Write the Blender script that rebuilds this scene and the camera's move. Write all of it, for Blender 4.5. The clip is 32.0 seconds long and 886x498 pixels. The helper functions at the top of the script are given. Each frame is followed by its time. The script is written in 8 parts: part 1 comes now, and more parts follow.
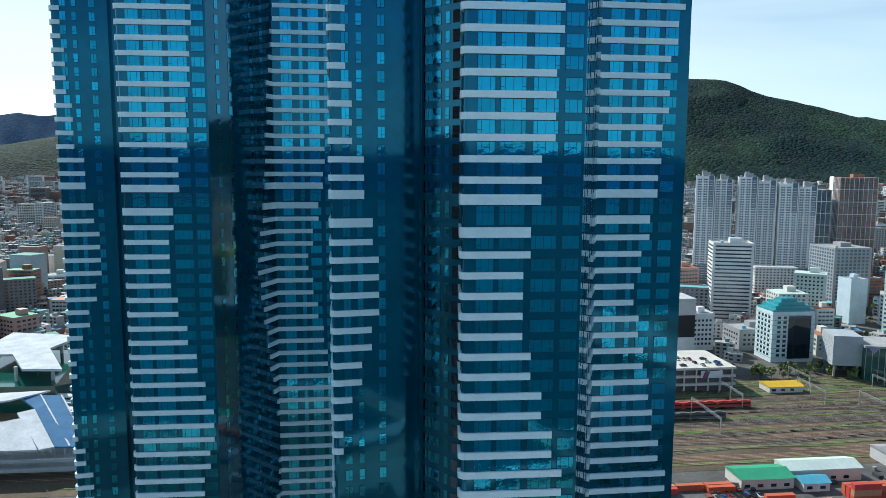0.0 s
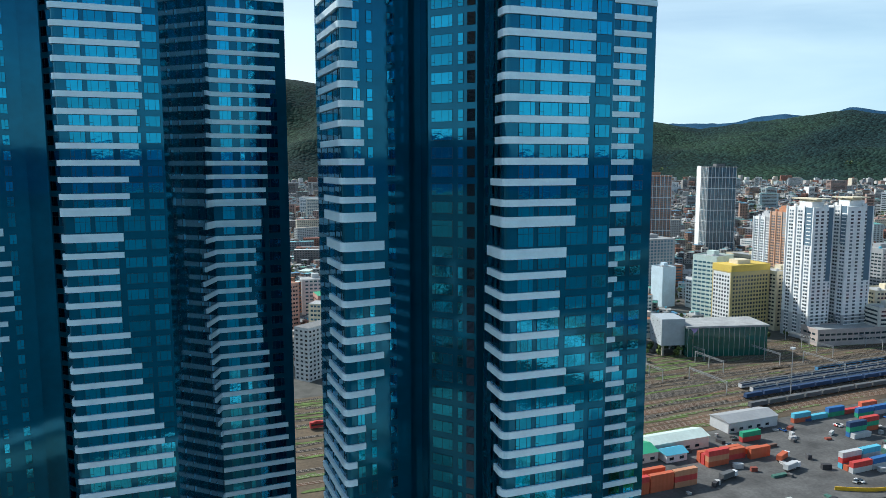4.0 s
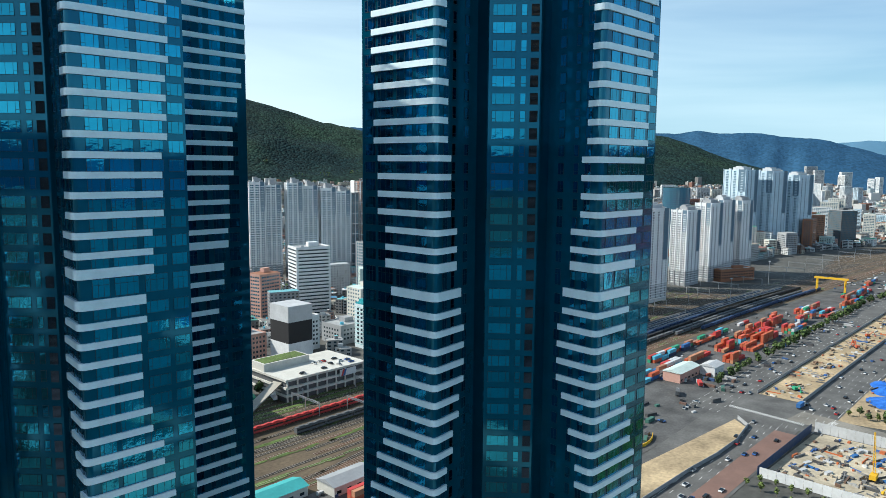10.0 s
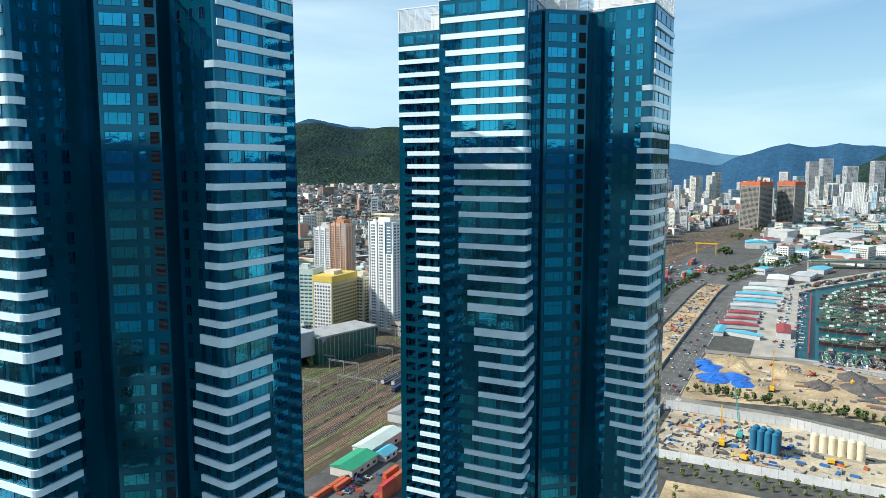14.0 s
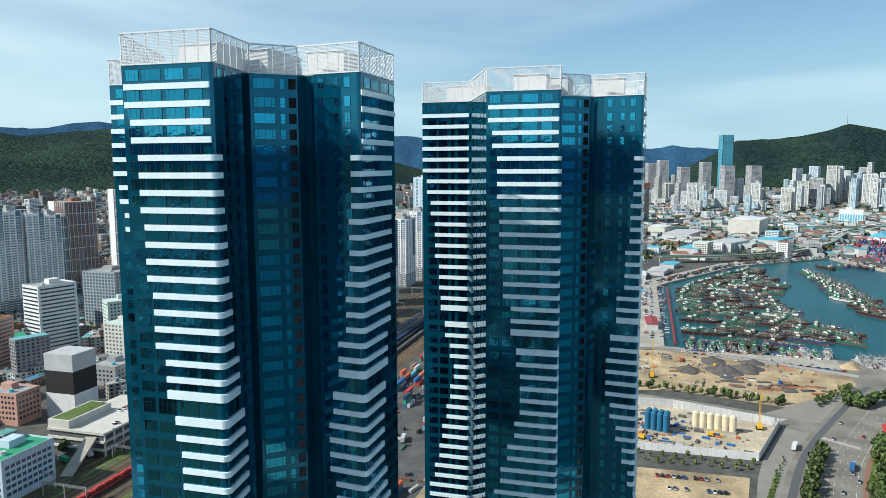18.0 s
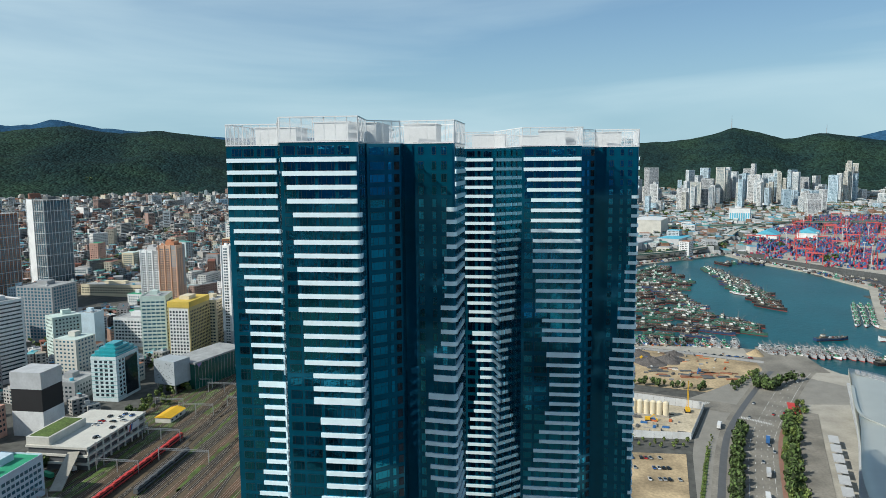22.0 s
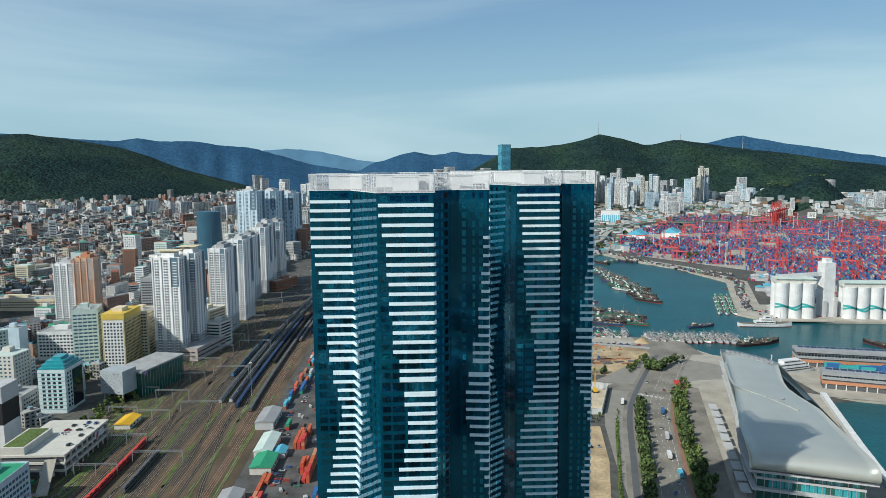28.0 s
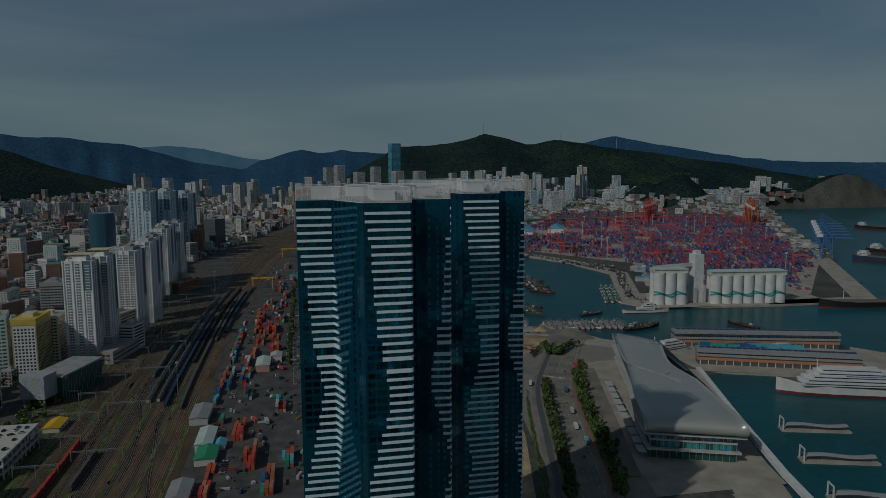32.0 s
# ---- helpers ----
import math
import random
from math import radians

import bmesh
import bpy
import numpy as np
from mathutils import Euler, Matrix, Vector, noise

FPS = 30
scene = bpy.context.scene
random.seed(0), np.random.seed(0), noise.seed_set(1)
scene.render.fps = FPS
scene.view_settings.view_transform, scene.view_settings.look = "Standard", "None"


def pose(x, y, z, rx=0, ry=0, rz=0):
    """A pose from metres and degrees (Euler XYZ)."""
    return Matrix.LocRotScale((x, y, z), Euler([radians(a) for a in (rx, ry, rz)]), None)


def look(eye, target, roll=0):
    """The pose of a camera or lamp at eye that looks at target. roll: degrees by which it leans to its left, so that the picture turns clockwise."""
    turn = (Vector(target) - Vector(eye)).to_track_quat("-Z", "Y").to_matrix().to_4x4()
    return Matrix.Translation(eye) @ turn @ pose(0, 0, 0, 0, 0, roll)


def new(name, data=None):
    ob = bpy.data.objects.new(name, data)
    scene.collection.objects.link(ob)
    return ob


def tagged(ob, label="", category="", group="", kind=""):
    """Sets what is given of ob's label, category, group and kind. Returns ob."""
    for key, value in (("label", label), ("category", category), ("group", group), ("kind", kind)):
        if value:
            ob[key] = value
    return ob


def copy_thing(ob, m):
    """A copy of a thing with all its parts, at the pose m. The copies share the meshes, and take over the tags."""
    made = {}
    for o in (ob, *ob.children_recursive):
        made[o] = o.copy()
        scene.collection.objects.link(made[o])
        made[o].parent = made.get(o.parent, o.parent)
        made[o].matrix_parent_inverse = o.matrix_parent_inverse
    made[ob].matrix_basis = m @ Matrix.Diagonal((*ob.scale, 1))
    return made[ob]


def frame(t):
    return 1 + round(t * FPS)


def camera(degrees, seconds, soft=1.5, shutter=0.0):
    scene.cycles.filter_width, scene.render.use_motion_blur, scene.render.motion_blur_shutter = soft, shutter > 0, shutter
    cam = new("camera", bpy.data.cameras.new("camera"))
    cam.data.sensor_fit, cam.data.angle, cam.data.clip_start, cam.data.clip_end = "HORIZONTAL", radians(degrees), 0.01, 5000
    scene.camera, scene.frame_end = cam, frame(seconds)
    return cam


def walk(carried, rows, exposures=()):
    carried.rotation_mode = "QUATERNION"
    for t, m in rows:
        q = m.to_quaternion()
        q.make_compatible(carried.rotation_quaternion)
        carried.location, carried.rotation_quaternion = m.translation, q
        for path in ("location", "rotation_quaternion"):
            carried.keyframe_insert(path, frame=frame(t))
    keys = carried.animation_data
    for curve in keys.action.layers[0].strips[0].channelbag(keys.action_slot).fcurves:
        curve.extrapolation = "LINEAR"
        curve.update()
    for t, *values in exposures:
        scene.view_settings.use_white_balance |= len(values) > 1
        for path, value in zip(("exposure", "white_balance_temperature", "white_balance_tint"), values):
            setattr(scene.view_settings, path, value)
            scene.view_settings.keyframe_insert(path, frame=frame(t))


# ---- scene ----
cam = camera(63.5, 32.0, soft=0.6)
# drone flight: units of the path, metres per unit, first height
METRES, START, EYE, TILT, LEAN, TURN = 406.2, (4.65, -3.1), 138.1, 0.0, 0.0, -6.1
ROWS = [
    (0.0, 0.0, 0.0, 0.0, 0.03, -6.54, -0.24),
    (0.5, -0.011, -0.0002, 0.001, -2.04, -6.57, -0.14),
    (1.0, -0.0217, 0.0004, 0.0022, -4.1, -6.61, -0.09),
    (1.5, -0.0322, 0.0015, 0.0032, -6.06, -6.63, -0.02),
    (2.0, -0.0425, 0.0028, 0.0044, -7.91, -6.64, 0.03),
    (2.5, -0.0528, 0.0046, 0.0055, -9.62, -6.63, 0.09),
    (3.0, -0.0631, 0.0069, 0.0067, -11.31, -6.65, 0.12),
    (3.5, -0.0734, 0.0095, 0.0079, -13.27, -6.66, 0.13),
    (5.5, -0.1164, 0.024, 0.0136, -21.15, -6.73, -0.12),
    (6.0, -0.1285, 0.0282, 0.0151, -23.2, -6.73, -0.22),
    (6.5, -0.141, 0.033, 0.0167, -25.26, -6.73, -0.3),
    (7.0, -0.1539, 0.0381, 0.0186, -27.36, -6.72, -0.37),
    (7.5, -0.167, 0.0437, 0.0204, -29.46, -6.71, -0.43),
    (8.0, -0.1803, 0.0496, 0.0222, -31.63, -6.68, -0.45),
    (8.5, -0.1938, 0.0558, 0.0241, -33.9, -6.68, -0.49),
    (9.0, -0.2075, 0.0626, 0.0261, -36.16, -6.66, -0.49),
    (9.5, -0.2211, 0.0698, 0.0281, -38.47, -6.64, -0.51),
    (10.0, -0.2347, 0.0777, 0.0303, -40.81, -6.61, -0.48),
    (10.5, -0.2482, 0.0862, 0.0331, -43.22, -6.58, -0.42),
    (11.0, -0.2615, 0.0949, 0.0362, -45.25, -6.57, -0.35),
    (11.5, -0.2746, 0.1043, 0.0395, -47.11, -6.6, -0.26),
    (12.0, -0.288, 0.1133, 0.0427, -48.85, -6.64, -0.25),
    (12.5, -0.3015, 0.1227, 0.0461, -50.6, -6.64, -0.15),
    (13.0, -0.3154, 0.1314, 0.0496, -52.41, -6.64, -0.09),
    (13.5, -0.3295, 0.1398, 0.0532, -54.49, -6.63, -0.04),
    (14.0, -0.3442, 0.1477, 0.0566, -56.44, -6.63, 0.03),
    (14.5, -0.3593, 0.155, 0.0602, -58.15, -6.64, 0.09),
    (16.5, -0.4205, 0.183, 0.0761, -64.6, -6.68, 0.25),
    (17.0, -0.4358, 0.1899, 0.081, -65.75, -6.7, 0.25),
    (17.5, -0.4512, 0.1969, 0.0861, -66.8, -6.73, 0.25),
    (18.0, -0.4666, 0.2038, 0.0911, -67.95, -6.75, 0.23),
    (18.5, -0.4821, 0.2109, 0.0961, -69.24, -6.79, 0.22),
    (19.0, -0.4976, 0.2182, 0.1009, -70.51, -6.8, 0.22),
    (19.5, -0.513, 0.2258, 0.1052, -71.75, -6.81, 0.24),
    (20.0, -0.5277, 0.2338, 0.109, -72.82, -6.82, 0.27),
    (20.5, -0.5429, 0.2418, 0.1122, -73.53, -6.81, 0.32),
    (21.0, -0.5576, 0.25, 0.1155, -74.31, -6.83, 0.33),
    (21.5, -0.5723, 0.2586, 0.1188, -75.11, -6.83, 0.36),
    (22.0, -0.5868, 0.267, 0.1219, -75.62, -6.8, 0.45),
    (22.5, -0.6011, 0.275, 0.1251, -76.14, -6.79, 0.49),
    (23.0, -0.6157, 0.2827, 0.1282, -76.99, -6.76, 0.53),
    (23.5, -0.6305, 0.2902, 0.1313, -78.1, -6.74, 0.54),
    (24.0, -0.6455, 0.2976, 0.1343, -79.23, -6.73, 0.55),
    (24.5, -0.6604, 0.305, 0.137, -80.15, -6.73, 0.54),
    (25.0, -0.6752, 0.3124, 0.1397, -80.93, -6.73, 0.54),
    (25.5, -0.6894, 0.32, 0.1422, -81.56, -6.72, 0.5),
    (27.5, -0.7478, 0.3522, 0.1528, -85.01, -6.73, 0.43),
    (28.0, -0.7624, 0.3606, 0.1554, -85.62, -6.74, 0.42),
    (28.5, -0.7768, 0.3692, 0.1578, -86.18, -6.76, 0.39),
    (29.0, -0.7912, 0.378, 0.1599, -87.53, -6.79, 0.36),
    (29.5, -0.8055, 0.3872, 0.162, -88.95, -6.83, 0.33),
    (30.0, -0.8196, 0.3965, 0.1639, -90.02, -6.89, 0.31),
    (30.5, -0.8335, 0.4059, 0.1663, -91.33, -6.93, 0.3),
    (31.0, -0.8472, 0.4153, 0.1682, -92.69, -6.96, 0.3),
    (31.5, -0.8607, 0.425, 0.17, -93.89, -6.99, 0.28),
    (32.0, -0.8739, 0.4353, 0.1716, -94.85, -7.01, 0.26),
]
FADE = ((0.0, 0.26, 6120, 6.0), (6.0, 0.30, 6180, 6.0), (9.0, 0.32, 6280, 6.0), (13.0, 0.4, 6360, 6.0), (16.5, 0.27, 6380, 6.0), (19.0, 0.08, 6390, 6.0), (23.0, -0.11, 6400, 6.0), (30.2, -0.14, 6400, 6.0), (31.0, -1.02, 6400, 6.0), (31.5, -1.72, 6400, 6.0), (32.0, -2.33, 6400, 6.0))
walk(cam, [(t, pose(*START, EYE, TILT, LEAN, TURN) @ pose(METRES * x, METRES * y, METRES * z, 90 + pitch, roll, yaw)) for t, x, y, z, yaw, pitch, roll in ROWS], FADE)

# ---- sky, sun ----
SUN_ELEVATION, SUN_FROM = 38.4, (-0.56, 0.828)
world = bpy.data.worlds.new("sky")
scene.world = world
world.use_nodes = True
wn, wl = world.node_tree.nodes, world.node_tree.links
wn.clear()
w_out, w_bg, w_sky = wn.new("ShaderNodeOutputWorld"), wn.new("ShaderNodeBackground"), wn.new("ShaderNodeTexSky")
w_sky.sky_type, w_sky.sun_disc = "NISHITA", False
w_sky.sun_elevation = radians(SUN_ELEVATION)
w_sky.sun_rotation = math.atan2(SUN_FROM[0], SUN_FROM[1])
w_sky.air_density, w_sky.dust_density, w_sky.ozone_density = 1.3, 0.3, 3.0
w_co, w_map, w_noise, w_ramp = wn.new("ShaderNodeTexCoord"), wn.new("ShaderNodeMapping"), wn.new("ShaderNodeTexNoise"), wn.new("ShaderNodeValToRGB")
w_map.inputs["Scale"].default_value = (0.9, 0.9, 6.0)
w_map.inputs["Rotation"].default_value = (0.05, 0.12, 0.5)
w_noise.inputs["Scale"].default_value, w_noise.inputs["Detail"].default_value, w_noise.inputs["Distortion"].default_value = 1.5, 6.0, 0.6
w_ramp.color_ramp.elements[0].position, w_ramp.color_ramp.elements[1].position = 0.40, 0.78
w_ramp.color_ramp.elements[1].color = (0.7, 0.7, 0.7, 1)
w_mix = wn.new("ShaderNodeMix")
w_mix.data_type = "RGBA"
w_mix.inputs[7].default_value = (8.2, 10.2, 11.0, 1)
w_bg.inputs["Strength"].default_value = 0.086
# pale haze towards the horizon, thin cirrus over all
w_sep, w_range, w_haze = wn.new("ShaderNodeSeparateXYZ"), wn.new("ShaderNodeMapRange"), wn.new("ShaderNodeMix")
w_range.interpolation_type = "SMOOTHSTEP"
w_range.inputs["From Min"].default_value, w_range.inputs["From Max"].default_value = -0.05, 0.45
w_range.inputs["To Min"].default_value, w_range.inputs["To Max"].default_value = 0.9, 0.0
w_haze.data_type = "RGBA"
# the haze is brighter round the sun
w_dot, w_glow, w_hcol = wn.new("ShaderNodeVectorMath"), wn.new("ShaderNodeMapRange"), wn.new("ShaderNodeMix")
w_dot.operation = "DOT_PRODUCT"
w_dot.inputs[1].default_value = (SUN_FROM[0], SUN_FROM[1], 0.15)
w_glow.interpolation_type = "SMOOTHSTEP"
w_glow.inputs["From Min"].default_value, w_glow.inputs["From Max"].default_value = -0.1, 1.0
w_hcol.data_type = "RGBA"
w_hcol.inputs[7].default_value = (11.5, 12.6, 13.2, 1)
w_lift = wn.new("ShaderNodeValToRGB")
w_lift.color_ramp.elements[0].position, w_lift.color_ramp.elements[0].color = 0.0, (0.44, 0.72, 0.88, 1)
w_lift.color_ramp.elements[1].position, w_lift.color_ramp.elements[1].color = 0.30, (0.13, 0.39, 0.90, 1)
w_mid = w_lift.color_ramp.elements.new(0.10)
w_mid.color = (0.40, 0.69, 0.92, 1)
w_gain = wn.new("ShaderNodeVectorMath")
w_gain.operation = "SCALE"
w_gain.inputs["Scale"].default_value = 10.0
wl.new(w_sep.outputs["Z"], w_lift.inputs["Fac"])
wl.new(w_lift.outputs["Color"], w_gain.inputs[0])
wl.new(w_gain.outputs["Vector"], w_hcol.inputs[6])
wl.new(w_co.outputs["Generated"], w_dot.inputs[0])
wl.new(w_dot.outputs["Value"], w_glow.inputs["Value"])
wl.new(w_glow.outputs["Result"], w_hcol.inputs[0])
wl.new(w_hcol.outputs[2], w_haze.inputs[7])
wl.new(w_co.outputs["Generated"], w_sep.inputs["Vector"])
wl.new(w_sep.outputs["Z"], w_range.inputs["Value"])
wl.new(w_range.outputs["Result"], w_haze.inputs[0])
wl.new(w_sky.outputs["Color"], w_haze.inputs[6])
wl.new(w_co.outputs["Generated"], w_map.inputs["Vector"])
wl.new(w_map.outputs["Vector"], w_noise.inputs["Vector"])
wl.new(w_noise.outputs["Fac"], w_ramp.inputs["Fac"])
wl.new(w_ramp.outputs["Color"], w_mix.inputs[0])
wl.new(w_haze.outputs[2], w_mix.inputs[6])
wl.new(w_mix.outputs[2], w_bg.inputs["Color"])
wl.new(w_bg.outputs["Background"], w_out.inputs["Surface"])

sun = new("sun", bpy.data.lights.new("sun", "SUN"))
sun.data.energy, sun.data.angle, sun.data.color = 4.8, radians(0.53), (1.0, 0.95, 0.87)
_ce = math.cos(radians(SUN_ELEVATION))
sun.matrix_world = look((0, 0, 900), (-SUN_FROM[0] * _ce * 100, -SUN_FROM[1] * _ce * 100, 900 - 100 * math.sin(radians(SUN_ELEVATION))))


# ---- materials ----
def material(name, color, rough=0.6, metal=0.0, spec=0.5, vary=0.0, grain=0.0, grain_size=1.0, stain=0.0, stain_size=12.0, bump=0.0, reach=0.1, island=0.0, palette=None, piece=0.0):
    """A procedural surface: a base colour with two scales of variation, wear, and fine relief."""
    m = bpy.data.materials.new(name)
    m.use_nodes = True
    nt = m.node_tree
    n, l = nt.nodes, nt.links
    b = n["Principled BSDF"]
    b.inputs["Roughness"].default_value, b.inputs["Metallic"].default_value, b.inputs["Specular IOR Level"].default_value = rough, metal, spec
    b.inputs["Base Color"].default_value = (*color, 1)
    col = None
    if palette:
        geo, ramp = n.new("ShaderNodeNewGeometry"), n.new("ShaderNodeValToRGB")
        ramp.color_ramp.interpolation = "CONSTANT"
        els = ramp.color_ramp.elements
        while len(els) < len(palette):
            els.new(0.5)
        for i, c in enumerate(palette):
            els[i].position, els[i].color = i / len(palette), (*c, 1)
        l.new(geo.outputs["Random Per Island"], ramp.inputs["Fac"])
        col = ramp.outputs["Color"]
    else:
        rgb = n.new("ShaderNodeRGB")
        rgb.outputs[0].default_value = (*color, 1)
        col = rgb.outputs[0]
    co = n.new("ShaderNodeTexCoord").outputs["Object"]

    def times(col, fac, lo, hi):
        mr, mix = n.new("ShaderNodeMapRange"), n.new("ShaderNodeMix")
        mr.inputs["From Min"].default_value, mr.inputs["From Max"].default_value = 0.3, 0.7
        mr.inputs["To Min"].default_value, mr.inputs["To Max"].default_value = lo, hi
        l.new(fac, mr.inputs["Value"])
        mix.data_type, mix.blend_type = "RGBA", "MULTIPLY"
        mix.inputs[0].default_value = 1.0
        l.new(col, mix.inputs[6])
        l.new(mr.outputs["Result"], mix.inputs[7])
        return mix.outputs[2]

    if grain:
        t = n.new("ShaderNodeTexNoise")
        t.inputs["Scale"].default_value, t.inputs["Detail"].default_value = 1.0 / grain_size, 5.0
        l.new(co, t.inputs["Vector"])
        col = times(col, t.outputs["Fac"], 1 - grain, 1 + grain)
        if bump:
            bp = n.new("ShaderNodeBump")
            bp.inputs["Strength"].default_value, bp.inputs["Distance"].default_value = bump, reach * grain_size
            l.new(t.outputs["Fac"], bp.inputs["Height"])
            l.new(bp.outputs["Normal"], b.inputs["Normal"])
    if stain:
        t = n.new("ShaderNodeTexNoise")
        t.inputs["Scale"].default_value, t.inputs["Detail"].default_value = 1.0 / stain_size, 3.0
        l.new(co, t.inputs["Vector"])
        col = times(col, t.outputs["Fac"], 1 - stain, 1 + stain)
    if island:
        geo = n.new("ShaderNodeNewGeometry")
        col = times(col, geo.outputs["Random Per Island"], 1 - island, 1 + island)
    if piece:
        oi = n.new("ShaderNodeObjectInfo")
        col = times(col, oi.outputs["Random"], 1 - piece, 1 + piece)
    l.new(col, b.inputs["Base Color"])
    return m


SPANDREL = material("teal_spandrel_glass", (0.004, 0.112, 0.185), 0.055, 0.6, 0.5, grain=0.10, grain_size=2.0, stain=0.12, stain_size=14.0, bump=0.03)
GLASS = material("blue_mirror_glass", (0.024, 0.245, 0.375), 0.02, 1.0, 0.5, piece=0.16, island=0.22, grain=0.06, grain_size=1.3, bump=0.09)
DARKGLASS = material("dark_glass", (0.012, 0.02, 0.028), 0.06, 0.0, 0.7)
FRAME = material("dark_window_frame", (0.006, 0.016, 0.024), 0.4)
BAND = material("white_balcony_panel", (0.78, 0.92, 0.97), 0.14, 0.0, 0.8, stain=0.05, stain_size=3.0, grain=0.03, grain_size=0.4)
CROWN = material("white_painted_steel", (0.74, 0.75, 0.76), 0.5, grain=0.05, grain_size=0.5)
WHITEWALL = material("white_render_wall", (0.72, 0.73, 0.73), 0.7, grain=0.05, grain_size=1.0, stain=0.08, stain_size=9.0)
ROOFGREY = material("grey_roof_screed", (0.33, 0.34, 0.34), 0.85, grain=0.15, grain_size=1.0, stain=0.2, stain_size=8.0)
ASPHALT = material("asphalt", (0.205, 0.19, 0.162), 0.85, grain=0.15, grain_size=1.5, stain=0.3, stain_size=22.0)
DARKASPHALT = material("worn_dark_asphalt", (0.105, 0.103, 0.098), 0.85, grain=0.15, grain_size=1.5, stain=0.35, stain_size=16.0)
CONCRETE = material("concrete", (0.37, 0.345, 0.295), 0.8, grain=0.1, grain_size=1.2, stain=0.2, stain_size=18.0)
SAND = material("sandy_earth", (0.38, 0.29, 0.175), 0.95, grain=0.22, grain_size=2.0, stain=0.42, stain_size=25.0)
BALLAST = material("railway_ballast", (0.098, 0.072, 0.044), 0.95, grain=0.25, grain_size=2.0, stain=0.4, stain_size=45.0)
GROUNDM = material("city_ground", (0.08, 0.08, 0.072), 0.9, grain=0.35, grain_size=6.0, stain=0.3, stain_size=60.0)
LEAF = material("foliage", (0.062, 0.098, 0.026), 0.8, island=0.6, grain=0.3, grain_size=0.8)


def woods(name, dark, light, crown=9.5, patch=330.0, lift=4.0, spread=0.5):
    """Woodland seen from far off: crowns of differing green, with sunny and dark stands."""
    m = bpy.data.materials.new(name)
    m.use_nodes = True
    n, l = m.node_tree.nodes, m.node_tree.links
    b = n["Principled BSDF"]
    b.inputs["Roughness"].default_value, b.inputs["Specular IOR Level"].default_value = 0.95, 0.1
    co = n.new("ShaderNodeTexCoord").outputs["Object"]
    stand, ramp = n.new("ShaderNodeTexNoise"), n.new("ShaderNodeValToRGB")
    stand.inputs["Scale"].default_value, stand.inputs["Detail"].default_value, stand.inputs["Roughness"].default_value = 1 / patch, 7.0, 0.62
    ramp.color_ramp.elements[0].position, ramp.color_ramp.elements[0].color = 0.42, (*dark, 1)
    ramp.color_ramp.elements[1].position, ramp.color_ramp.elements[1].color = 0.68, (*light, 1)
    cell, mix, mr = n.new("ShaderNodeTexVoronoi"), n.new("ShaderNodeMix"), n.new("ShaderNodeMapRange")
    cell.inputs["Scale"].default_value = 1 / crown
    mix.data_type, mix.blend_type = "RGBA", "MULTIPLY"
    mix.inputs[0].default_value = 1.0
    mr.inputs["To Min"].default_value, mr.inputs["To Max"].default_value = 1 - spread, 1 + spread
    sep, bump, inv = n.new("ShaderNodeSeparateColor"), n.new("ShaderNodeBump"), n.new("ShaderNodeMath")
    inv.operation = "SUBTRACT"
    inv.inputs[0].default_value = 1.0
    bump.inputs["Strength"].default_value, bump.inputs["Distance"].default_value = 1.0, lift
    l.new(co, stand.inputs["Vector"])
    l.new(co, cell.inputs["Vector"])
    l.new(stand.outputs["Fac"], ramp.inputs["Fac"])
    l.new(cell.outputs["Color"], sep.inputs["Color"])
    l.new(sep.outputs["Red"], mr.inputs["Value"])
    l.new(ramp.outputs["Color"], mix.inputs[6])
    l.new(mr.outputs["Result"], mix.inputs[7])
    l.new(cell.outputs["Distance"], inv.inputs[1])
    l.new(inv.outputs["Value"], bump.inputs["Height"])
    l.new(bump.outputs["Normal"], b.inputs["Normal"])
    l.new(mix.outputs[2], b.inputs["Base Color"])
    return m


WOODS = woods("wooded_hill", (0.010, 0.026, 0.027), (0.024, 0.049, 0.031))
# the far ridges carry the blue of the haze in their base colours
HAZEWOODS = woods("far_wooded_hill", (0.023, 0.075, 0.145), (0.032, 0.094, 0.172), 12.0, 420.0, 1.2, 0.2)
PALEHAZE = material("pale_far_hill", (0.085, 0.20, 0.31), 0.95, grain=0.10, grain_size=80.0, stain=0.12, stain_size=400.0)
YOUNGLEAF = material("young_foliage", (0.135, 0.185, 0.045), 0.8, island=0.5, grain=0.3, grain_size=0.8)
WATER = material("harbour_water", (0.006, 0.082, 0.100), 0.3, 0.0, 0.12, stain=0.25, stain_size=140.0, grain=0.12, grain_size=5.0, bump=0.5)
STEEL = material("galvanised_steel", (0.45, 0.46, 0.47), 0.4, 0.6)
TERMROOF = material("zinc_standing_roof", (0.47, 0.49, 0.455), 0.36, 0.35, stain=0.06, stain_size=20.0)


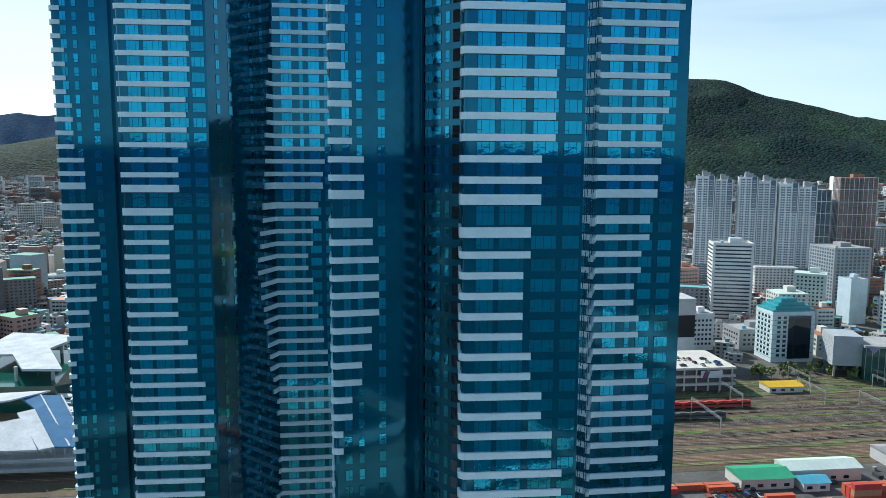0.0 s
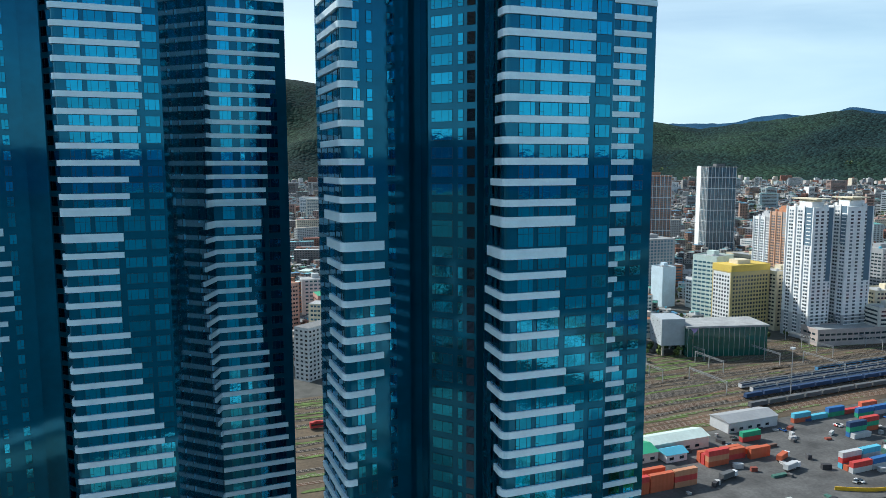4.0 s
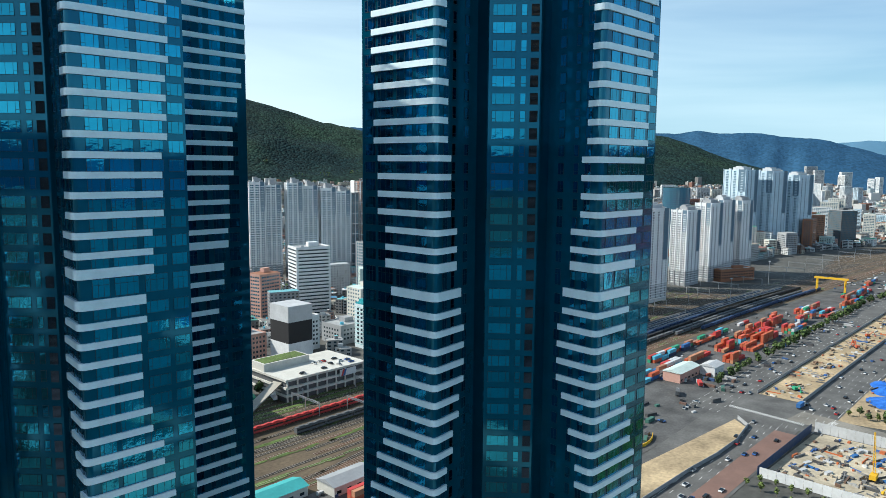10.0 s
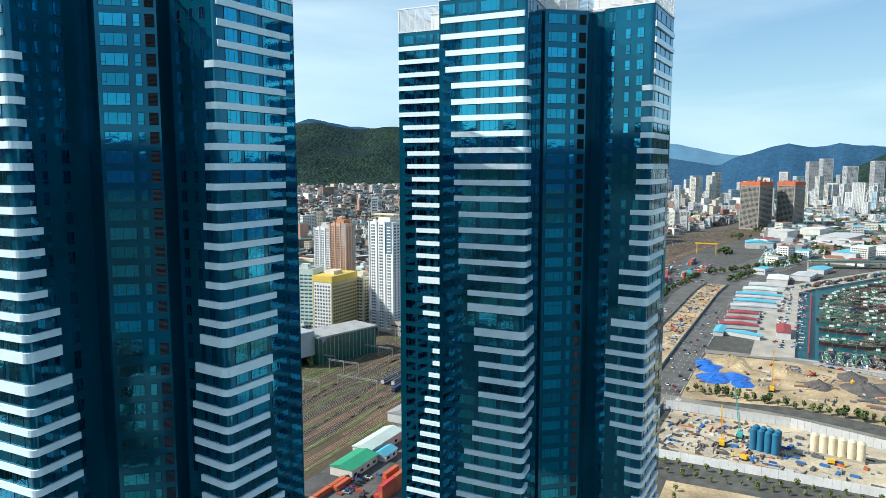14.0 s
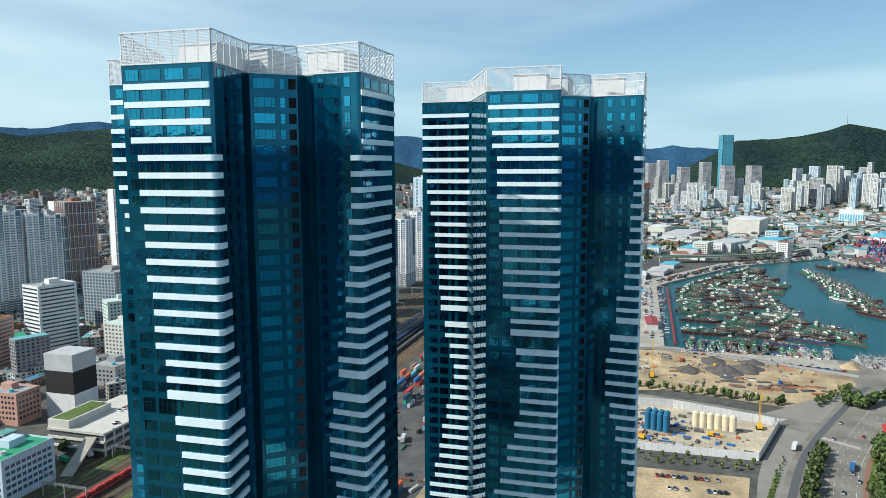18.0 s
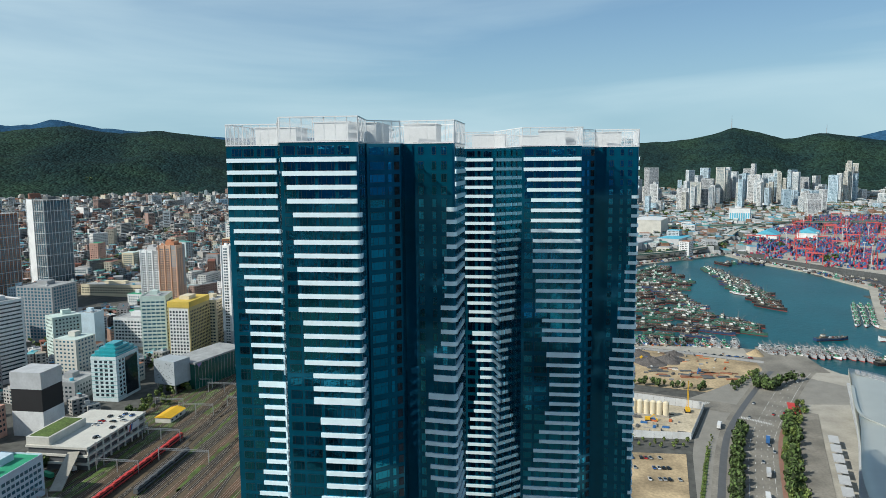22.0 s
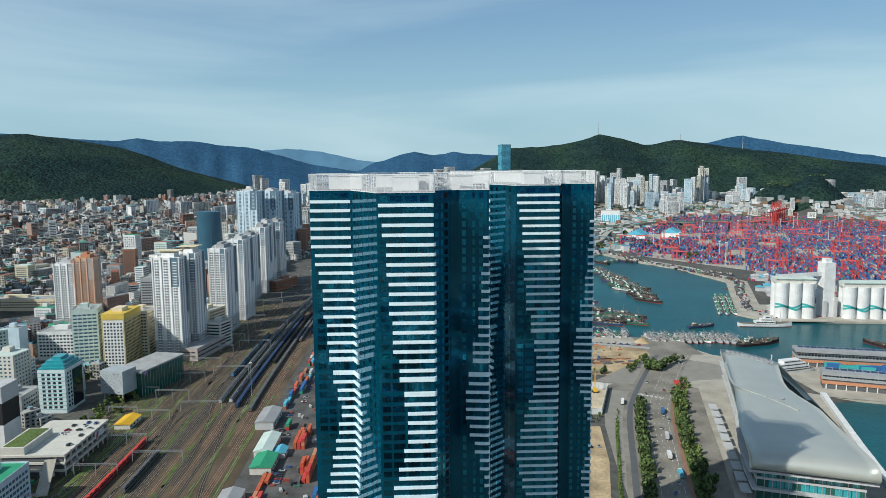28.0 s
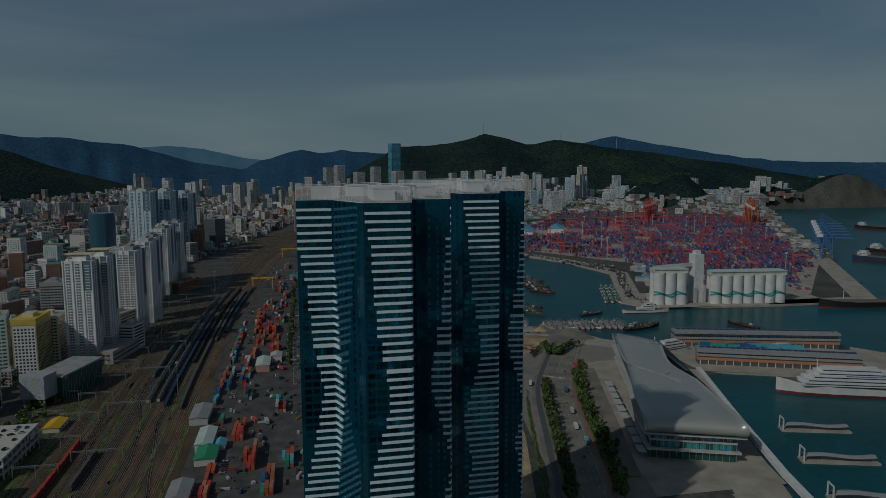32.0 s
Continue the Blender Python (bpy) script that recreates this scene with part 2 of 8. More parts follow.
# ---- mesh building ----
class Geo:
    """Collects faces, with a material slot each, for one mesh."""

    def __init__(self):
        self.v, self.f, self.m = [], [], []

    def face(self, pts, mat=0):
        k = len(self.v)
        self.v.extend(tuple(p) for p in pts)
        self.f.append(tuple(range(k, k + len(pts))))
        self.m.append(mat)

    def box(self, x0, y0, z0, x1, y1, z1, mat=0, bottom=True):
        k = len(self.v)
        self.v.extend(((x0, y0, z0), (x1, y0, z0), (x1, y1, z0), (x0, y1, z0), (x0, y0, z1), (x1, y0, z1), (x1, y1, z1), (x0, y1, z1)))
        fs = [(4, 5, 6, 7), (0, 1, 5, 4), (1, 2, 6, 5), (2, 3, 7, 6), (3, 0, 4, 7)] + ([(3, 2, 1, 0)] if bottom else [])
        self.f.extend(tuple(k + i for i in f) for f in fs)
        self.m.extend([mat] * len(fs))
        return k

    def rbox(self, cx, cy, z0, lx, ly, z1, yaw=0.0, mat=0, top=None, bottom=False):
        """A box on its middle, turned by yaw (radians); top: its roof's slot."""
        k, c, s = len(self.v), math.cos(yaw), math.sin(yaw)
        for z in (z0, z1):
            for a, b in ((-1, -1), (1, -1), (1, 1), (-1, 1)):
                x, y = a * lx / 2, b * ly / 2
                self.v.append((cx + x * c - y * s, cy + x * s + y * c, z))
        fs = [(4, 5, 6, 7), (0, 1, 5, 4), (1, 2, 6, 5), (2, 3, 7, 6), (3, 0, 4, 7)] + ([(3, 2, 1, 0)] if bottom else [])
        self.f.extend(tuple(k + i for i in f) for f in fs)
        self.m.extend([mat if top is None else top] + [mat] * (len(fs) - 1))

    def prism(self, poly, z0, z1, mat=0, top=None, bottom=False):
        """An upright prism over a polygon that runs anticlockwise."""
        k, n = len(self.v), len(poly)
        self.v.extend((p[0], p[1], z0) for p in poly)
        self.v.extend((p[0], p[1], z1) for p in poly)
        for i in range(n):
            j = (i + 1) % n
            self.f.append((k + i, k + j, k + n + j, k + n + i))
            self.m.append(mat)
        self.f.append(tuple(range(k + n, k + 2 * n)))
        self.m.append(mat if top is None else top)
        if bottom:
            self.f.append(tuple(range(k + n - 1, k - 1, -1)))
            self.m.append(mat)

    def cyl(self, cx, cy, z0, z1, r0, r1=None, n=12, mat=0):
        r1 = r0 if r1 is None else r1
        k = len(self.v)
        for r, z in ((r0, z0), (r1, z1)):
            self.v.extend((cx + r * math.cos(i * 2 * math.pi / n), cy + r * math.sin(i * 2 * math.pi / n), z) for i in range(n))
        for i in range(n):
            j = (i + 1) % n
            self.f.append((k + i, k + j, k + n + j, k + n + i))
            self.m.append(mat)
        self.f.append(tuple(range(k + n, k + 2 * n)))
        self.m.append(mat)

    def beam(self, p, q, w, h=None, mat=0):
        """A square bar from p to q."""
        p, q = Vector(p), Vector(q)
        d = (q - p).normalized()
        a = d.cross(Vector((0, 0, 1)))
        a = Vector((1, 0, 0)) if a.length < 1e-4 else a.normalized()
        b = a.cross(d)
        a, b = a * w / 2, b * (h or w) / 2
        k = len(self.v)
        for e in (p, q):
            self.v.extend(tuple(e + s * a + t * b) for s, t in ((-1, -1), (1, -1), (1, 1), (-1, 1)))
        for f in ((0, 1, 5, 4), (1, 2, 6, 5), (2, 3, 7, 6), (3, 0, 4, 7), (4, 5, 6, 7), (3, 2, 1, 0)):
            self.f.append(tuple(k + i for i in f))
            self.m.append(mat)

    def mesh(self, name, mats, smooth=False):
        me = bpy.data.meshes.new(name)
        me.from_pydata(self.v, [], self.f)
        for m in mats if isinstance(mats, (list, tuple)) else [mats]:
            me.materials.append(m)
        me.polygons.foreach_set("material_index", self.m)
        if smooth:
            me.polygons.foreach_set("use_smooth", [True] * len(self.f))
        me.update()
        return me


def part(name, g, mats, parent, label="", at=None, smooth=False):
    """Links a Geo (or a ready mesh) as one mesh object under a thing or a part."""
    ob = new(name, g.mesh(name, mats, smooth) if isinstance(g, Geo) else g)
    ob.parent = parent
    if at is not None:
        ob.matrix_basis = at
    if label:
        ob["label"] = label
    return ob


def thing(name, label, category, at=(0, 0, 0), yaw=0.0, group=""):
    ob = new(name)
    ob.empty_display_size = 0.5
    ob.matrix_basis = Matrix.Translation(at) @ Matrix.Rotation(yaw, 4, "Z")
    return tagged(ob, label, category, group)


def structure(name, g, mats, label, category="", smooth=False, kind="structure"):
    ob = new(name, g.mesh(name, mats, smooth))
    return tagged(ob, label, category or name.split("_")[0], kind=kind)


def inside(p, poly):
    r, j = False, len(poly) - 1
    for i in range(len(poly)):
        a, b = poly[i], poly[j]
        if (a[1] > p[1]) != (b[1] > p[1]) and p[0] < (b[0] - a[0]) * (p[1] - a[1]) / (b[1] - a[1]) + a[0]:
            r = not r
        j = i
    return r


def curve_at(table, x):
    """Linear look-up in (x, value) pairs."""
    if x <= table[0][0]:
        return table[0][1]
    for (a, va), (b, vb) in zip(table, table[1:]):
        if x <= b:
            return va + (vb - va) * (x - a) / (b - a)
    return table[-1][1]


def smooth01(x):
    x = min(1.0, max(0.0, x))
    return x * x * (3 - 2 * x)


# ---- ground, hills and water ----
HARBOUR = [(532, 80), (522, 10), (524, -60), (506, -100), (440, -128), (404, -166), (418, -236), (318, -400), (236, -330), (300, -172), (170, -124), (40, -80),
           (-200, -60), (-800, -100), (-1200, -3000), (2500, -4200), (2400, -1700), (1900, -1400), (1300, -1050), (960, -860), (570, -620), (572, -440), (588, -330), (612, -258), (640, -244), (900, -340), (1060, -310), (1180, -250), (1285, -226), (1130, -50), (920, 68), (880, 84)]
NEAR_HILLS = ((-60, 190), (-40, 200), (-24, 212), (-21.8, 242), (-19.2, 268), (-14, 330), (-8, 400), (3, 515), (10, 537), (17.8, 474), (19.5, 492), (22.5, 505), (28, 511), (30.3, 505), (31.5, 477), (33, 439), (35, 407), (36.7, 381), (38.5, 345), (40, 330), (43.6, 289),
              (46.5, 311), (49, 322), (51.2, 340), (53.3, 352), (56.7, 319), (59.2, 335), (63, 309), (65.6, 283), (67.4, 250), (69.1, 208), (71, 172), (72.8, 136), (75, 95), (80, 40), (86, 20), (150, 20))
FAR_HILLS = ((-60, 380), (-24.3, 405), (-23, 424), (-21.6, 408), (-20.2, 425), (0, 370), (40, 380), (45, 376), (47, 408), (48.3, 420), (50, 405), (51.5, 415), (52.8, 445), (54.4, 420), (56, 398), (60, 375), (65.8, 346), (67.5, 367), (68.7, 348), (71.5, 349), (73.6, 323), (75.7, 309), (77.8, 265), (80, 211), (84, 160),
             (84.9, 201), (87.4, 262), (88.6, 284), (90, 259), (91.8, 278), (95, 256), (108, 240), (111.8, 320), (114, 360), (115.6, 331), (117.5, 302), (119.7, 274), (123.5, 222), (127, 197), (133, 188), (150, 200), (180, 260), (230, 290), (295, 380))
PALE_HILLS = ((40, 250), (60, 250), (70, 230), (74, 272), (77.2, 304), (78.5, 311), (81.1, 292), (83.8, 240), (85.1, 222), (90, 190), (98, 120))
EAST_HILLS = ((84, 20), (92, 120), (94, 195), (96.3, 294), (99, 300), (100.8, 316), (102.4, 338), (103.4, 368), (105.2, 342), (107.2, 299), (109.3, 332), (111.8, 303), (114.8, 268), (117.5, 246), (119.4, 219), (123, 185), (126, 140), (133, 60), (150, 40))
# wooded knolls before the eastern hills: bearing, distance, half width, half depth, height
KNOLLS = ((119.2, 2950, 120, 170, 148), (116.6, 3050, 110, 150, 112), (130.8, 3420, 260, 220, 138), (125.6, 3300, 150, 160, 92))
HUB = (-150, 110)


def land(x, y):
    """Height of the ground."""
    dx, dy = x - HUB[0], y - HUB[1]
    r, az = math.hypot(dx, dy), math.degrees(math.atan2(dx, dy))
    if r < 900 or az > 135 or az < -70:
        return 0.0
    wob = noise.fractal(Vector((x / 300, y / 300, 0.3)), 0.9, 2.0, 4)
    spur = abs(noise.noise(Vector((x / 430, y / 430, 7.7)))) * 1.3 + 0.5 * abs(noise.noise(Vector((x / 190, y / 190, 3.1))))
    lift = 70 * smooth01((r - 900) / 1200) * smooth01((80 - az) / 20)
    crest = 4 * noise.fractal(Vector((az * 2.2, 1.7, 0)), 0.8, 2.0, 4)
    top = curve_at(NEAR_HILLS, az) + crest
    fall = min(1.0, max(0.0, (3200 - r) / 520))
    lift = max(lift, lift * 0.6 + (top - lift * 0.6) * smooth01((r - 2100) / 1150) * (1 - fall * (0.42 * spur - 0.07 * wob)))
    top = curve_at(EAST_HILLS, az) + crest
    fall = min(1.0, max(0.0, (4100 - r) / 480))
    lift = max(lift, top * smooth01((r - 3250) / 900) * (1 - fall * (0.5 * spur - 0.06 * wob)))
    for ka, kr, kw, kd, kh in KNOLLS:
        kx, ky = kr * math.sin(radians(ka)), kr * math.cos(radians(ka))
        u, v = (dx * ky - dy * kx) / kr, (dx * kx + dy * ky) / kr - kr
        lift = max(lift, kh * (1 + 0.12 * wob) * math.exp(-(u / kw) ** 2 - (v / kd) ** 2))
    return lift


def build_land():
    xs = sorted(set([-3600 + 120 * i for i in range(21)] + [-1080 + 30 * i for i in range(75)] + [1170 + 45 * i for i in range(87)]))
    ys = sorted(set([-4400 + 120 * i for i in range(15)] + [-2600 + 48 * i for i in range(30)] + [-1160 + 30 * i for i in range(70)] + [940 + 45 * i for i in range(80)]))
    g = Geo()
    wet = {}
    for j, y in enumerate(ys):
        for i, x in enumerate(xs):
            r = math.hypot(x - HUB[0], y - HUB[1])
            z = land(x, y)
            if r < 5200 and inside((x, y), HARBOUR):
                z = -7.0
            g.v.append((x, y, z))
    n = len(xs)
    for j in range(len(ys) - 1):
        for i in range(n - 1):
            k = j * n + i
            cx, cy = (xs[i] + xs[i + 1]) / 2, (ys[j] + ys[j + 1]) / 2
            g.f.append((k, k + 1, k + n + 1, k + n))
            r = math.hypot(cx - HUB[0], cy - HUB[1])
            g.m.append(1 if g.v[k][2] > (78 if cy > -150 else 26) and r > 1800 else 0)
    structure("ground", g, [GROUNDM, WOODS], "city ground rising into green wooded hills", "ground", smooth=True)
    # far ranges behind, their blue and pale tones painted in for distance haze
    for name, table, r0, r1, a0, a1, mat, label in (("backdrop_hills", FAR_HILLS, 3800, 4450, -65, 295, HAZEWOODS, "far mountain ridges on the horizon, coloured with blue haze"), ("backdrop_pale_hills", PALE_HILLS, 4500, 4720, 40, 98, PALEHAZE, "distant mountain ridge behind the others, coloured with pale haze")):
        b = Geo()
        m, n = 7, int((a1 - a0) / 0.4) + 1
        for i in range(n):
            az = a0 + i * 0.4
            h = curve_at(table, az) + 5 * noise.fractal(Vector((az / 1.1, 4.0, 0)), 0.8, 2.0, 4)
            a = radians(az)
            for k in range(m):
                f = k / (m - 1)
                spur = abs(noise.noise(Vector((az / 2.2, f * 1.6, 5.0)))) + 0.5 * abs(noise.noise(Vector((az / 0.9, f * 2.5, 9.0))))
                r = r0 + (r1 - r0) * f
                b.v.append((HUB[0] + r * math.sin(a), HUB[1] + r * math.cos(a), -5 + (h + 5) * f ** 0.8 * (1 - 0.5 * (1 - f) * spur)))
            if i:
                for q in range(m - 1):
                    b.f.append(((i - 1) * m + q, i * m + q, i * m + q + 1, (i - 1) * m + q + 1))
                    b.m.append(0)
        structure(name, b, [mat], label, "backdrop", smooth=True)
    w = Geo()
    w.face([(-2500, -4500, -2.2), (4600, -4500, -2.2), (4600, 400, -2.2), (-2500, 400, -2.2)])
    structure("water", w, [WATER], "dark teal harbour water with small ripples", "water")
    q = Geo()
    k = len(HARBOUR)
    for i in range(k):
        a, b2 = Vector(HARBOUR[i]), Vector(HARBOUR[(i + 1) % k])
        if (a - b2).length > 1500:
            continue
        d = (b2 - a).normalized()
        side = Vector((-d.y, d.x)) * -1
        m = (a + b2) / 2 + side * 15
        if inside(tuple((a + b2) / 2 + side * 15), HARBOUR):
            side = -side
        poly = [a - d * 2, b2 + d * 2, b2 + d * 12 + side * 34, a - d * 12 + side * 34]
        if (poly[1] - poly[0]).cross(poly[2] - poly[1]) < 0:
            poly.reverse()
        q.prism([tuple(p) for p in poly], -8, 0.08 + 0.006 * i)
    structure("pavement_quay", q, [CONCRETE], "pale concrete quay edge along the harbour", "quay")


build_land()


def sheet(name, poly, z, mat, label, category):
    g = Geo()
    if sum(a[0] * b[1] - b[0] * a[1] for a, b in zip(poly, poly[1:] + poly[:1])) < 0:
        poly = poly[::-1]
    g.face([(p[0], p[1], z) for p in poly])
    return structure(name, g, [mat], label, category)


def ribbon(pts, half, z):
    """The two edges of a strip along a line of points."""
    left, right = [], []
    for i, p in enumerate(pts):
        a, b = Vector(pts[max(0, i - 1)]), Vector(pts[min(len(pts) - 1, i + 1)])
        d = (b - a).normalized()
        nrm = Vector((-d.y, d.x))
        left.append(tuple(Vector(p) + nrm * half))
        right.append(tuple(Vector(p) - nrm * half))
    return left, right


def strip(g, pts, half, z, mat=0):
    l, r = ribbon(pts, half, z)
    for i in range(len(pts) - 1):
        g.face([(*r[i], z), (*r[i + 1], z), (*l[i + 1], z), (*l[i], z)], mat)


def smooth_line(pts, step=12.0):
    """A Catmull-Rom line through the points."""
    out = []
    for i in range(len(pts) - 1):
        p0, p1, p2, p3 = (Vector(pts[max(0, min(len(pts) - 1, j))]) for j in (i - 1, i, i + 1, i + 2))
        n = max(1, int((p2 - p1).length / step))
        for s in range(n):
            t = s / n
            out.append(tuple(0.5 * ((2 * p1) + (p2 - p0) * t + (2 * p0 - 5 * p1 + 4 * p2 - p3) * t * t + (3 * p1 - p0 - 3 * p2 + p3) * t * t * t)))
    out.append(tuple(pts[-1]))
    return out


YARD_MID = smooth_line([(-900, 372), (-300, 368), (150, 365), (400, 370), (700, 368), (1000, 350), (1350, 320), (1700, 250), (2100, 120)], 25)
# ---- the twin towers ----
# plan of a tower, anticlockwise, about its middle; the two arms mirror each other about a diagonal
MID = Vector((26.0, 131.0))
FLOOR, TOP = 3.0, 191.9


def plan(x, y):
    return (x - MID.x, y - MID.y)


P_E, P_W, P_A, P_B = plan(18.5, 160.4), plan(18.6, 146.7), plan(-6.2, 136.7), plan(-5.9, 119.2)
P_ML, P_MR = plan(9.2, 121.2), plan(15.0, 114.4)
P_C, P_R, P_S, P_F = plan(13.5, 101.0), plan(31.0, 100.6), plan(40.8, 125.0), plan(57.4, 125.2)


def rounded(p, a, b, r=0.9, n=5):
    """Points of a rounded corner at p between the sides towards a and b."""
    p, a, b = Vector(p), Vector(a), Vector(b)
    u, v = p + (a - p).normalized() * r, p + (b - p).normalized() * r
    return [tuple((1 - t) ** 2 * u + 2 * t * (1 - t) * p + t * t * v) for t in (i / n for i in range(n + 1))]


def along(p, q, s):
    p, q = Vector(p), Vector(q)
    return tuple(p + (q - p).normalized() * s)


def length(p, q):
    return (Vector(q) - Vector(p)).length


def groove(p, q, s0, s1, deep):
    """A recess in the side p-q, from s0 to s1; the body lies to the left of p-q."""
    d = (Vector(q) - Vector(p)).normalized()
    n = Vector((-d.y, d.x)) * deep
    a, b = Vector(along(p, q, s0)), Vector(along(p, q, s1))
    return [tuple(a), tuple(a + n), tuple(b + n), tuple(b)]


def outline():
    o = [P_E, P_W, P_A]
    o += rounded(P_B, P_A, P_ML)
    n = length(P_B, P_ML)
    o += groove(P_B, P_ML, n - 3.6, n - 0.3, 2.2)
    o += [P_ML, P_MR]
    n = length(P_MR, P_C)
    o += groove(P_MR, P_C, 0.3, 3.6, 2.2)
    o += rounded(P_C, P_MR, P_R)
    o += [P_R, P_S, P_F, plan(57.4, 132.0), plan(47.0, 146.0), plan(37.5, 150.0), plan(36.0, 160.4)]
    return o


# shift of the balcony bands round the corner, floor by floor from the top
SHIFT_M = [.5] * 2 + [1.5] * 2 + [2.7] * 4 + [3.3] * 4 + [4.3] * 4 + [6.2] * 3 + [7.6] * 2 + [8.6] * 4 + [7.3] * 2 + [5.6] * 2 + [3.9] * 2 + [2.3] * 2 + [.8] * 3 + [1.8] * 2 + [3.2] * 2 + [4.6] * 3 + [3.0] * 4 + [1.5] * 20
SHIFT_W = [.1] * 6 + [1.3] * 2 + [2.4] * 2 + [3.6] * 4 + [4.7] * 3 + [5.2] * 2 + [6.4] * 2 + [7.8] * 2 + [9.0] * 2 + [7.9] * 2 + [6.8] * 2 + [5.5] * 2 + [4.6] * 2 + [3.2] * 2 + [1.6] * 2 + [.4] * 3 + [1.5] * 3 + [3.0] * 6 + [1.5] * 20
REFUGE = 19


def level(i):
    """Underside of the i-th band from the top, counted from 0."""
    return TOP - 4.25 - FLOOR * i - (1.7 if i >= REFUGE else 0.0)


def band(chain, s0, s1, high, proud=0.42):
    """A balcony band along a chain of points (the body to the left), from s0 to s1 metres."""
    pts, s = [], 0.0
    for p, q in zip(chain, chain[1:]):
        n = length(p, q)
        if s + n > s0 and s < s1:
            if not pts:
                pts.append(along(p, q, s0 - s))
            pts.append(along(p, q, s1 - s) if s + n >= s1 else q)
        s += n
    g = Geo()
    out = []
    for i, p in enumerate(pts):
        d0 = (Vector(p) - Vector(pts[i - 1])).normalized() if i else None
        d1 = (Vector(pts[i + 1]) - Vector(p)).normalized() if i + 1 < len(pts) else None
        d0, d1 = d0 or d1, d1 or d0
        n0, n1 = Vector((d0.y, -d0.x)), Vector((d1.y, -d1.x))
        m = (n0 + n1).normalized()
        out.append(tuple(Vector(p) + m * proud / max(0.5, m.dot(n0))))
    for i in range(len(pts) - 1):
        a, b, c, d = pts[i], pts[i + 1], out[i + 1], out[i]
        g.face([(*d, 0), (*c, 0), (*c, high), (*d, high)])
        g.face([(*a, high), (*d, high), (*c, high), (*b, high)])
        g.face([(*d, 0), (*a, 0), (*b, 0), (*c, 0)])
    g.face([(*pts[0], 0), (*out[0], 0), (*out[0], high), (*pts[0], high)])
    g.face([(*out[-1], 0), (*pts[-1], 0), (*pts[-1], high), (*out[-1], high)])
    return g


def window_mesh(w, h, panes, low, sill=0.55):
    """A window of several lights, one sheet of dark frame bars and mirror glass; low: lights with a transom."""
    g = Geo()
    xs, kinds = [0.0, 0.06], [None]
    unit = (w - 0.06 * (len(panes) + 1)) / sum(panes)
    for k, p in enumerate(panes):
        xs += [xs[-1] + p * unit, xs[-1] + p * unit + 0.06]
        kinds += [k, None]
    zs = [0.0, 0.06, sill, sill + 0.06, h - 0.06, h]
    for z in zs:
        g.v.extend((x, -0.06, z) for x in xs)
    n = len(xs)
    for j in range(len(zs) - 1):
        for i in range(n - 1):
            glass = kinds[i] is not None and (j in (1, 3) or (j == 2 and kinds[i] not in low))
            g.f.append((j * n + i, j * n + i + 1, (j + 1) * n + i + 1, (j + 1) * n + i))
            g.m.append(1 if glass else 0)
    k = len(g.v)
    g.v.extend(((0, 0, 0), (w, 0, 0), (w, 0, h), (0, 0, h)))
    t = (len(zs) - 1) * n
    g.f.extend(((k, k + 1, n - 1, 0), (k + 1, k + 2, t + n - 1, n - 1), (k + 2, k + 3, t, t + n - 1), (k + 3, k, 0, t)))
    g.m.extend((0, 0, 0, 0))
    return g.mesh("window", [FRAME, GLASS])


W_H = 1.95
WINDOWS = {
    "a": (2.6, window_mesh(2.6, W_H, (1, 2, 1.2), (0,))),
    "b": (3.7, window_mesh(3.7, W_H, (1, 2, 2, 1), (0, 3))),
    "s": (1.0, window_mesh(1.0, W_H, (1,), (0,))),
    "t": (1.3, window_mesh(1.3, W_H, (1, 1), (1,))),
    "c": (4.0, window_mesh(4.0, W_H, (1, 2, 2, 1), (0, 3))),
}


# taller lights of the refuge storey
TALL = {
    "a": (2.6, window_mesh(2.6, 2.85, (1, 1, 1), (0, 1, 2), 1.9)),
    "b": (3.7, window_mesh(3.7, 2.85, (1, 1.4, 1.4, 1), (0, 1, 2, 3), 1.9)),
    "s": (1.0, window_mesh(1.0, 2.85, (1,), (0,), 1.9)),
    "t": (1.3, window_mesh(1.3, 2.85, (1, 1), (0, 1), 1.9)),
    "c": (4.0, window_mesh(4.0, 2.85, (1, 1.4, 1.4, 1), (0, 1, 2, 3), 1.9)),
}


def louvre_mesh(w):
    g = Geo()
    n = 10
    for j in range(2 * n + 1):
        z, y = W_H * j / (2 * n), (-0.04 if j % 2 else -0.12)
        g.v.extend(((0, y, z), (w, y, z)))
        if j:
            g.f.append((2 * j - 2, 2 * j - 1, 2 * j + 1, 2 * j))
            g.m.append(1)
    return g.mesh("louvre", [FRAME, DARKGLASS])


WINDOWS["l"] = (1.4, louvre_mesh(1.4))
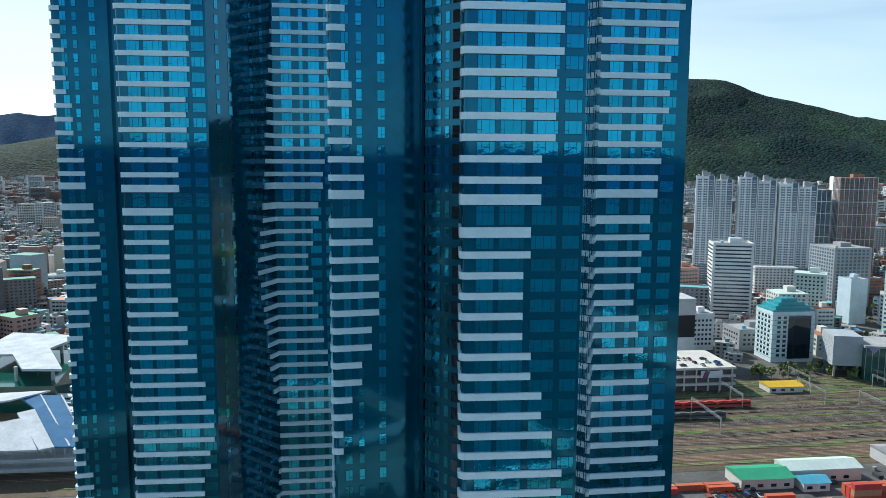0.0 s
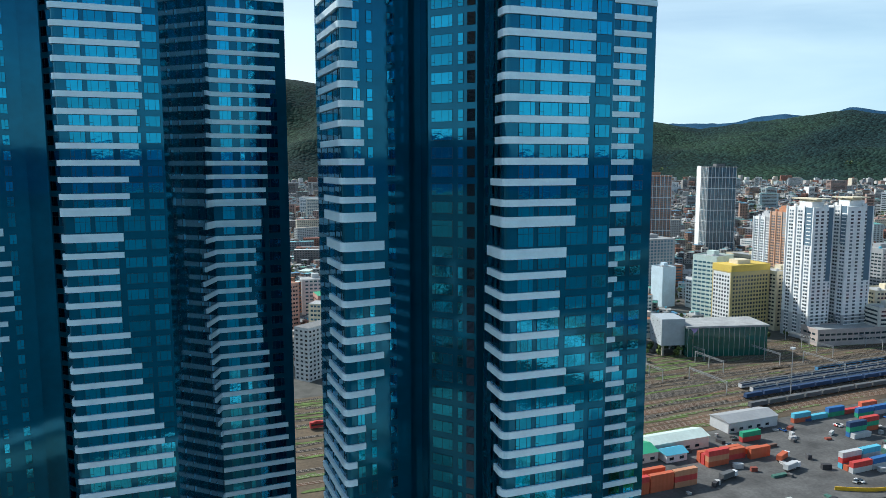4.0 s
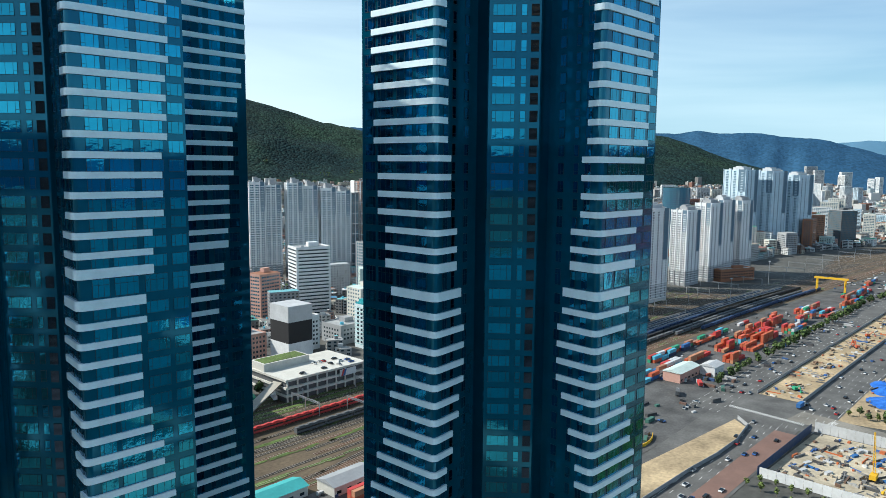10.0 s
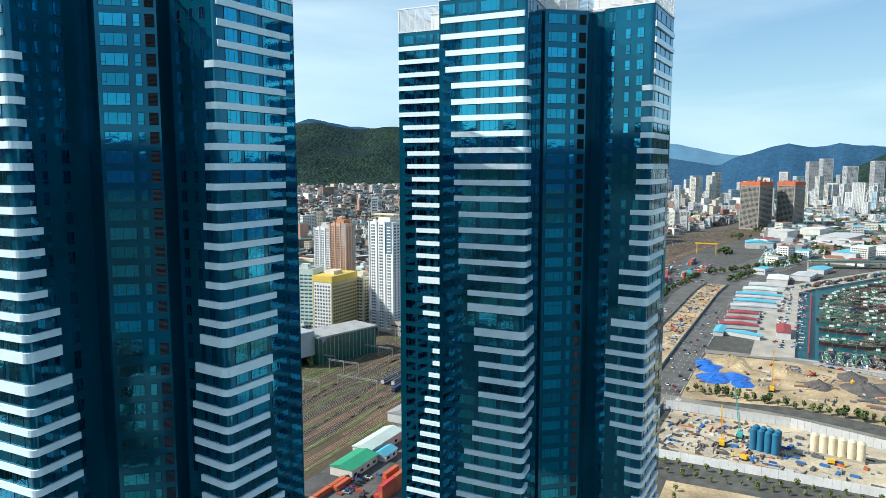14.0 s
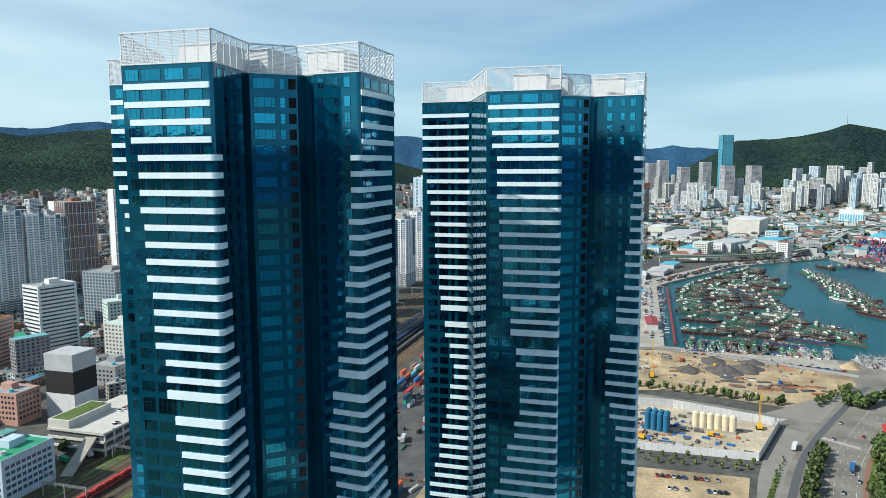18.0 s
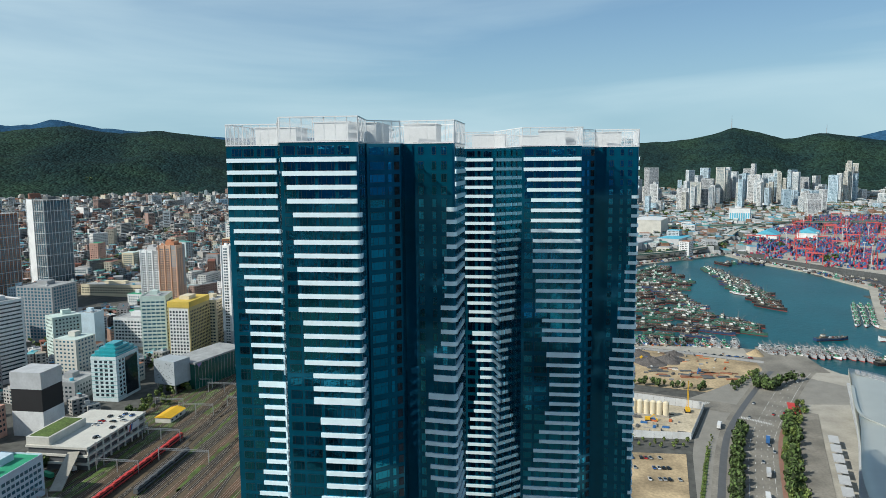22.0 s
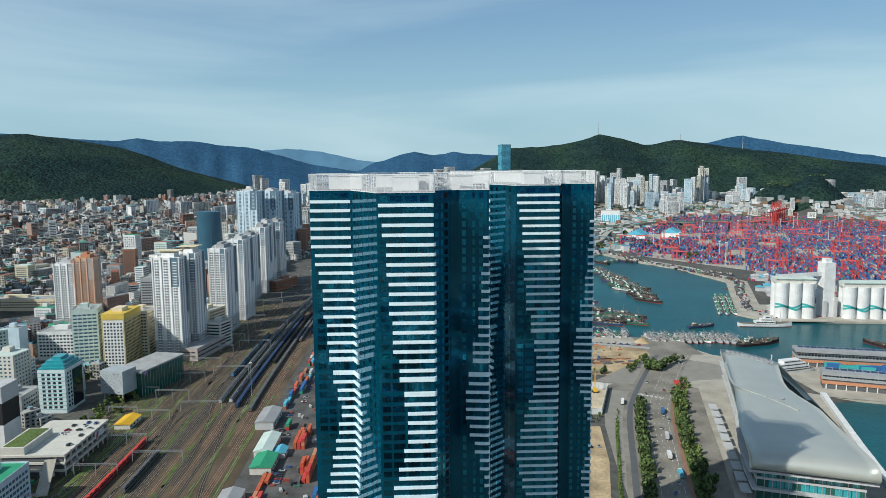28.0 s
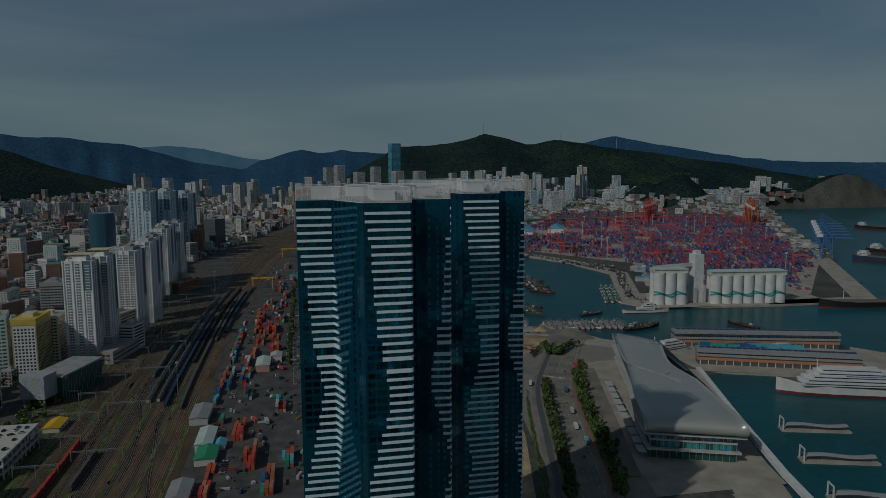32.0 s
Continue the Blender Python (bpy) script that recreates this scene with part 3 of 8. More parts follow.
# windows of each side: kind and offset
SIDES = [
    (P_E, P_W, (("a", 1.5), ("a", 4.7), ("s", 8.2), ("a", 10.2))),
    (P_W, P_A, (("t", 3.0), ("t", 6.2), ("t", 10.5), ("t", 17.0), ("t", 21.5))),
    (P_A, P_B, (("a", 0.8), ("b", 4.0), ("b", 8.5), ("a", 13.0))),
    (P_B, P_ML, (("t", 1.9), ("s", 4.3), ("t", 7.8))),
    (P_ML, P_MR, (("c", 0.6), ("s", 5.5), ("l", 7.2))),
    (P_MR, P_C, (("t", 4.5), ("s", 7.9), ("t", 10.2))),
    (P_C, P_R, (("a", 2.0), ("b", 5.3), ("b", 10.0), ("a", 14.5))),
    (P_R, P_S, (("t", 3.0), ("t", 7.5), ("t", 16.0), ("t", 20.5))),
    (P_S, P_F, (("a", 1.9), ("s", 6.1), ("a", 8.3), ("a", 11.9))),
]


_post = Geo()
_post.beam((0, 0, 0), (0, 0, 5.3), 0.16)
POST = _post.mesh("screen_post", [CROWN])


def build_tower():
    t = thing("residential_tower", "teal glass residential tower with white wave-shaped balcony bands", "tower", (31.46, 131.96, -5.2), group="twin towers")
    t.scale = (1.031, 1.031, 1.031)
    g = Geo()
    g.prism(outline(), 0, TOP)
    part("wall", g, [SPANDREL, ROOFGREY], t, "teal spandrel glass curtain wall")
    g = Geo()
    inner = [tuple(Vector(p) * 0.985) for p in outline()]
    g.prism(inner, TOP, TOP + 0.25)
    part("roof", g, [ROOFGREY], t, "grey flat roof")
    # balcony bands
    nb = length(P_A, P_B)
    cb = [P_A] + rounded(P_B, P_A, P_ML) + [P_ML]
    cr = [P_MR] + rounded(P_C, P_MR, P_R) + [P_R]
    total_r = sum(length(a, b) for a, b in zip(cr, cr[1:]))
    cw, cs = [P_E, P_W, P_A], [P_R, P_S, P_F]
    nw, ns = length(P_E, P_W), length(P_S, P_F)
    total_s = length(P_R, P_S) + ns
    made = {}
    for i in range(60):
        z = level(i)
        if z < 6:
            break
        thick = i in (REFUGE - 1, REFUGE)
        m, w = SHIFT_M[min(i, len(SHIFT_M) - 1)], SHIFT_W[min(i, len(SHIFT_W) - 1)]
        high = 1.5 if thick else 1.02
        for key, chain, s0, s1 in (("m", cb, m, nb - 0.5 + (0 if i < 4 else m - 0.6)), ("r", cr, total_r - (nb - 0.5 + (0 if i < 4 else m - 0.6)), total_r - m),
                                   ("w", cw, w, nw - 0.4 + w), ("s", cs, total_s - (ns - 0.4 + w), total_s - w)):
            k = (key, round(s0, 2), round(s1, 2), high)
            if k not in made:
                made[k] = band(chain, s0, s1, high).mesh("balcony_band", [BAND])
            part("balcony_band", made[k], None, t, at=Matrix.Translation((0, 0, z)))
    # windows: singly where the camera passes near, joined below and round the back
    rest = {}
    count = 0
    wr = random.Random(5)
    for i in range(-1, 57):
        z = level(i) - W_H - 0.04 if i >= 0 else TOP - 2.75
        if i == REFUGE - 1:
            z = level(REFUGE) + 1.72
        if z < 4:
            break
        if i == REFUGE:
            z += 0.3
        for si, (p, q, row) in enumerate(SIDES):
            d = (Vector(q) - Vector(p)).normalized()
            yaw = math.atan2(d.y, d.x)
            for kind, s in row:
                w, me = TALL[kind] if i == REFUGE - 1 and kind in TALL else WINDOWS[kind]
                if s + w > length(p, q) - 0.2:
                    continue
                m = Matrix.Translation((*along(p, q, s), z)) @ Matrix.Rotation(yaw + wr.uniform(-.007, .007), 4, "Z") @ Matrix.Rotation(wr.uniform(-.006, .006), 4, "X")
                if si in (2, 4, 6) and 2 <= i < 29 and count < 300:
                    part("window", me, None, t, at=m)
                    count += 1
                else:
                    rest.setdefault((kind, me), []).append(m)
    g = Geo()
    for (kind, me), mats in rest.items():
        vs, fs = [v.co.copy() for v in me.vertices], [(tuple(f.vertices), f.material_index) for f in me.polygons]
        dark = 2 if kind == "l" else 1
        for m in mats:
            k = len(g.v)
            g.v.extend(tuple(m @ v) for v in vs)
            for f, mi in fs:
                g.f.append(tuple(k + j for j in f))
                g.m.append(dark if mi else 0)
    tagged(part("window_rest", g, [FRAME, GLASS, DARKGLASS], t), kind="stuff")
    # crown: a lattice screen of white steel, with plant rooms behind
    o = outline()
    ring = [P_E, P_W, P_A, P_B, P_ML, P_MR, P_C, P_R, P_S, P_F, plan(57.4, 132.0), plan(47.0, 146.0), plan(37.5, 150.0), plan(36.0, 160.4)]
    HC = 5.3
    for p, q in zip(ring, ring[1:] + ring[:1]):
        n = length(p, q)
        d = (Vector(q) - Vector(p)).normalized()
        nrm = Vector((-d.y, d.x))
        k = max(1, round(n / 2.4))
        for j in range(k + 1):
            a = Vector(along(p, q, n * j / k)) + nrm * 0.12
            part("screen_post", POST, None, t, at=Matrix.Translation((*a, TOP)))
        slats = Geo()
        z = TOP + 0.15
        while z < TOP + HC:
            a, b = Vector(p) + nrm * 0.02, Vector(q) + nrm * 0.02
            slats.beam((*a, z), (*b, z), 0.05, 0.08)
            z += 0.24
        part("screen_lattice", slats, [CROWN], t, "white steel lattice screen")
        for z in (TOP + 0.06, TOP + HC):
            rails = Geo()
            rails.beam((*p, z), (*q, z), 0.3, 0.25)
            part("screen_rail", rails, [CROWN], t)
    for (cx, cy, lx, ly, h) in ((8, 128, 9, 8, 4.6), (22, 110, 8, 8, 4.6), (21, 126, 14, 12, 4.9), (28, 149, 9, 11, 4.6), (46, 135, 11, 9, 4.6)):
        g = Geo()
        x, y = plan(cx, cy)
        g.rbox(x, y, TOP, lx, ly, TOP + h, 0, 0, 0)
        g.rbox(x, y, TOP + h, lx + 0.5, ly + 0.5, TOP + h + 0.25, 0, 0, 0, True)
        part("plant_room", g, [WHITEWALL], t, "white rooftop plant room")
    return t


tower = build_tower()
copy_thing(tower, Matrix.Translation((-33.1, 183.6, -5.2)))
# ---- more materials ----
RAIL = material("worn_rail_steel", (0.42, 0.36, 0.29), 0.45, 0.4)
SLEEPERS = [material("sleeper_bed_" + n, c, 0.95, grain=0.3, grain_size=0.8, stain=0.35, stain_size=25.0) for n, c in (("dark", (0.036, 0.030, 0.024)), ("rusty", (0.120, 0.066, 0.038)), ("grey", (0.064, 0.055, 0.045)), ("brown", (0.095, 0.062, 0.038)))]
GRASS = material("weedy_grass", (0.085, 0.13, 0.03), 0.95, grain=0.4, grain_size=1.2, stain=0.3, stain_size=8.0)
LINE = material("road_paint_white", (0.62, 0.62, 0.60), 0.7, grain=0.15, grain_size=1.0)
WINDARK = material("office_window_glass", (0.02, 0.035, 0.045), 0.08, 0.0, 0.8, island=0.5)
WINBLUE = material("blue_window_glass", (0.05, 0.14, 0.20), 0.08, 0.2, 0.8, island=0.3)
TEALGLASS = material("turquoise_glass", (0.03, 0.30, 0.34), 0.12, 0.0, 0.8, grain=0.1, grain_size=3.0)
GREENGLASS = material("green_tinted_glass", (0.01, 0.09, 0.07), 0.08, 0.0, 0.8)
HOUSEWALL = material("mixed_house_walls", (0.5, 0.5, 0.5), 0.85, grain=0.12, grain_size=2.0, palette=[(0.40, 0.39, 0.37), (0.20, 0.195, 0.19), (0.56, 0.56, 0.55), (0.22, 0.11, 0.08), (0.33, 0.32, 0.30), (0.26, 0.17, 0.13), (0.62, 0.62, 0.62), (0.15, 0.14, 0.14), (0.36, 0.42, 0.44), (0.50, 0.45, 0.36), (0.30, 0.20, 0.17), (0.60, 0.60, 0.59), (0.44, 0.44, 0.43), (0.24, 0.24, 0.25)])
EASTROOF = material("mixed_shed_roofs", (0.4, 0.4, 0.4), 0.7, grain=0.15, grain_size=3.0, palette=[(0.42, 0.43, 0.43), (0.05, 0.09, 0.03), (0.34, 0.17, 0.10), (0.08, 0.30, 0.44), (0.28, 0.29, 0.29), (0.05, 0.22, 0.18), (0.58, 0.59, 0.60), (0.20, 0.10, 0.07), (0.10, 0.36, 0.40), (0.16, 0.17, 0.17), (0.62, 0.62, 0.62)])
HOUSEROOF = material("mixed_house_roofs", (0.4, 0.4, 0.4), 0.8, grain=0.2, grain_size=2.0, palette=[(0.27, 0.28, 0.28), (0.07, 0.26, 0.21), (0.17, 0.175, 0.175), (0.25, 0.085, 0.055), (0.36, 0.36, 0.35), (0.06, 0.20, 0.33), (0.12, 0.12, 0.125), (0.52, 0.52, 0.52), (0.10, 0.30, 0.27), (0.28, 0.13, 0.10), (0.20, 0.21, 0.21), (0.42, 0.43, 0.44), (0.30, 0.26, 0.21), (0.14, 0.38, 0.42)])


def plain(name, color, rough=0.7, metal=0.0):
    return material(name, color, rough, metal, grain=0.06, grain_size=1.5, stain=0.10, stain_size=9.0)


PAINTS = {n: plain(n + "_paint", c) for n, c in {
    "white": (0.66, 0.67, 0.67), "offwhite": (0.57, 0.555, 0.50), "grey": (0.31, 0.32, 0.33), "darkgrey": (0.10, 0.105, 0.11), "yellow": (0.62, 0.44, 0.08), "cream": (0.66, 0.58, 0.42),
    "pink": (0.52, 0.30, 0.24), "terracotta": (0.48, 0.22, 0.12), "palegreen": (0.52, 0.62, 0.58), "paleblue": (0.50, 0.62, 0.70), "skyblue": (0.10, 0.42, 0.56), "green": (0.03, 0.30, 0.16),
    "red": (0.50, 0.05, 0.045), "orange": (0.48, 0.105, 0.045), "blue": (0.03, 0.13, 0.34), "navy": (0.02, 0.05, 0.12), "teal": (0.05, 0.36, 0.36), "brown": (0.30, 0.13, 0.07), "craneyellow": (0.72, 0.42, 0.02),
    "black": (0.015, 0.015, 0.017), "hullgreen": (0.03, 0.12, 0.085), "hullred": (0.30, 0.045, 0.035), "lightgrey": (0.47, 0.48, 0.49), "craneblue": (0.05, 0.16, 0.36), "dirt": (0.16, 0.14, 0.11)}.items()}


APTWHITE = plain("white_apartment_paint", (0.76, 0.77, 0.77))
BALCONYGLASS = material("balcony_window_glass", (0.085, 0.11, 0.135), 0.12, 0.0, 0.8, island=0.5)
SHADEBLUE = plain("blue_grey_panel", (0.10, 0.17, 0.23))


# ---- buildings ----
def window_row(width, pitch, ww, wh, glass, wall, proud=0.06, margin=1.0):
    """A strip of windows and piers along x, from 0 to width, for a wall that looks to -y."""
    g = Geo()
    n = max(1, int((width - 2 * margin) / pitch))
    x0 = (width - n * pitch) / 2
    xs = [x0 + (pitch - ww) / 2]
    for i in range(n):
        x = x0 + i * pitch + (pitch - ww) / 2
        xs += ([x] if i and pitch > ww else []) + [x + ww]
    k = len(xs)
    g.v.extend((x, -proud, z) for z in (0, wh) for x in xs)
    g.v.extend((x, 0.02, z) for z in (0, wh) for x in xs)
    for i in range(k - 1):
        m = 1 if (pitch > ww and i % 2) else 0
        g.f.extend(((i, i + 1, k + i + 1, k + i), (2 * k + i, 2 * k + i + 1, i + 1, i), (k + i, k + i + 1, 3 * k + i + 1, 3 * k + i)))
        g.m.extend((m, 1, 1))
    return g.mesh("ribbon_window", [glass, wall])


def building(name, label, x, y, lx, ly, h, wall, yaw=0.0, floor=3.6, pitch=3.0, ww=1.8, wh=1.7, glass=None, roof=None, single=True, base=4.0, hat=True, category="building", rows=True, parapet=1.1, whole=False, west=None):
    """An upright block with window rows on its sunny and street sides, parapet and roof room. (x, y): middle of the plan."""
    glass, roof = glass or WINDARK, roof or ROOFGREY
    t = None if whole else thing(name, label, category, (x, y, land(x, y) - 0.5), yaw)
    g = Geo()
    g.rbox(0, 0, 0, lx, ly, h, 0, 0, 0 if single else 1)
    if whole:
        body = g
    else:
        part("wall", g, [wall, roof], t)
    g = Geo()
    if not single:
        parapet = 0
    for a, b, c, d in () if not single else ((-lx / 2, -ly / 2, lx / 2, -ly / 2 + .35), (-lx / 2, ly / 2 - .35, lx / 2, ly / 2), (-lx / 2, -ly / 2 + .35, -lx / 2 + .35, ly / 2 - .35), (lx / 2 - .35, -ly / 2 + .35, lx / 2, ly / 2 - .35)):
        g.box(a, b, h, c, d, h + parapet)
    if single:
        part("parapet", g, [wall], t)
    if single:
        g = Geo()
        g.rbox(0, 0, h, lx - 0.7, ly - 0.7, h + 0.15)
        part("roof", g, [roof], t)
    if hat:
        g = Geo()
        g.rbox(lx * 0.12, ly * 0.1, h + 0.15, max(4, lx * 0.3), max(4, ly * 0.3), h + 4.2)
        part("roof_room", g, [wall], t)
    if hat and single:
        g = Geo()
        g.cyl(-lx * 0.25, -ly * 0.2, h + 0.15, h + 2.2, min(1.6, lx * .1), n=10)
        part("water_tank", g, [PAINTS["skyblue"] if int(x + y) % 2 else PAINTS["lightgrey"]], t)
    if not rows:
        return t
    n = max(1, int((h - base) / floor))
    ms, mw = window_row(lx, pitch, ww, wh, glass, wall), window_row(ly, pitch, ww, wh, glass, west or wall)
    faces = [(ms, Matrix.Translation((-lx / 2, -ly / 2, 0))), (mw, Matrix.Translation((-lx / 2, ly / 2, 0)) @ Matrix.Rotation(-math.pi / 2, 4, "Z"))]
    if not single:
        faces += [(ms, Matrix.Translation((lx / 2, ly / 2, 0)) @ Matrix.Rotation(math.pi, 4, "Z")), (mw, Matrix.Translation((lx / 2, -ly / 2, 0)) @ Matrix.Rotation(math.pi / 2, 4, "Z"))]
    if single:
        for i in range(n):
            for me, m in faces:
                part("ribbon_window", me, None, t, at=Matrix.Translation((0, 0, base + i * floor + 0.7)) @ m)
    else:
        g = Geo()
        for me, m in faces:
            vs, fs = [v.co.copy() for v in me.vertices], [tuple(f.vertices) for f in me.polygons if f.material_index == 0]
            for i in range(n):
                k = len(g.v)
                up = Vector((0, 0, base + i * floor + 0.7))
                g.v.extend(tuple(m @ v + up) for v in vs)
                g.f.extend(tuple(k + j for j in f) for f in fs)
                g.m.extend([0] * len(fs))
        if whole:
            k = len(body.v)
            body.v.extend(g.v)
            body.f.extend(tuple(k + j for j in f) for f in g.f)
            body.m.extend([2] * len(g.f))
            t = new(name, body.mesh(name, [wall, roof, glass]))
            t.matrix_world = Matrix.Translation((x, y, land(x, y) - 0.5)) @ Matrix.Rotation(yaw, 4, "Z")
            tagged(t, label, category)
        else:
            tagged(part("window_rest", g, [glass], t), kind="stuff")
    return t


def apartment(x, y, h, yaw=0.0, wings=2, w=19.0, d=15.0, wall=None, accent=None, glass=None, label="", lean=6.0, canopy=False, tint=None):
    """A slab tower of stepped bays: piers, columns of balcony windows over ledges, a grey foot, tinted bays and roof rooms."""
    wall, accent, glass = wall or APTWHITE, accent or PAINTS["lightgrey"], glass or BALCONYGLASS
    tint = tint or SHADEBLUE
    t = thing("apartment_tower", label or "tall white apartment tower with stepped window bays", "apartment tower", (x, y, land(x, y) - 0.5), yaw, group="apartment towers")
    span = wings * w
    win, ledge = Geo(), Geo()
    for k in range(wings):
        cx, cy = -span / 2 + (k + 0.5) * w, (lean if k % 2 else 0.0)
        hh = h - (4.0 if k % 2 else 0.0)
        bw, foot = w - 1.2, 8 + h * .12
        g = Geo()
        g.rbox(cx, cy, foot, bw, d, hh)
        part("wall", g, [wall], t)
        # piers between the bays on the long fronts and the end wall
        for u in (-.5, -.17, .17, .5):
            g = Geo()
            g.rbox(cx + u * (bw - .7), cy - d / 2 - 0.4, foot, .9, .8, hh + (1.5 if abs(u) < .2 else .6))
            part("pier", g, [wall], t)
        for v in (-.5, 0.12, .5):
            g = Geo()
            g.rbox(cx - bw / 2 - .3, cy + v * (d - .8), foot, .6, 1.0 if v != .12 else 2.6, hh + .6)
            part("pier", g, [wall], t)
        g = Geo()
        g.rbox(cx, cy, 0, bw + .1, d + 0.1, foot)
        for u in (-.5, -.17, .17, .5):
            g.rbox(cx + u * (bw - .7), cy - d / 2 - 0.4, 0, 1.0, .9, foot)
        part("base", g, [accent], t, "grey-painted lower storeys")
        g = Geo()
        g.rbox(cx + 1, cy, hh, w * 0.45, d * 0.6, hh + 4.5)
        g.rbox(cx - 1, cy, hh + 4.5, w * 0.25, d * 0.4, hh + 6.5)
        for u in (-.4, .4):
            g.rbox(cx + u * bw, cy + u * d * .5, hh, 2.4, 2.4, hh + 2.2)
        part("roof_room", g, [accent if not canopy else wall], t)
        if canopy:
            g = Geo()
            g.rbox(cx, cy, hh + 6.5, w * .9, d * .7, hh + 7.3, bottom=True)
            g.rbox(cx, cy, hh + 4.5, w * .5, d * .4, hh + 6.5)
            part("roof_canopy", g, [PAINTS["cream"]], t, "flat projecting roof canopy")
        n = int((hh - 6) / 2.9)
        for i in range(n):
            z = 5.0 + i * 2.9
            for u in (-.335, 0, .335):
                xa, ww = cx + u * (bw - .7), min(5.4, bw * .333 - 1.5) * .8
                win.box(xa - ww / 2, cy - d / 2 - 0.07, z + .35, xa + ww / 2, cy - d / 2 + 0.02, z + 1.85)
                ledge.box(xa - ww / 2, cy - d / 2 - .32, z - .75, xa + ww / 2, cy - d / 2 + .02, z + .1)
                ledge.box(xa - .2, cy - d / 2 - .14, z + .35, xa + .2, cy - d / 2 - .06, z + 1.85)
            if k == wings - 1:
                for v, ww in ((-.34, 2.6), (-.08, 2.6), (.2, 2.2), (.4, 1.4)):
                    win.box(cx + bw / 2 - .02, cy + v * d - ww / 2, z + .2, cx + bw / 2 + .07, cy + v * d + ww / 2, z + 1.8)
                ledge.box(cx + bw / 2, cy - d * .44, z - .55, cx + bw / 2 + .16, cy + d * .46, z + .1)
            for v, ww in ((-.19, 2.4), (.32, 2.0), (-.38, 1.2)):
                win.box(cx - bw / 2 - 0.07, cy + v * d - ww / 2, z + .2, cx - bw / 2 + 0.02, cy + v * d + ww / 2, z + 1.75)
        g = Geo()
        if k < wings - 1:
            g.rbox(cx + w / 2, cy + 1.0 - (0.5 * lean if k % 2 else 0), 8, 1.3, d * 0.7, hh - 3)
        else:
            g.rbox(cx + bw / 2 + .1, cy + d * .33, hh * .45, .3, d * .22, hh + .3)
        g.rbox(cx + .335 * (bw - .7), cy - d / 2 - .12, hh * .72, bw * .333 - 1.3, .2, hh + .3)
        part("tinted_bay", g, [tint], t, "blue-grey tinted bay")
    tagged(part("window_rest", win, [glass], t), kind="stuff")
    tagged(part("balcony_ledge_rest", ledge, [wall], t), kind="stuff")
    return t


# ---- railway yard ----
g = Geo()
strip(g, YARD_MID, 68, 0.10)
yard = structure("railway_yard", g, [BALLAST], "brown gravel railway yard with many tracks", "railway yard")


def offset_line(pts, d):
    l, r = ribbon(pts, abs(d), 0)
    return l if d >= 0 else r


def track(line, bed=0):
    g = Geo()
    strip(g, line, 1.45, 0.16, 0)
    for s in (-0.72, 0.72):
        strip(g, offset_line(line, s), 0.11, 0.34, 1)
    return part("track", g, [SLEEPERS[bed], RAIL], yard)


rnd = random.Random(11)
OFFS = [-62 + 4.7 * i for i in range(28)]
for i, o in enumerate(OFFS):
    first, last = rnd.choice((-900, -900, -80, 60, 120, 200)), rnd.choice((2100, 2100, 1200, 900, 1500))
    track([(p[0], p[1] + o + 1.5 * math.sin(p[0] / 170 + i * 1.3)) for p in YARD_MID if first <= p[0] <= last], rnd.choice((0, 1, 3, 1) if o < -18 else (0, 2, 3, 0)))
for a, b, x0, x1 in ((-10, 14, 60, 330), (20, -8, 100, 420), (-30, -8, 150, 380), (35, 14, -60, 230), (-44, -20, 260, 560), (5, 34, 330, 700), (48, 24, 30, 300), (-20, 5, -120, 180), (-55, -34, 80, 300)):
    seg = [p for p in YARD_MID if x0 <= p[0] <= x1]
    line = []
    for i, p in enumerate(seg):
        f = smooth01(i / (len(seg) - 1))
        line.append((p[0], p[1] + a + (b - a) * f))
    track(line)
g = Geo()
for i in range(1500):
    x, o = rnd.choice((rnd.uniform(-200, 900), rnd.uniform(-60, 330))), rnd.choice((56, 44, 32.5, 18, -4, -22.5, 60, 37, 51, -60, -44)) + rnd.uniform(-1.6, 1.6)
    y = curve_at(YARD_MID, x) + o
    w, l = rnd.uniform(0.8, 2.4), rnd.uniform(4, 22)
    pts = [(x + l * math.cos(a) / 2 * rnd.uniform(.7, 1.2), y + w * math.sin(a) / 2 * rnd.uniform(.7, 1.2), 0.30 + 0.002 * (i % 20)) for a in (j * math.pi / 4 for j in range(8))]
    g.face(pts)
structure("grass_strips", g, [GRASS], "weedy grass strips between the tracks", "grass", kind="stuff")


def gantry(x, y0, y1, mids=()):
    t = thing("catenary_gantry", "grey steel overhead-line gantry across the tracks", "gantry", (x, y0, 0), group="catenary gantries")
    n = y1 - y0
    for yy in (0, *mids, n):
        g = Geo()
        g.beam((0, yy, 0), (0, yy, 8.6), 0.45)
        part("post", g, [STEEL], t)
    g = Geo()
    for z in (7.4, 8.4):
        for dx in (-0.35, 0.35):
            g.beam((dx, 0, z), (dx, n, z), 0.14)
    k = int(n / 1.6)
    for i in range(k):
        ya, yb = n * i / k, n * (i + 1) / k
        g.beam((0.35, ya, 7.4), (0.35, yb, 8.4), 0.08)
        g.beam((-0.35, ya, 8.4), (-0.35, yb, 7.4), 0.08)
    part("truss_beam", g, [STEEL], t)
    return t


for i in range(16):
    x = -40 + i * 52
    c = curve_at(YARD_MID, x)
    gantry(x, c + 12, c + 40, (14,))
    gantry(x + 9, c + 41, c + 64)
    if i % 2 == 0:
        gantry(x + 20, c - 24, c + 10)
for i in range(10):
    x = 800 + i * 70
    c = curve_at(YARD_MID, x)
    gantry(x, c + 4, c + 52, (24,))


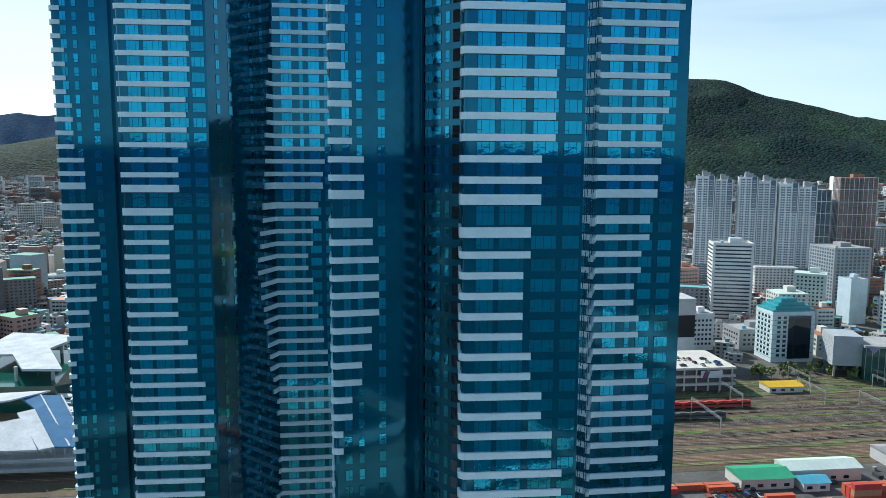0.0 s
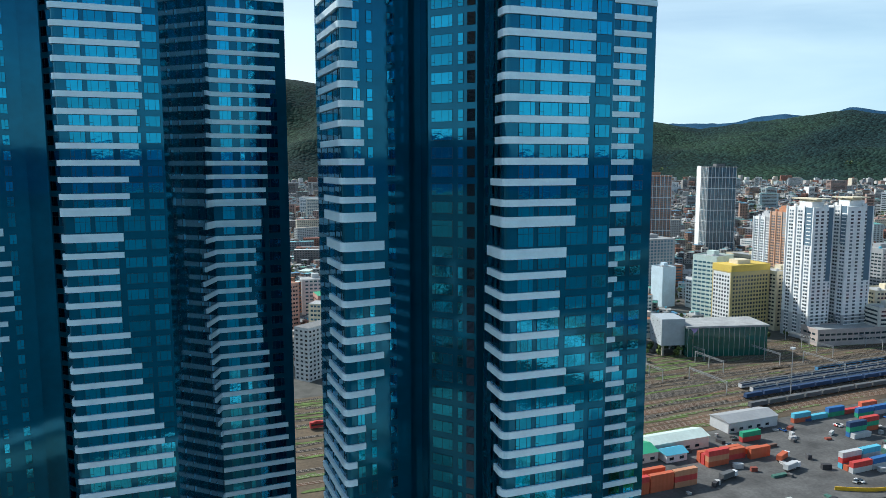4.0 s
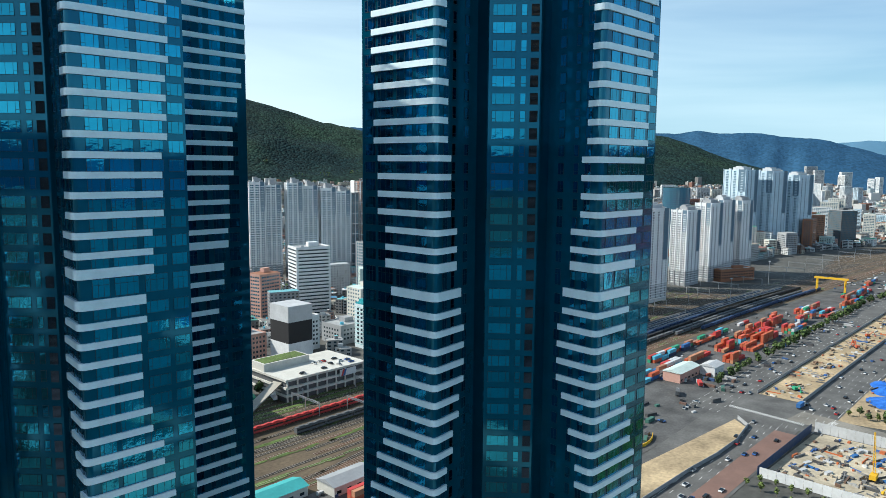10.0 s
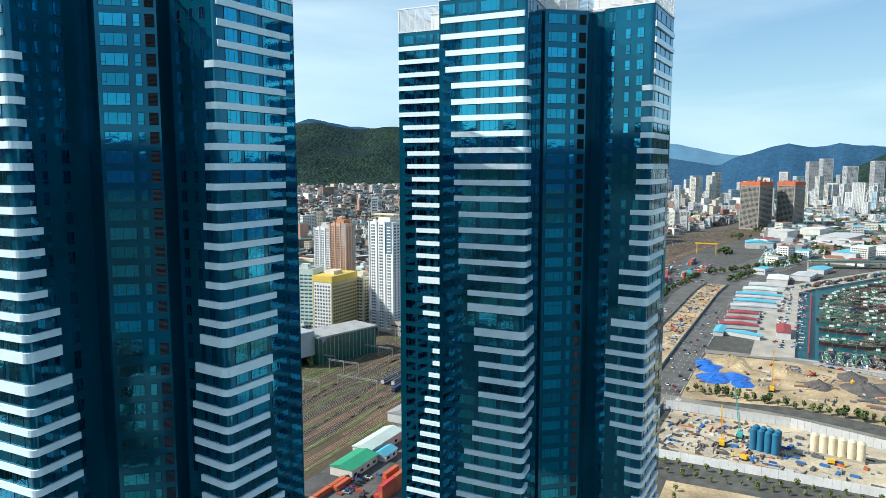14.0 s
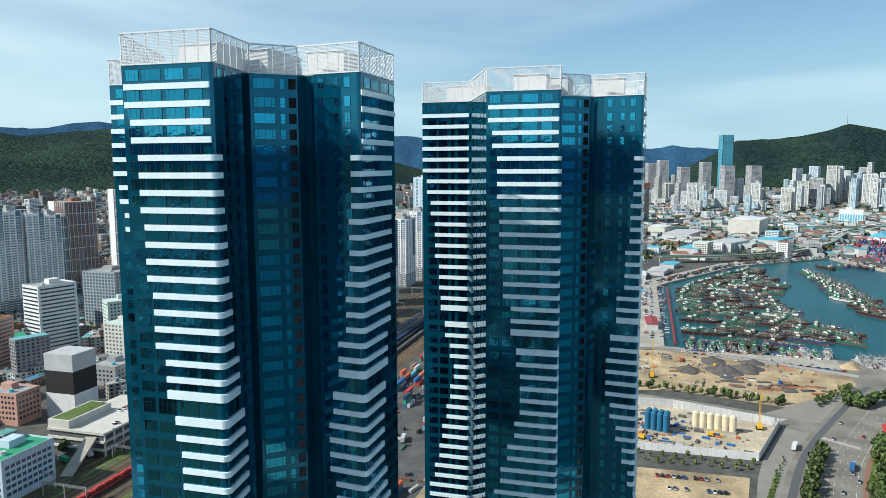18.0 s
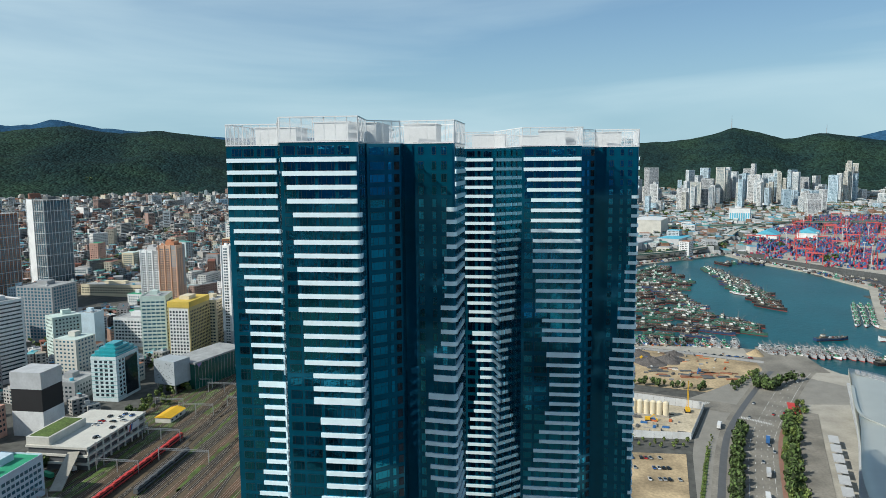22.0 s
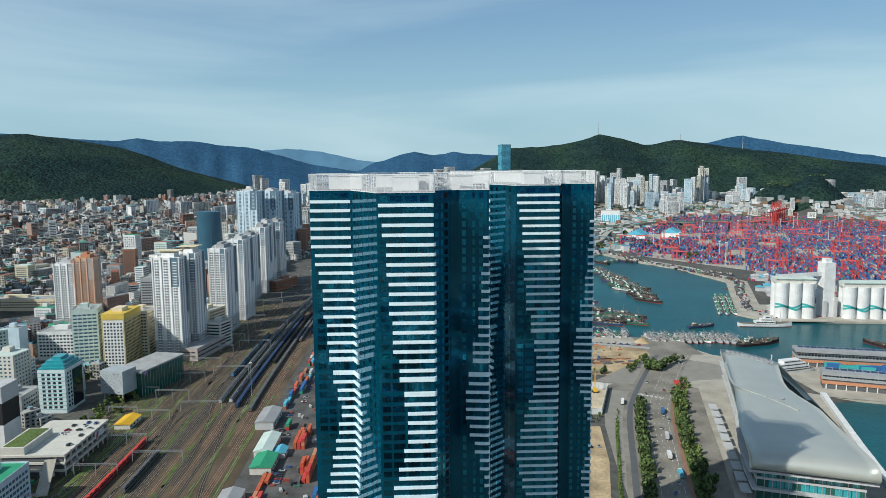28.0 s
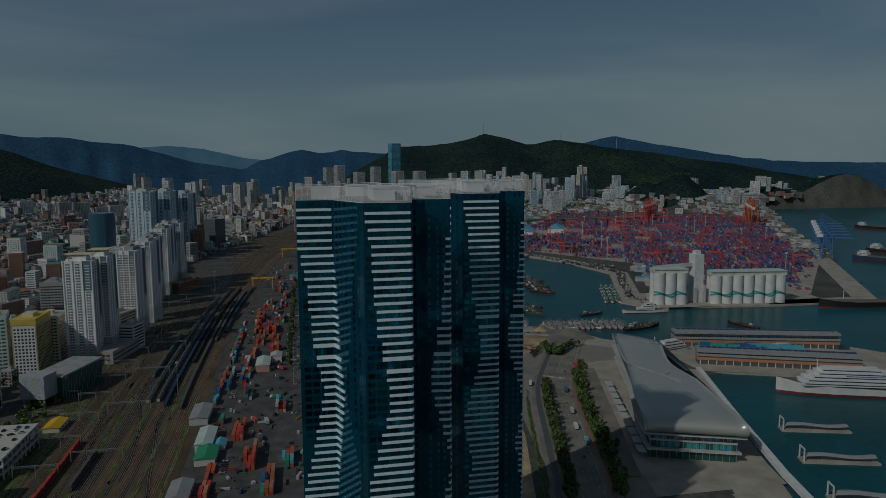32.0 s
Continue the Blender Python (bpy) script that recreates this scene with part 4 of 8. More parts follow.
def train(label, x0, offset, cars, body, stripe, car_len=20.0, wagon=False, kind="passenger_train"):
    y0 = curve_at(YARD_MID, x0) + offset
    t = thing(kind, label, "train", (x0, y0, 0))
    made = None
    for i in range(cars):
        xa = x0 + i * (car_len + 0.7)
        ya = curve_at(YARD_MID, xa) + offset
        yb = curve_at(YARD_MID, xa + car_len) + offset
        if made is None:
            g = Geo()
            if wagon:
                g.box(0, -1.4, 1.0, car_len, 1.4, 1.5)
                g.box(0.4, -1.3, 1.5, car_len - 0.4, 1.3, 3.4)
            else:
                g.prism([(0, -1.35), (car_len, -1.35), (car_len, 1.35), (0, 1.35)], 0.9, 3.5)
                g.prism([(0, -1.0), (car_len, -1.0), (car_len, 1.0), (0, 1.0)], 3.5, 4.05, 1)
                for k in (0.2, 0.5, 0.8):
                    g.box(car_len * k - 1.6, -.8, 4.05, car_len * k + 1.6, .8, 4.4, 1)
            s = Geo()
            s.box(0.5, -1.42, 2.2, car_len - 0.5, -1.36, 3.1)
            s.box(0.5, 1.36, 2.2, car_len - 0.5, 1.42, 3.1)
            u = Geo()
            for k in (0.15, 0.85):
                u.box(car_len * k - 1.5, -1.1, 0.4, car_len * k + 1.5, 1.1, 1.0)
            made = (g.mesh("carriage", [body, PAINTS["darkgrey"] if body is not PAINTS["red"] else body]), s.mesh("window_strip", [stripe]), u.mesh("bogie", [PAINTS["black"]]))
        m = Matrix.Translation((xa - x0, ya - y0, 0.1)) @ Matrix.Rotation(math.atan2(yb - ya, car_len), 4, "Z")
        c = part("carriage", made[0], None, t, at=m)
        if not wagon:
            part("window_strip", made[1], None, c)
        part("bogie", made[2], None, c)


train("white and blue passenger train parked on the tracks", 308, -19.5, 24, PAINTS["lightgrey"], PAINTS["navy"])
train("white and blue passenger train parked on the tracks", 309, -28, 26, PAINTS["lightgrey"], PAINTS["navy"])
train("dark blue flat wagons beside the white trains", 296, -35.5, 24, PAINTS["navy"], PAINTS["navy"], 14.0, True, "freight_train")
train("dark freight train of low wagons in the yard", 286, -49, 34, PAINTS["darkgrey"], PAINTS["darkgrey"], 14.0, True, "freight_train")
train("dark freight wagons in the yard", 430, -42, 30, PAINTS["black"], PAINTS["navy"], 14.0, True, "freight_train")
train("dark grey freight wagons in the yard", 520, -54, 22, PAINTS["darkgrey"], PAINTS["navy"], 14.0, True, "freight_train")
train("dark blue freight wagons beside the containers", 560, -61, 22, PAINTS["navy"], PAINTS["navy"], 14.0, True, "freight_train")
train("mid-blue train beside the white trains", 385, -11, 4, plain("train_blue_paint", (0.06, 0.20, 0.36)), WINDARK)
train("red passenger train on the outer track", 40, 14, 9, PAINTS["red"], WINDARK)
train("dark grey train on the near track", 140, -3, 3, PAINTS["darkgrey"], WINDARK)
train("pale blue train by the platform", 450, -11, 5, plain("train_pale_blue", (0.16, 0.36, 0.46)), WINDARK)
for x, o in ((327, -42), (700, -30), (520, 5), (880, 0)):
    t = thing("yard_mast", "tall slim floodlight mast in the railway yard", "mast", (x, curve_at(YARD_MID, x) + o, 0), group="yard masts")
    g = Geo()
    g.cyl(0, 0, 0, 30, 0.35, 0.18, 8)
    part("pole", g, [STEEL], t)
    g = Geo()
    g.rbox(0, 0, 29.5, 2.4, 2.4, 30.6, 0.3, bottom=True)
    part("lamp_head", g, [PAINTS["lightgrey"]], t)

# ---- roads and sites ----
sheet("pavement_container_yard", [(60, 296), (640, 300), (1150, 268), (1150, 196), (640, 206), (300, 208), (40, 214)], 0.14, material("yard_asphalt", (0.085, 0.084, 0.082), 0.9, grain=0.2, grain_size=1.5, stain=0.4, stain_size=14.0), "oily grey asphalt container yard", "yard")
ROAD_W = smooth_line([(62, 184), (150, 182), (250, 182), (350, 186)])
ROAD_N = smooth_line([(345, 187), (400, 188), (530, 189), (700, 189), (850, 188), (960, 176), (1080, 150), (1300, 100), (1500, 60)])
ROAD_S = smooth_line([(-400, 60), (20, 50), (90, 40), (174, 19.5), (250, 0), (296, -16), (366, -48), (430, -80), (468, -104)])
ROAD_X = smooth_line([(372, 170), (366, 120), (362, 77), (340, 6), (328, -25)])
ROAD_E = smooth_line([(520, 150), (522, 100), (518, 66), (492, -18), (470, -72)])
g = Geo()
strip(g, ROAD_N, 39.5, 0.18, 1)
strip(g, ROAD_W, 26, 0.175, 1)
strip(g, ROAD_S, 19, 0.20)
strip(g, ROAD_X, 11, 0.19)
strip(g, ROAD_E, 6, 0.185)
structure("road", g, [ASPHALT, DARKASPHALT], "grey asphalt main roads with white lane marks", "road")
g = Geo()


def dashes(line, off, dash=3.0, gap=5.0, w=0.12, z=0.225, solid=False):
    l = offset_line(line, off)
    acc = 0.0
    for a, b in zip(l, l[1:]):
        a, b = Vector(a), Vector(b)
        n = (b - a).length
        d = (b - a) / n
        s = -acc
        while s < n:
            if s >= 0 and (solid or s + dash <= n + 1):
                e = min(n, s + dash + (gap if solid else 0))
                sd = Vector((-d.y, d.x)) * w
                p, q = a + d * s, a + d * e
                g.face([(*(p - sd), z), (*(q - sd), z), (*(q + sd), z), (*(p + sd), z)])
            s += dash + gap
        acc = (acc + n) % (dash + gap)


for o in (-34, -29.5, -25, -20, 20, 25, 29.5, 34):
    dashes(ROAD_N, o, 4, 8, .12)
for o in (-12, -8, -4):
    dashes(ROAD_W, o, 4, 8, .12)
for o in (-15.5, -0.5):
    dashes(ROAD_W, o, solid=True, w=.13)
for o in (-12.2, -8.6, -5.0):
    dashes(ROAD_S, o, 3, 9, .11)
for o in (-15.6, -1.2):
    dashes(ROAD_S, o, solid=True, w=.11)
for o in (-38.4, 38.4):
    dashes(ROAD_N, o, solid=True, w=.13)
for ax, ay, bx, by, ux, uy in ((314, -10, 300, -30, 4.2, -1.6), (336, 12, 346, 2, 2.4, 3.2), (360, 206, 356, 160, 4.0, .3), (352, 150, 376, 146, .6, 4.0)):
    n = int(math.hypot(bx - ax, by - ay) / 1.1)
    for i in range(n):
        x, y = ax + (bx - ax) * i / n, ay + (by - ay) * i / n
        ex, ey = (bx - ax) / n * .45, (by - ay) / n * .45
        g.face([(x, y, 0.235), (x + ux, y + uy, 0.235), (x + ux + ex, y + uy + ey, 0.235), (x + ex, y + ey, 0.235)][::-1])
structure("road_marks", g, [LINE], "white lane lines and crossing stripes on the road", "road marks", kind="stuff")
g = Geo()
strip(g, [p for p in ROAD_N if 392 < p[0] < 905], 13.5, 0.26)
structure("sand_strip", g, [SAND], "sandy works strip between the carriageways", "works strip")
for o in (-14.2, 14.2):
    t = thing("works_fence", "dark grey panel fence along the sandy works strip", "fence", (0, 0, 0.2))
    fence = offset_line([p for p in ROAD_N if 392 < p[0] < 905], o)
    for i in range(0, len(fence) - 1):
        g = Geo()
        g.beam((*fence[i], 1.2), (*fence[i + 1], 1.2), .18, 2.4)
        part("panel", g, [PAINTS["grey"]], t)
sheet("works_ground", [(120, 214), (205, 212), (234, 203), (278, 199), (339, 194), (330, 184), (303, 180), (275, 180), (247, 182), (120, 186)], 0.27, SAND, "sandy roadworks beside the main road", "works strip")
t = thing("works_fence", "dark grey panel fence along the sandy roadworks", "fence", (0, 0, 0.2))
for a, b in zip(((120, 185), (160, 183.6), (200, 182.4), (247, 181.2), (275, 179.2), (303, 179.2), (331, 183.4)), ((160, 183.6), (200, 182.4), (247, 181.2), (275, 179.2), (303, 179.2), (331, 183.4), (341, 193))):
    g = Geo()
    g.beam((*a, 1.1), (*b, 1.1), .2, 2.2)
    part("panel", g, [PAINTS["grey"]], t)
g = Geo()
strip(g, [(216, 163.5), (280, 164), (337, 164)], 6.2, 0.24)
structure("red_lane", g, [plain("worn_red_asphalt", (0.19, 0.11, 0.085))], "worn reddish-brown surfaced bus lane", "road")
g = Geo()
strip(g, [(p[0], p[1] + 6) for p in ROAD_S if 60 < p[0] < 296], 3.4, 0.34)
structure("median", g, [GRASS], "grass median with dense round trees", "median")
g = Geo()
strip(g, [(p[0], p[1] - 27) for p in ROAD_S if 60 < p[0] < 350], 5.5, 0.3)
strip(g, [(p[0], p[1] + 24) for p in ROAD_S if 60 < p[0] < 262], 1.3, 0.3)
structure("verge", g, [GRASS], "planted green verges along the road", "verge")
g = Geo()
strip(g, offset_line([p for p in ROAD_S if p[0] > -200], 13.5), 2.2, 0.24)
structure("road_patch", g, [PAINTS["darkgrey"]], "dark fresh asphalt lane along the road", "road")
g = Geo()
strip(g, [(p[0], p[1] - 20.6) for p in ROAD_S if 40 < p[0] < 340], 1.3, 0.33)
structure("red_path", g, [plain("worn_red_paving", (0.26, 0.14, 0.10))], "reddish paved cycle path", "path")
sheet("forecourt_paving", [(40, 62), (174, 46), (240, 36), (266, 30), (330, 8), (352, 20), (372, 0), (440, -62), (470, -72), (462, -112), (430, -112), (398, -150), (330, -130), (250, -52), (120, -18), (40, 6)], 0.06, plain("worn_paving", (0.25, 0.235, 0.205)), "worn grey paving beside the road", "pavement")
sheet("sand_works", [(266, 33), (329, 12), (351, 78), (350, 152), (267, 154)], 0.10, material("pale_site_ground", (0.43, 0.37, 0.27), 0.95, grain=0.18, grain_size=2.0, stain=0.30, stain_size=22.0), "pale sandy construction site inside hoardings", "site")
sheet("sand_field", [(378, 148), (450, 150), (512, 148), (514, 68), (490, -12), (466, -70), (440, -62), (372, 0), (392, 76)], 0.11, SAND, "sandy earth field with dark heaps", "site")
sheet("sand_parking", [(60, 128), (238, 132), (240, 40), (174, 50), (60, 78)], 0.12, SAND, "pale sandy car park beside the towers", "site")
sheet("plaza", [(440, -64), (520, -66), (505, -118), (440, -120)], 0.27, ASPHALT, "dark asphalt turning place at the quay", "plaza")


# ---- trees ----
def crown_mesh(seed, r, h, n=190, leaf=None):
    rn = random.Random(seed)
    g = Geo()
    lobes = [(rn.uniform(-.45, .45) * r, rn.uniform(-.45, .45) * r, h * rn.uniform(0.45, 0.95), r * rn.uniform(.45, .75)) for _ in range(7)]
    for i in range(n):
        lx, ly, lz, lr = lobes[i % 7]
        d = Vector((rn.gauss(0, 1), rn.gauss(0, 1), rn.gauss(0, 1))).normalized()
        p = Vector((lx, ly, lz)) + d * lr * rn.uniform(.75, 1.05)
        u = d.orthogonal().normalized()
        v = d.cross(u)
        a = rn.uniform(0, 6.28)
        u, v = u * math.cos(a) + v * math.sin(a), v * math.cos(a) - u * math.sin(a)
        s = r * rn.uniform(.14, .27)
        u, v = u + d * rn.uniform(-.5, .5), v + d * rn.uniform(-.5, .5)
        g.face([p - u * s - v * s * .6, p + u * s * .4 - v * s, p + u * s, p + v * s * .9, p - u * s * .7 + v * s * .6])
    return g.mesh("crown", [leaf or LEAF])


def trunk_mesh(h):
    g = Geo()
    g.cyl(0, 0, 0, h * 0.55, 0.22, 0.12, 7)
    for a in range(4):
        c, s = math.cos(a * 1.7), math.sin(a * 1.7)
        g.beam((0, 0, h * 0.38), (c * h * .18, s * h * .18, h * 0.68), 0.10)
    return g.mesh("trunk", [PAINTS["dirt"]])


CROWNS = [crown_mesh(40 + i, 2.6 + 0.35 * (i % 3), 5.8 + 0.5 * (i % 4)) for i in range(6)]
YOUNG = [crown_mesh(60 + i, 2.3, 5.6, 130, YOUNGLEAF) for i in range(4)]
TRUNK = trunk_mesh(5.6)
tree_rnd = random.Random(77)


def gather(store, meshes, m):
    """Adds the faces of some meshes, by material, to a joined set."""
    for me in meshes:
        vs = [tuple(m @ v.co) for v in me.vertices]
        for f in me.polygons:
            g = store.setdefault(me.materials[f.material_index].name, Geo())
            n = len(g.v)
            g.v.extend(vs[j] for j in f.vertices)
            g.f.append(tuple(range(n, n + len(f.vertices))))
            g.m.append(0)


FAR_TREES = {}


def tree(x, y, s=1.0, label="leafy green street tree", group="street trees", z=0.0):
    if x > 440:
        k = tree_rnd.randrange(6)
        m = Matrix.Translation((x, y, z)) @ Matrix.Rotation(x, 4, "Z") @ Matrix.Scale(s, 4)
        gather(FAR_TREES, (CROWNS[k], TRUNK), m)
        return
    t = thing("tree", label, "tree", (x, y, z), tree_rnd.uniform(0, 6.28), group)
    t.scale = (s, s, s * tree_rnd.uniform(.9, 1.15))
    part("trunk", TRUNK, None, t)
    part("crown", tree_rnd.choice(YOUNG if "young" in label or "yellow" in label or ("street" in label and tree_rnd.random() < .5) else CROWNS), None, t)


def at_line(line, x, off=0.0):
    return curve_at([(p[0], p[1]) for p in line], x) + off


x = 66
while x < 294:
    for o in (-1.6, 1.6):
        tree(x + tree_rnd.uniform(-1, 1), at_line(ROAD_S, x, 6 + o + tree_rnd.uniform(-.8, .8)), tree_rnd.uniform(.85, 1.15), "dense round median tree", "median trees")
    x += 5.2
x = 62
while x < 345:
    for o in (-23.5, -27, -31):
        if tree_rnd.random() < .8:
            tree(x + tree_rnd.uniform(-2, 2), at_line(ROAD_S, x, o + tree_rnd.uniform(-1, 1)), tree_rnd.uniform(.7, 1.2))
    x += 8.0
for i in range(34):
    tree(258 + tree_rnd.uniform(-3, 3) - (i % 2) * 9, 36 + i * 3.6, tree_rnd.uniform(.45, .75), "young slim street tree by the hoarding")
for i in range(8):
    tree(150 + i * 11, 126 + tree_rnd.uniform(-3, 3), tree_rnd.uniform(.5, .8), "young slim street tree by the hoarding")
for i in range(30):
    f = i / 29
    tree(394 - 20 * f * f + (4 if i % 2 else 0), 146 - 145 * f + tree_rnd.uniform(-1, 1), tree_rnd.uniform(.7, 1.05), "street tree along the sandy field")
for i in range(16):
    f = i / 15
    tree(380 + 54 * f, -24 - 34 * f + 3 * (i % 2), tree_rnd.uniform(.6, .95), "street tree along the sandy field")
for i in range(46):
    x = 400 + i * 12.5
    tree(x + tree_rnd.uniform(-4, 4), 231 - max(0, x - 850) * .12 + tree_rnd.uniform(-2, 2), tree_rnd.uniform(.9, 1.35), "bushy tree along the container yard", "yard trees")
for i in range(24):
    f = i / 23
    tree(985 + 190 * f, 206 - 112 * f + tree_rnd.uniform(-3, 3), tree_rnd.uniform(1.0, 1.5), "dark bushy tree beside the far road")
for i in range(10):
    f = i / 9
    tree(931 + 95 * f, 172 - 26 * f, tree_rnd.uniform(1.0, 1.4), "dark bushy tree beside the far road")
for i in range(34):
    tree(tree_rnd.uniform(255, 420), tree_rnd.uniform(424, 444), tree_rnd.uniform(.8, 1.3), "yellow-green leafy tree beside the railway", "yard trees")
for i in range(24):
    x = 130 + i * 20
    tree(x + tree_rnd.uniform(-4, 4), 442 + tree_rnd.uniform(-4, 4), tree_rnd.uniform(.8, 1.3), "leafy tree beside the railway", "yard trees")
for i in range(14):
    tree(392 + tree_rnd.uniform(-12, 12), -50 + tree_rnd.uniform(-7, 7), tree_rnd.uniform(.9, 1.4), "leafy tree on the road island")

for i in range(46):
    x = 66 + i * 4.6
    tree(x, at_line(ROAD_S, x, 24 + tree_rnd.uniform(-.8, .8)), tree_rnd.uniform(.28, .5), "young slim bush on the road verge", "verge bushes")
for x, y in ((404, -74), (398, -66), (410, -82), (416, -90), (392, -62), (300, -42), (310, -46), (290, -40), (231, -26), (240, -28), (222, -22), (196, -12), (206, -16), (152, -6), (160, -4), (142, -2), (128, 0), (134, -6), (120, 2)):
    tree(x, y + 2, tree_rnd.uniform(1.0, 1.5), "dark leafy tree beside the terminal", "terminal trees")

# clumps of trees between the far sheds and blocks
for i in range(70):
    cx, cy = tree_rnd.uniform(1180, 2700), tree_rnd.uniform(-420, 240)
    for j in range(9):
        x, y = cx + tree_rnd.gauss(0, 16), cy + tree_rnd.gauss(0, 9)
        if not inside((x, y), HARBOUR) and not inside((cx, cy - 60), HARBOUR):
            tree(x, y, tree_rnd.uniform(1.1, 1.9), z=land(x, y))

for n, g in FAR_TREES.items():
    structure("far_trees", g, [bpy.data.materials[n]], "bushy green trees along the far road and yard", "trees", kind="stuff")

# ---- named blocks beside the railway ----
W = PAINTS
building("office_block", "white striped office block with ribbon windows", 330, 606, 34, 26, 72, W["white"], -0.3, 3.4, 3.0, 3.0, 1.3, WINDARK)
building("office_block", "grey office block with blue glazed bays", 482, 672, 38, 44, 60, W["grey"], -0.05, 3.5, 4.2, 2.6, 2.2, WINBLUE)
building("office_slab", "plain blue-grey slab with blank walls", 440, 592, 16, 18, 40, W["paleblue"], 0.0, rows=False)
building("office_block", "long white office block with dark windows", 472, 556, 30, 46, 30, W["white"], 0.0, 3.5, 3.6, 2.4, 1.7)
building("office_block", "pale green glazed office block", 432, 514, 26, 24, 61, W["palegreen"], 0.25, 3.6, 4.4, 3.6, 1.6, WINBLUE)
t = building("office_block", "white and yellow office block with a yellow crown", 432, 480, 42, 22, 53, plain("ochre_yellow_paint", (0.44, 0.36, 0.17)), 0.0, 3.3, 3.2, 1.9, 1.8, parapet=0.4, hat=False, west=W["white"])
g = Geo()
g.rbox(0, 0, 53, 42.3, 22.3, 58.5)
part("crown_storey", g, [W["yellow"]], t, "yellow painted crown storey")
g = Geo()
g.box(-21.04, -10.0, 2, -20.98, 9.6, 52)
part("white_front", g, [W["white"]], t, "white end wall")
g = Geo()
g.rbox(-2, 0, 58.5, 14, 10, 62)
part("stair_tower", g, [W["cream"]], t)
building("office_block", "cream office annex with strip windows", 470, 474, 30, 22, 51, W["cream"], 0.0, 3.3, 3.2, 2.4, 1.5)
apartment(596, 611, 85, -math.pi / 2, 1, 26, 20, APTWHITE, W["lightgrey"], label="white apartment tower with dark windows", tint=W["grey"])
apartment(594, 586, 92, -math.pi / 2, 1, 25, 20, plain("salmon_paint", (0.60, 0.36, 0.24)), W["terracotta"], label="salmon and terracotta apartment tower", tint=W["grey"])
building("office_block", "grey office block with horizontal windows", 665, 530, 30, 30, 56, W["grey"], 0.0, 3.5, 4, 3.2, 1.6)
building("school_block", "long cream school building", 720, 735, 30, 110, 16, W["cream"], 0.0, 3.4, 4, 2.6, 1.6)
sheet("school_ground", [(600, 690), (660, 690), (660, 790), (600, 790)], 0.3, SAND, "tan sports ground", "ground")
building("dark_office", "dark brown office block with a grid of windows", 146, 602, 46, 38, 64, plain("dark_brown_cladding", (0.045, 0.032, 0.036)), 0.12, 3.6, 3.0, 2.2, 1.5, WINDARK)
t = building("blank_block", "blank white block beside a small lawn", 122, 474, 24, 22, 53, W["white"], 0.1, rows=False)
g = Geo()
for a, b, c in ((-8, 20, 30), (3, 26, 34), (-2, 36, 38)):
    g.box(a, -11.12, b, a + 5, -11.02, c)
part("painted_bar", g, [W["skyblue"]], t, "faded painted bars on the wall")["kind"] = "stuff"
building("low_office", "low white office beside its taller neighbour", 512, 406, 24, 18, 28, W["offwhite"], -0.3, 3.4, 3.2, 3.2, 1.5)
building("low_office", "beige office block with dark windows", 534, 424, 34, 24, 38, W["cream"], -0.3, 3.4, 3.0, 2.2, 1.6)
building("podium_block", "pinkish-grey podium below the white towers", 476, 413, 62, 20, 13, plain("pinkish_grey_render", (0.40, 0.34, 0.32)), -0.2, 4.2, 5.0, 4.0, 1.6, hat=False)
for x0, y0, hh, lab in ((562, 884, 117, 0), (620, 850, 124, 1), (752, 868, 130, 0), (540, 822, 112, 0)):
    t = building("apartment_block", "brown apartment tower with thin white verticals" if lab else "dark charcoal apartment tower with thin white verticals", x0, y0, 44, 40, hh, W["darkgrey"] if not lab else W["brown"], -0.3, 3.1, 3.4, 2.5, 1.9, WINBLUE, single=False)
    g = Geo()
    for k in range(9):
        g.box(-22 + k * 5.4, -20.5, 4, -21.5 + k * 5.4, -20.05, hh)
        g.box(-22.5, -20 + k * 4.8, 4, -22.05, -19.5 + k * 4.8, hh)
    for k in range(1, 8):
        g.box(-22, -20.4, hh * k / 8, 22, -20.05, hh * k / 8 + .7)
        g.box(-22.4, -20, hh * k / 8, -22.05, 20, hh * k / 8 + .7)
    tagged(part("white_fin", g, [W["white"]], t), kind="stuff")
    g = Geo()
    g.rbox(-22.2, 10, 4, .8, 14, hh + 1)
    part("end_wall", g, [APTWHITE], t, "white end wall")
for x0, y0, hh in ((420, 820, 129), (464, 802, 128), (505, 786, 121)):
    apartment(x0, y0, hh, -0.4, 2, 21, 17, APTWHITE, W["grey"], WINBLUE, "tall white apartment tower with blue glazed columns")

# turquoise glazed block with a stepped glass top
t = building("glazed_office", "turquoise and white glazed office with stepped glass roof", 307, 480, 32, 22, 36, plain("pale_turquoise_panel", (0.60, 0.68, 0.70)), 0.0, 3.4, 4.4, 2.6, 2.0, WINDARK, hat=False)
g = Geo()
for k in range(10):
    g.box(-16.12, -11.12, 3.7 + 3.4 * k, 16.12, 11.12, 3.95 + 3.4 * k)
part("floor_line", g, [W["teal"]], t, "turquoise floor lines")["kind"] = "stuff"
for k, (a, b, z0, z1) in enumerate(((31, 21, 36, 38.5), (26, 18, 38.5, 41), (20, 14, 41, 43.2), (12, 8, 43.2, 45.5))):
    g = Geo()
    g.prism([(-a / 2, -b / 2), (a / 2, -b / 2), (a / 2, b / 2), (-a / 2, b / 2)], z0, z1)
    part("glass_step", g, [TEALGLASS], t, "sloping turquoise glass roof step")
g = Geo()
g.box(-4, -11.35, 3, 13, -11.05, 34)
part("dark_glass_panel", g, [DARKGLASS], t)

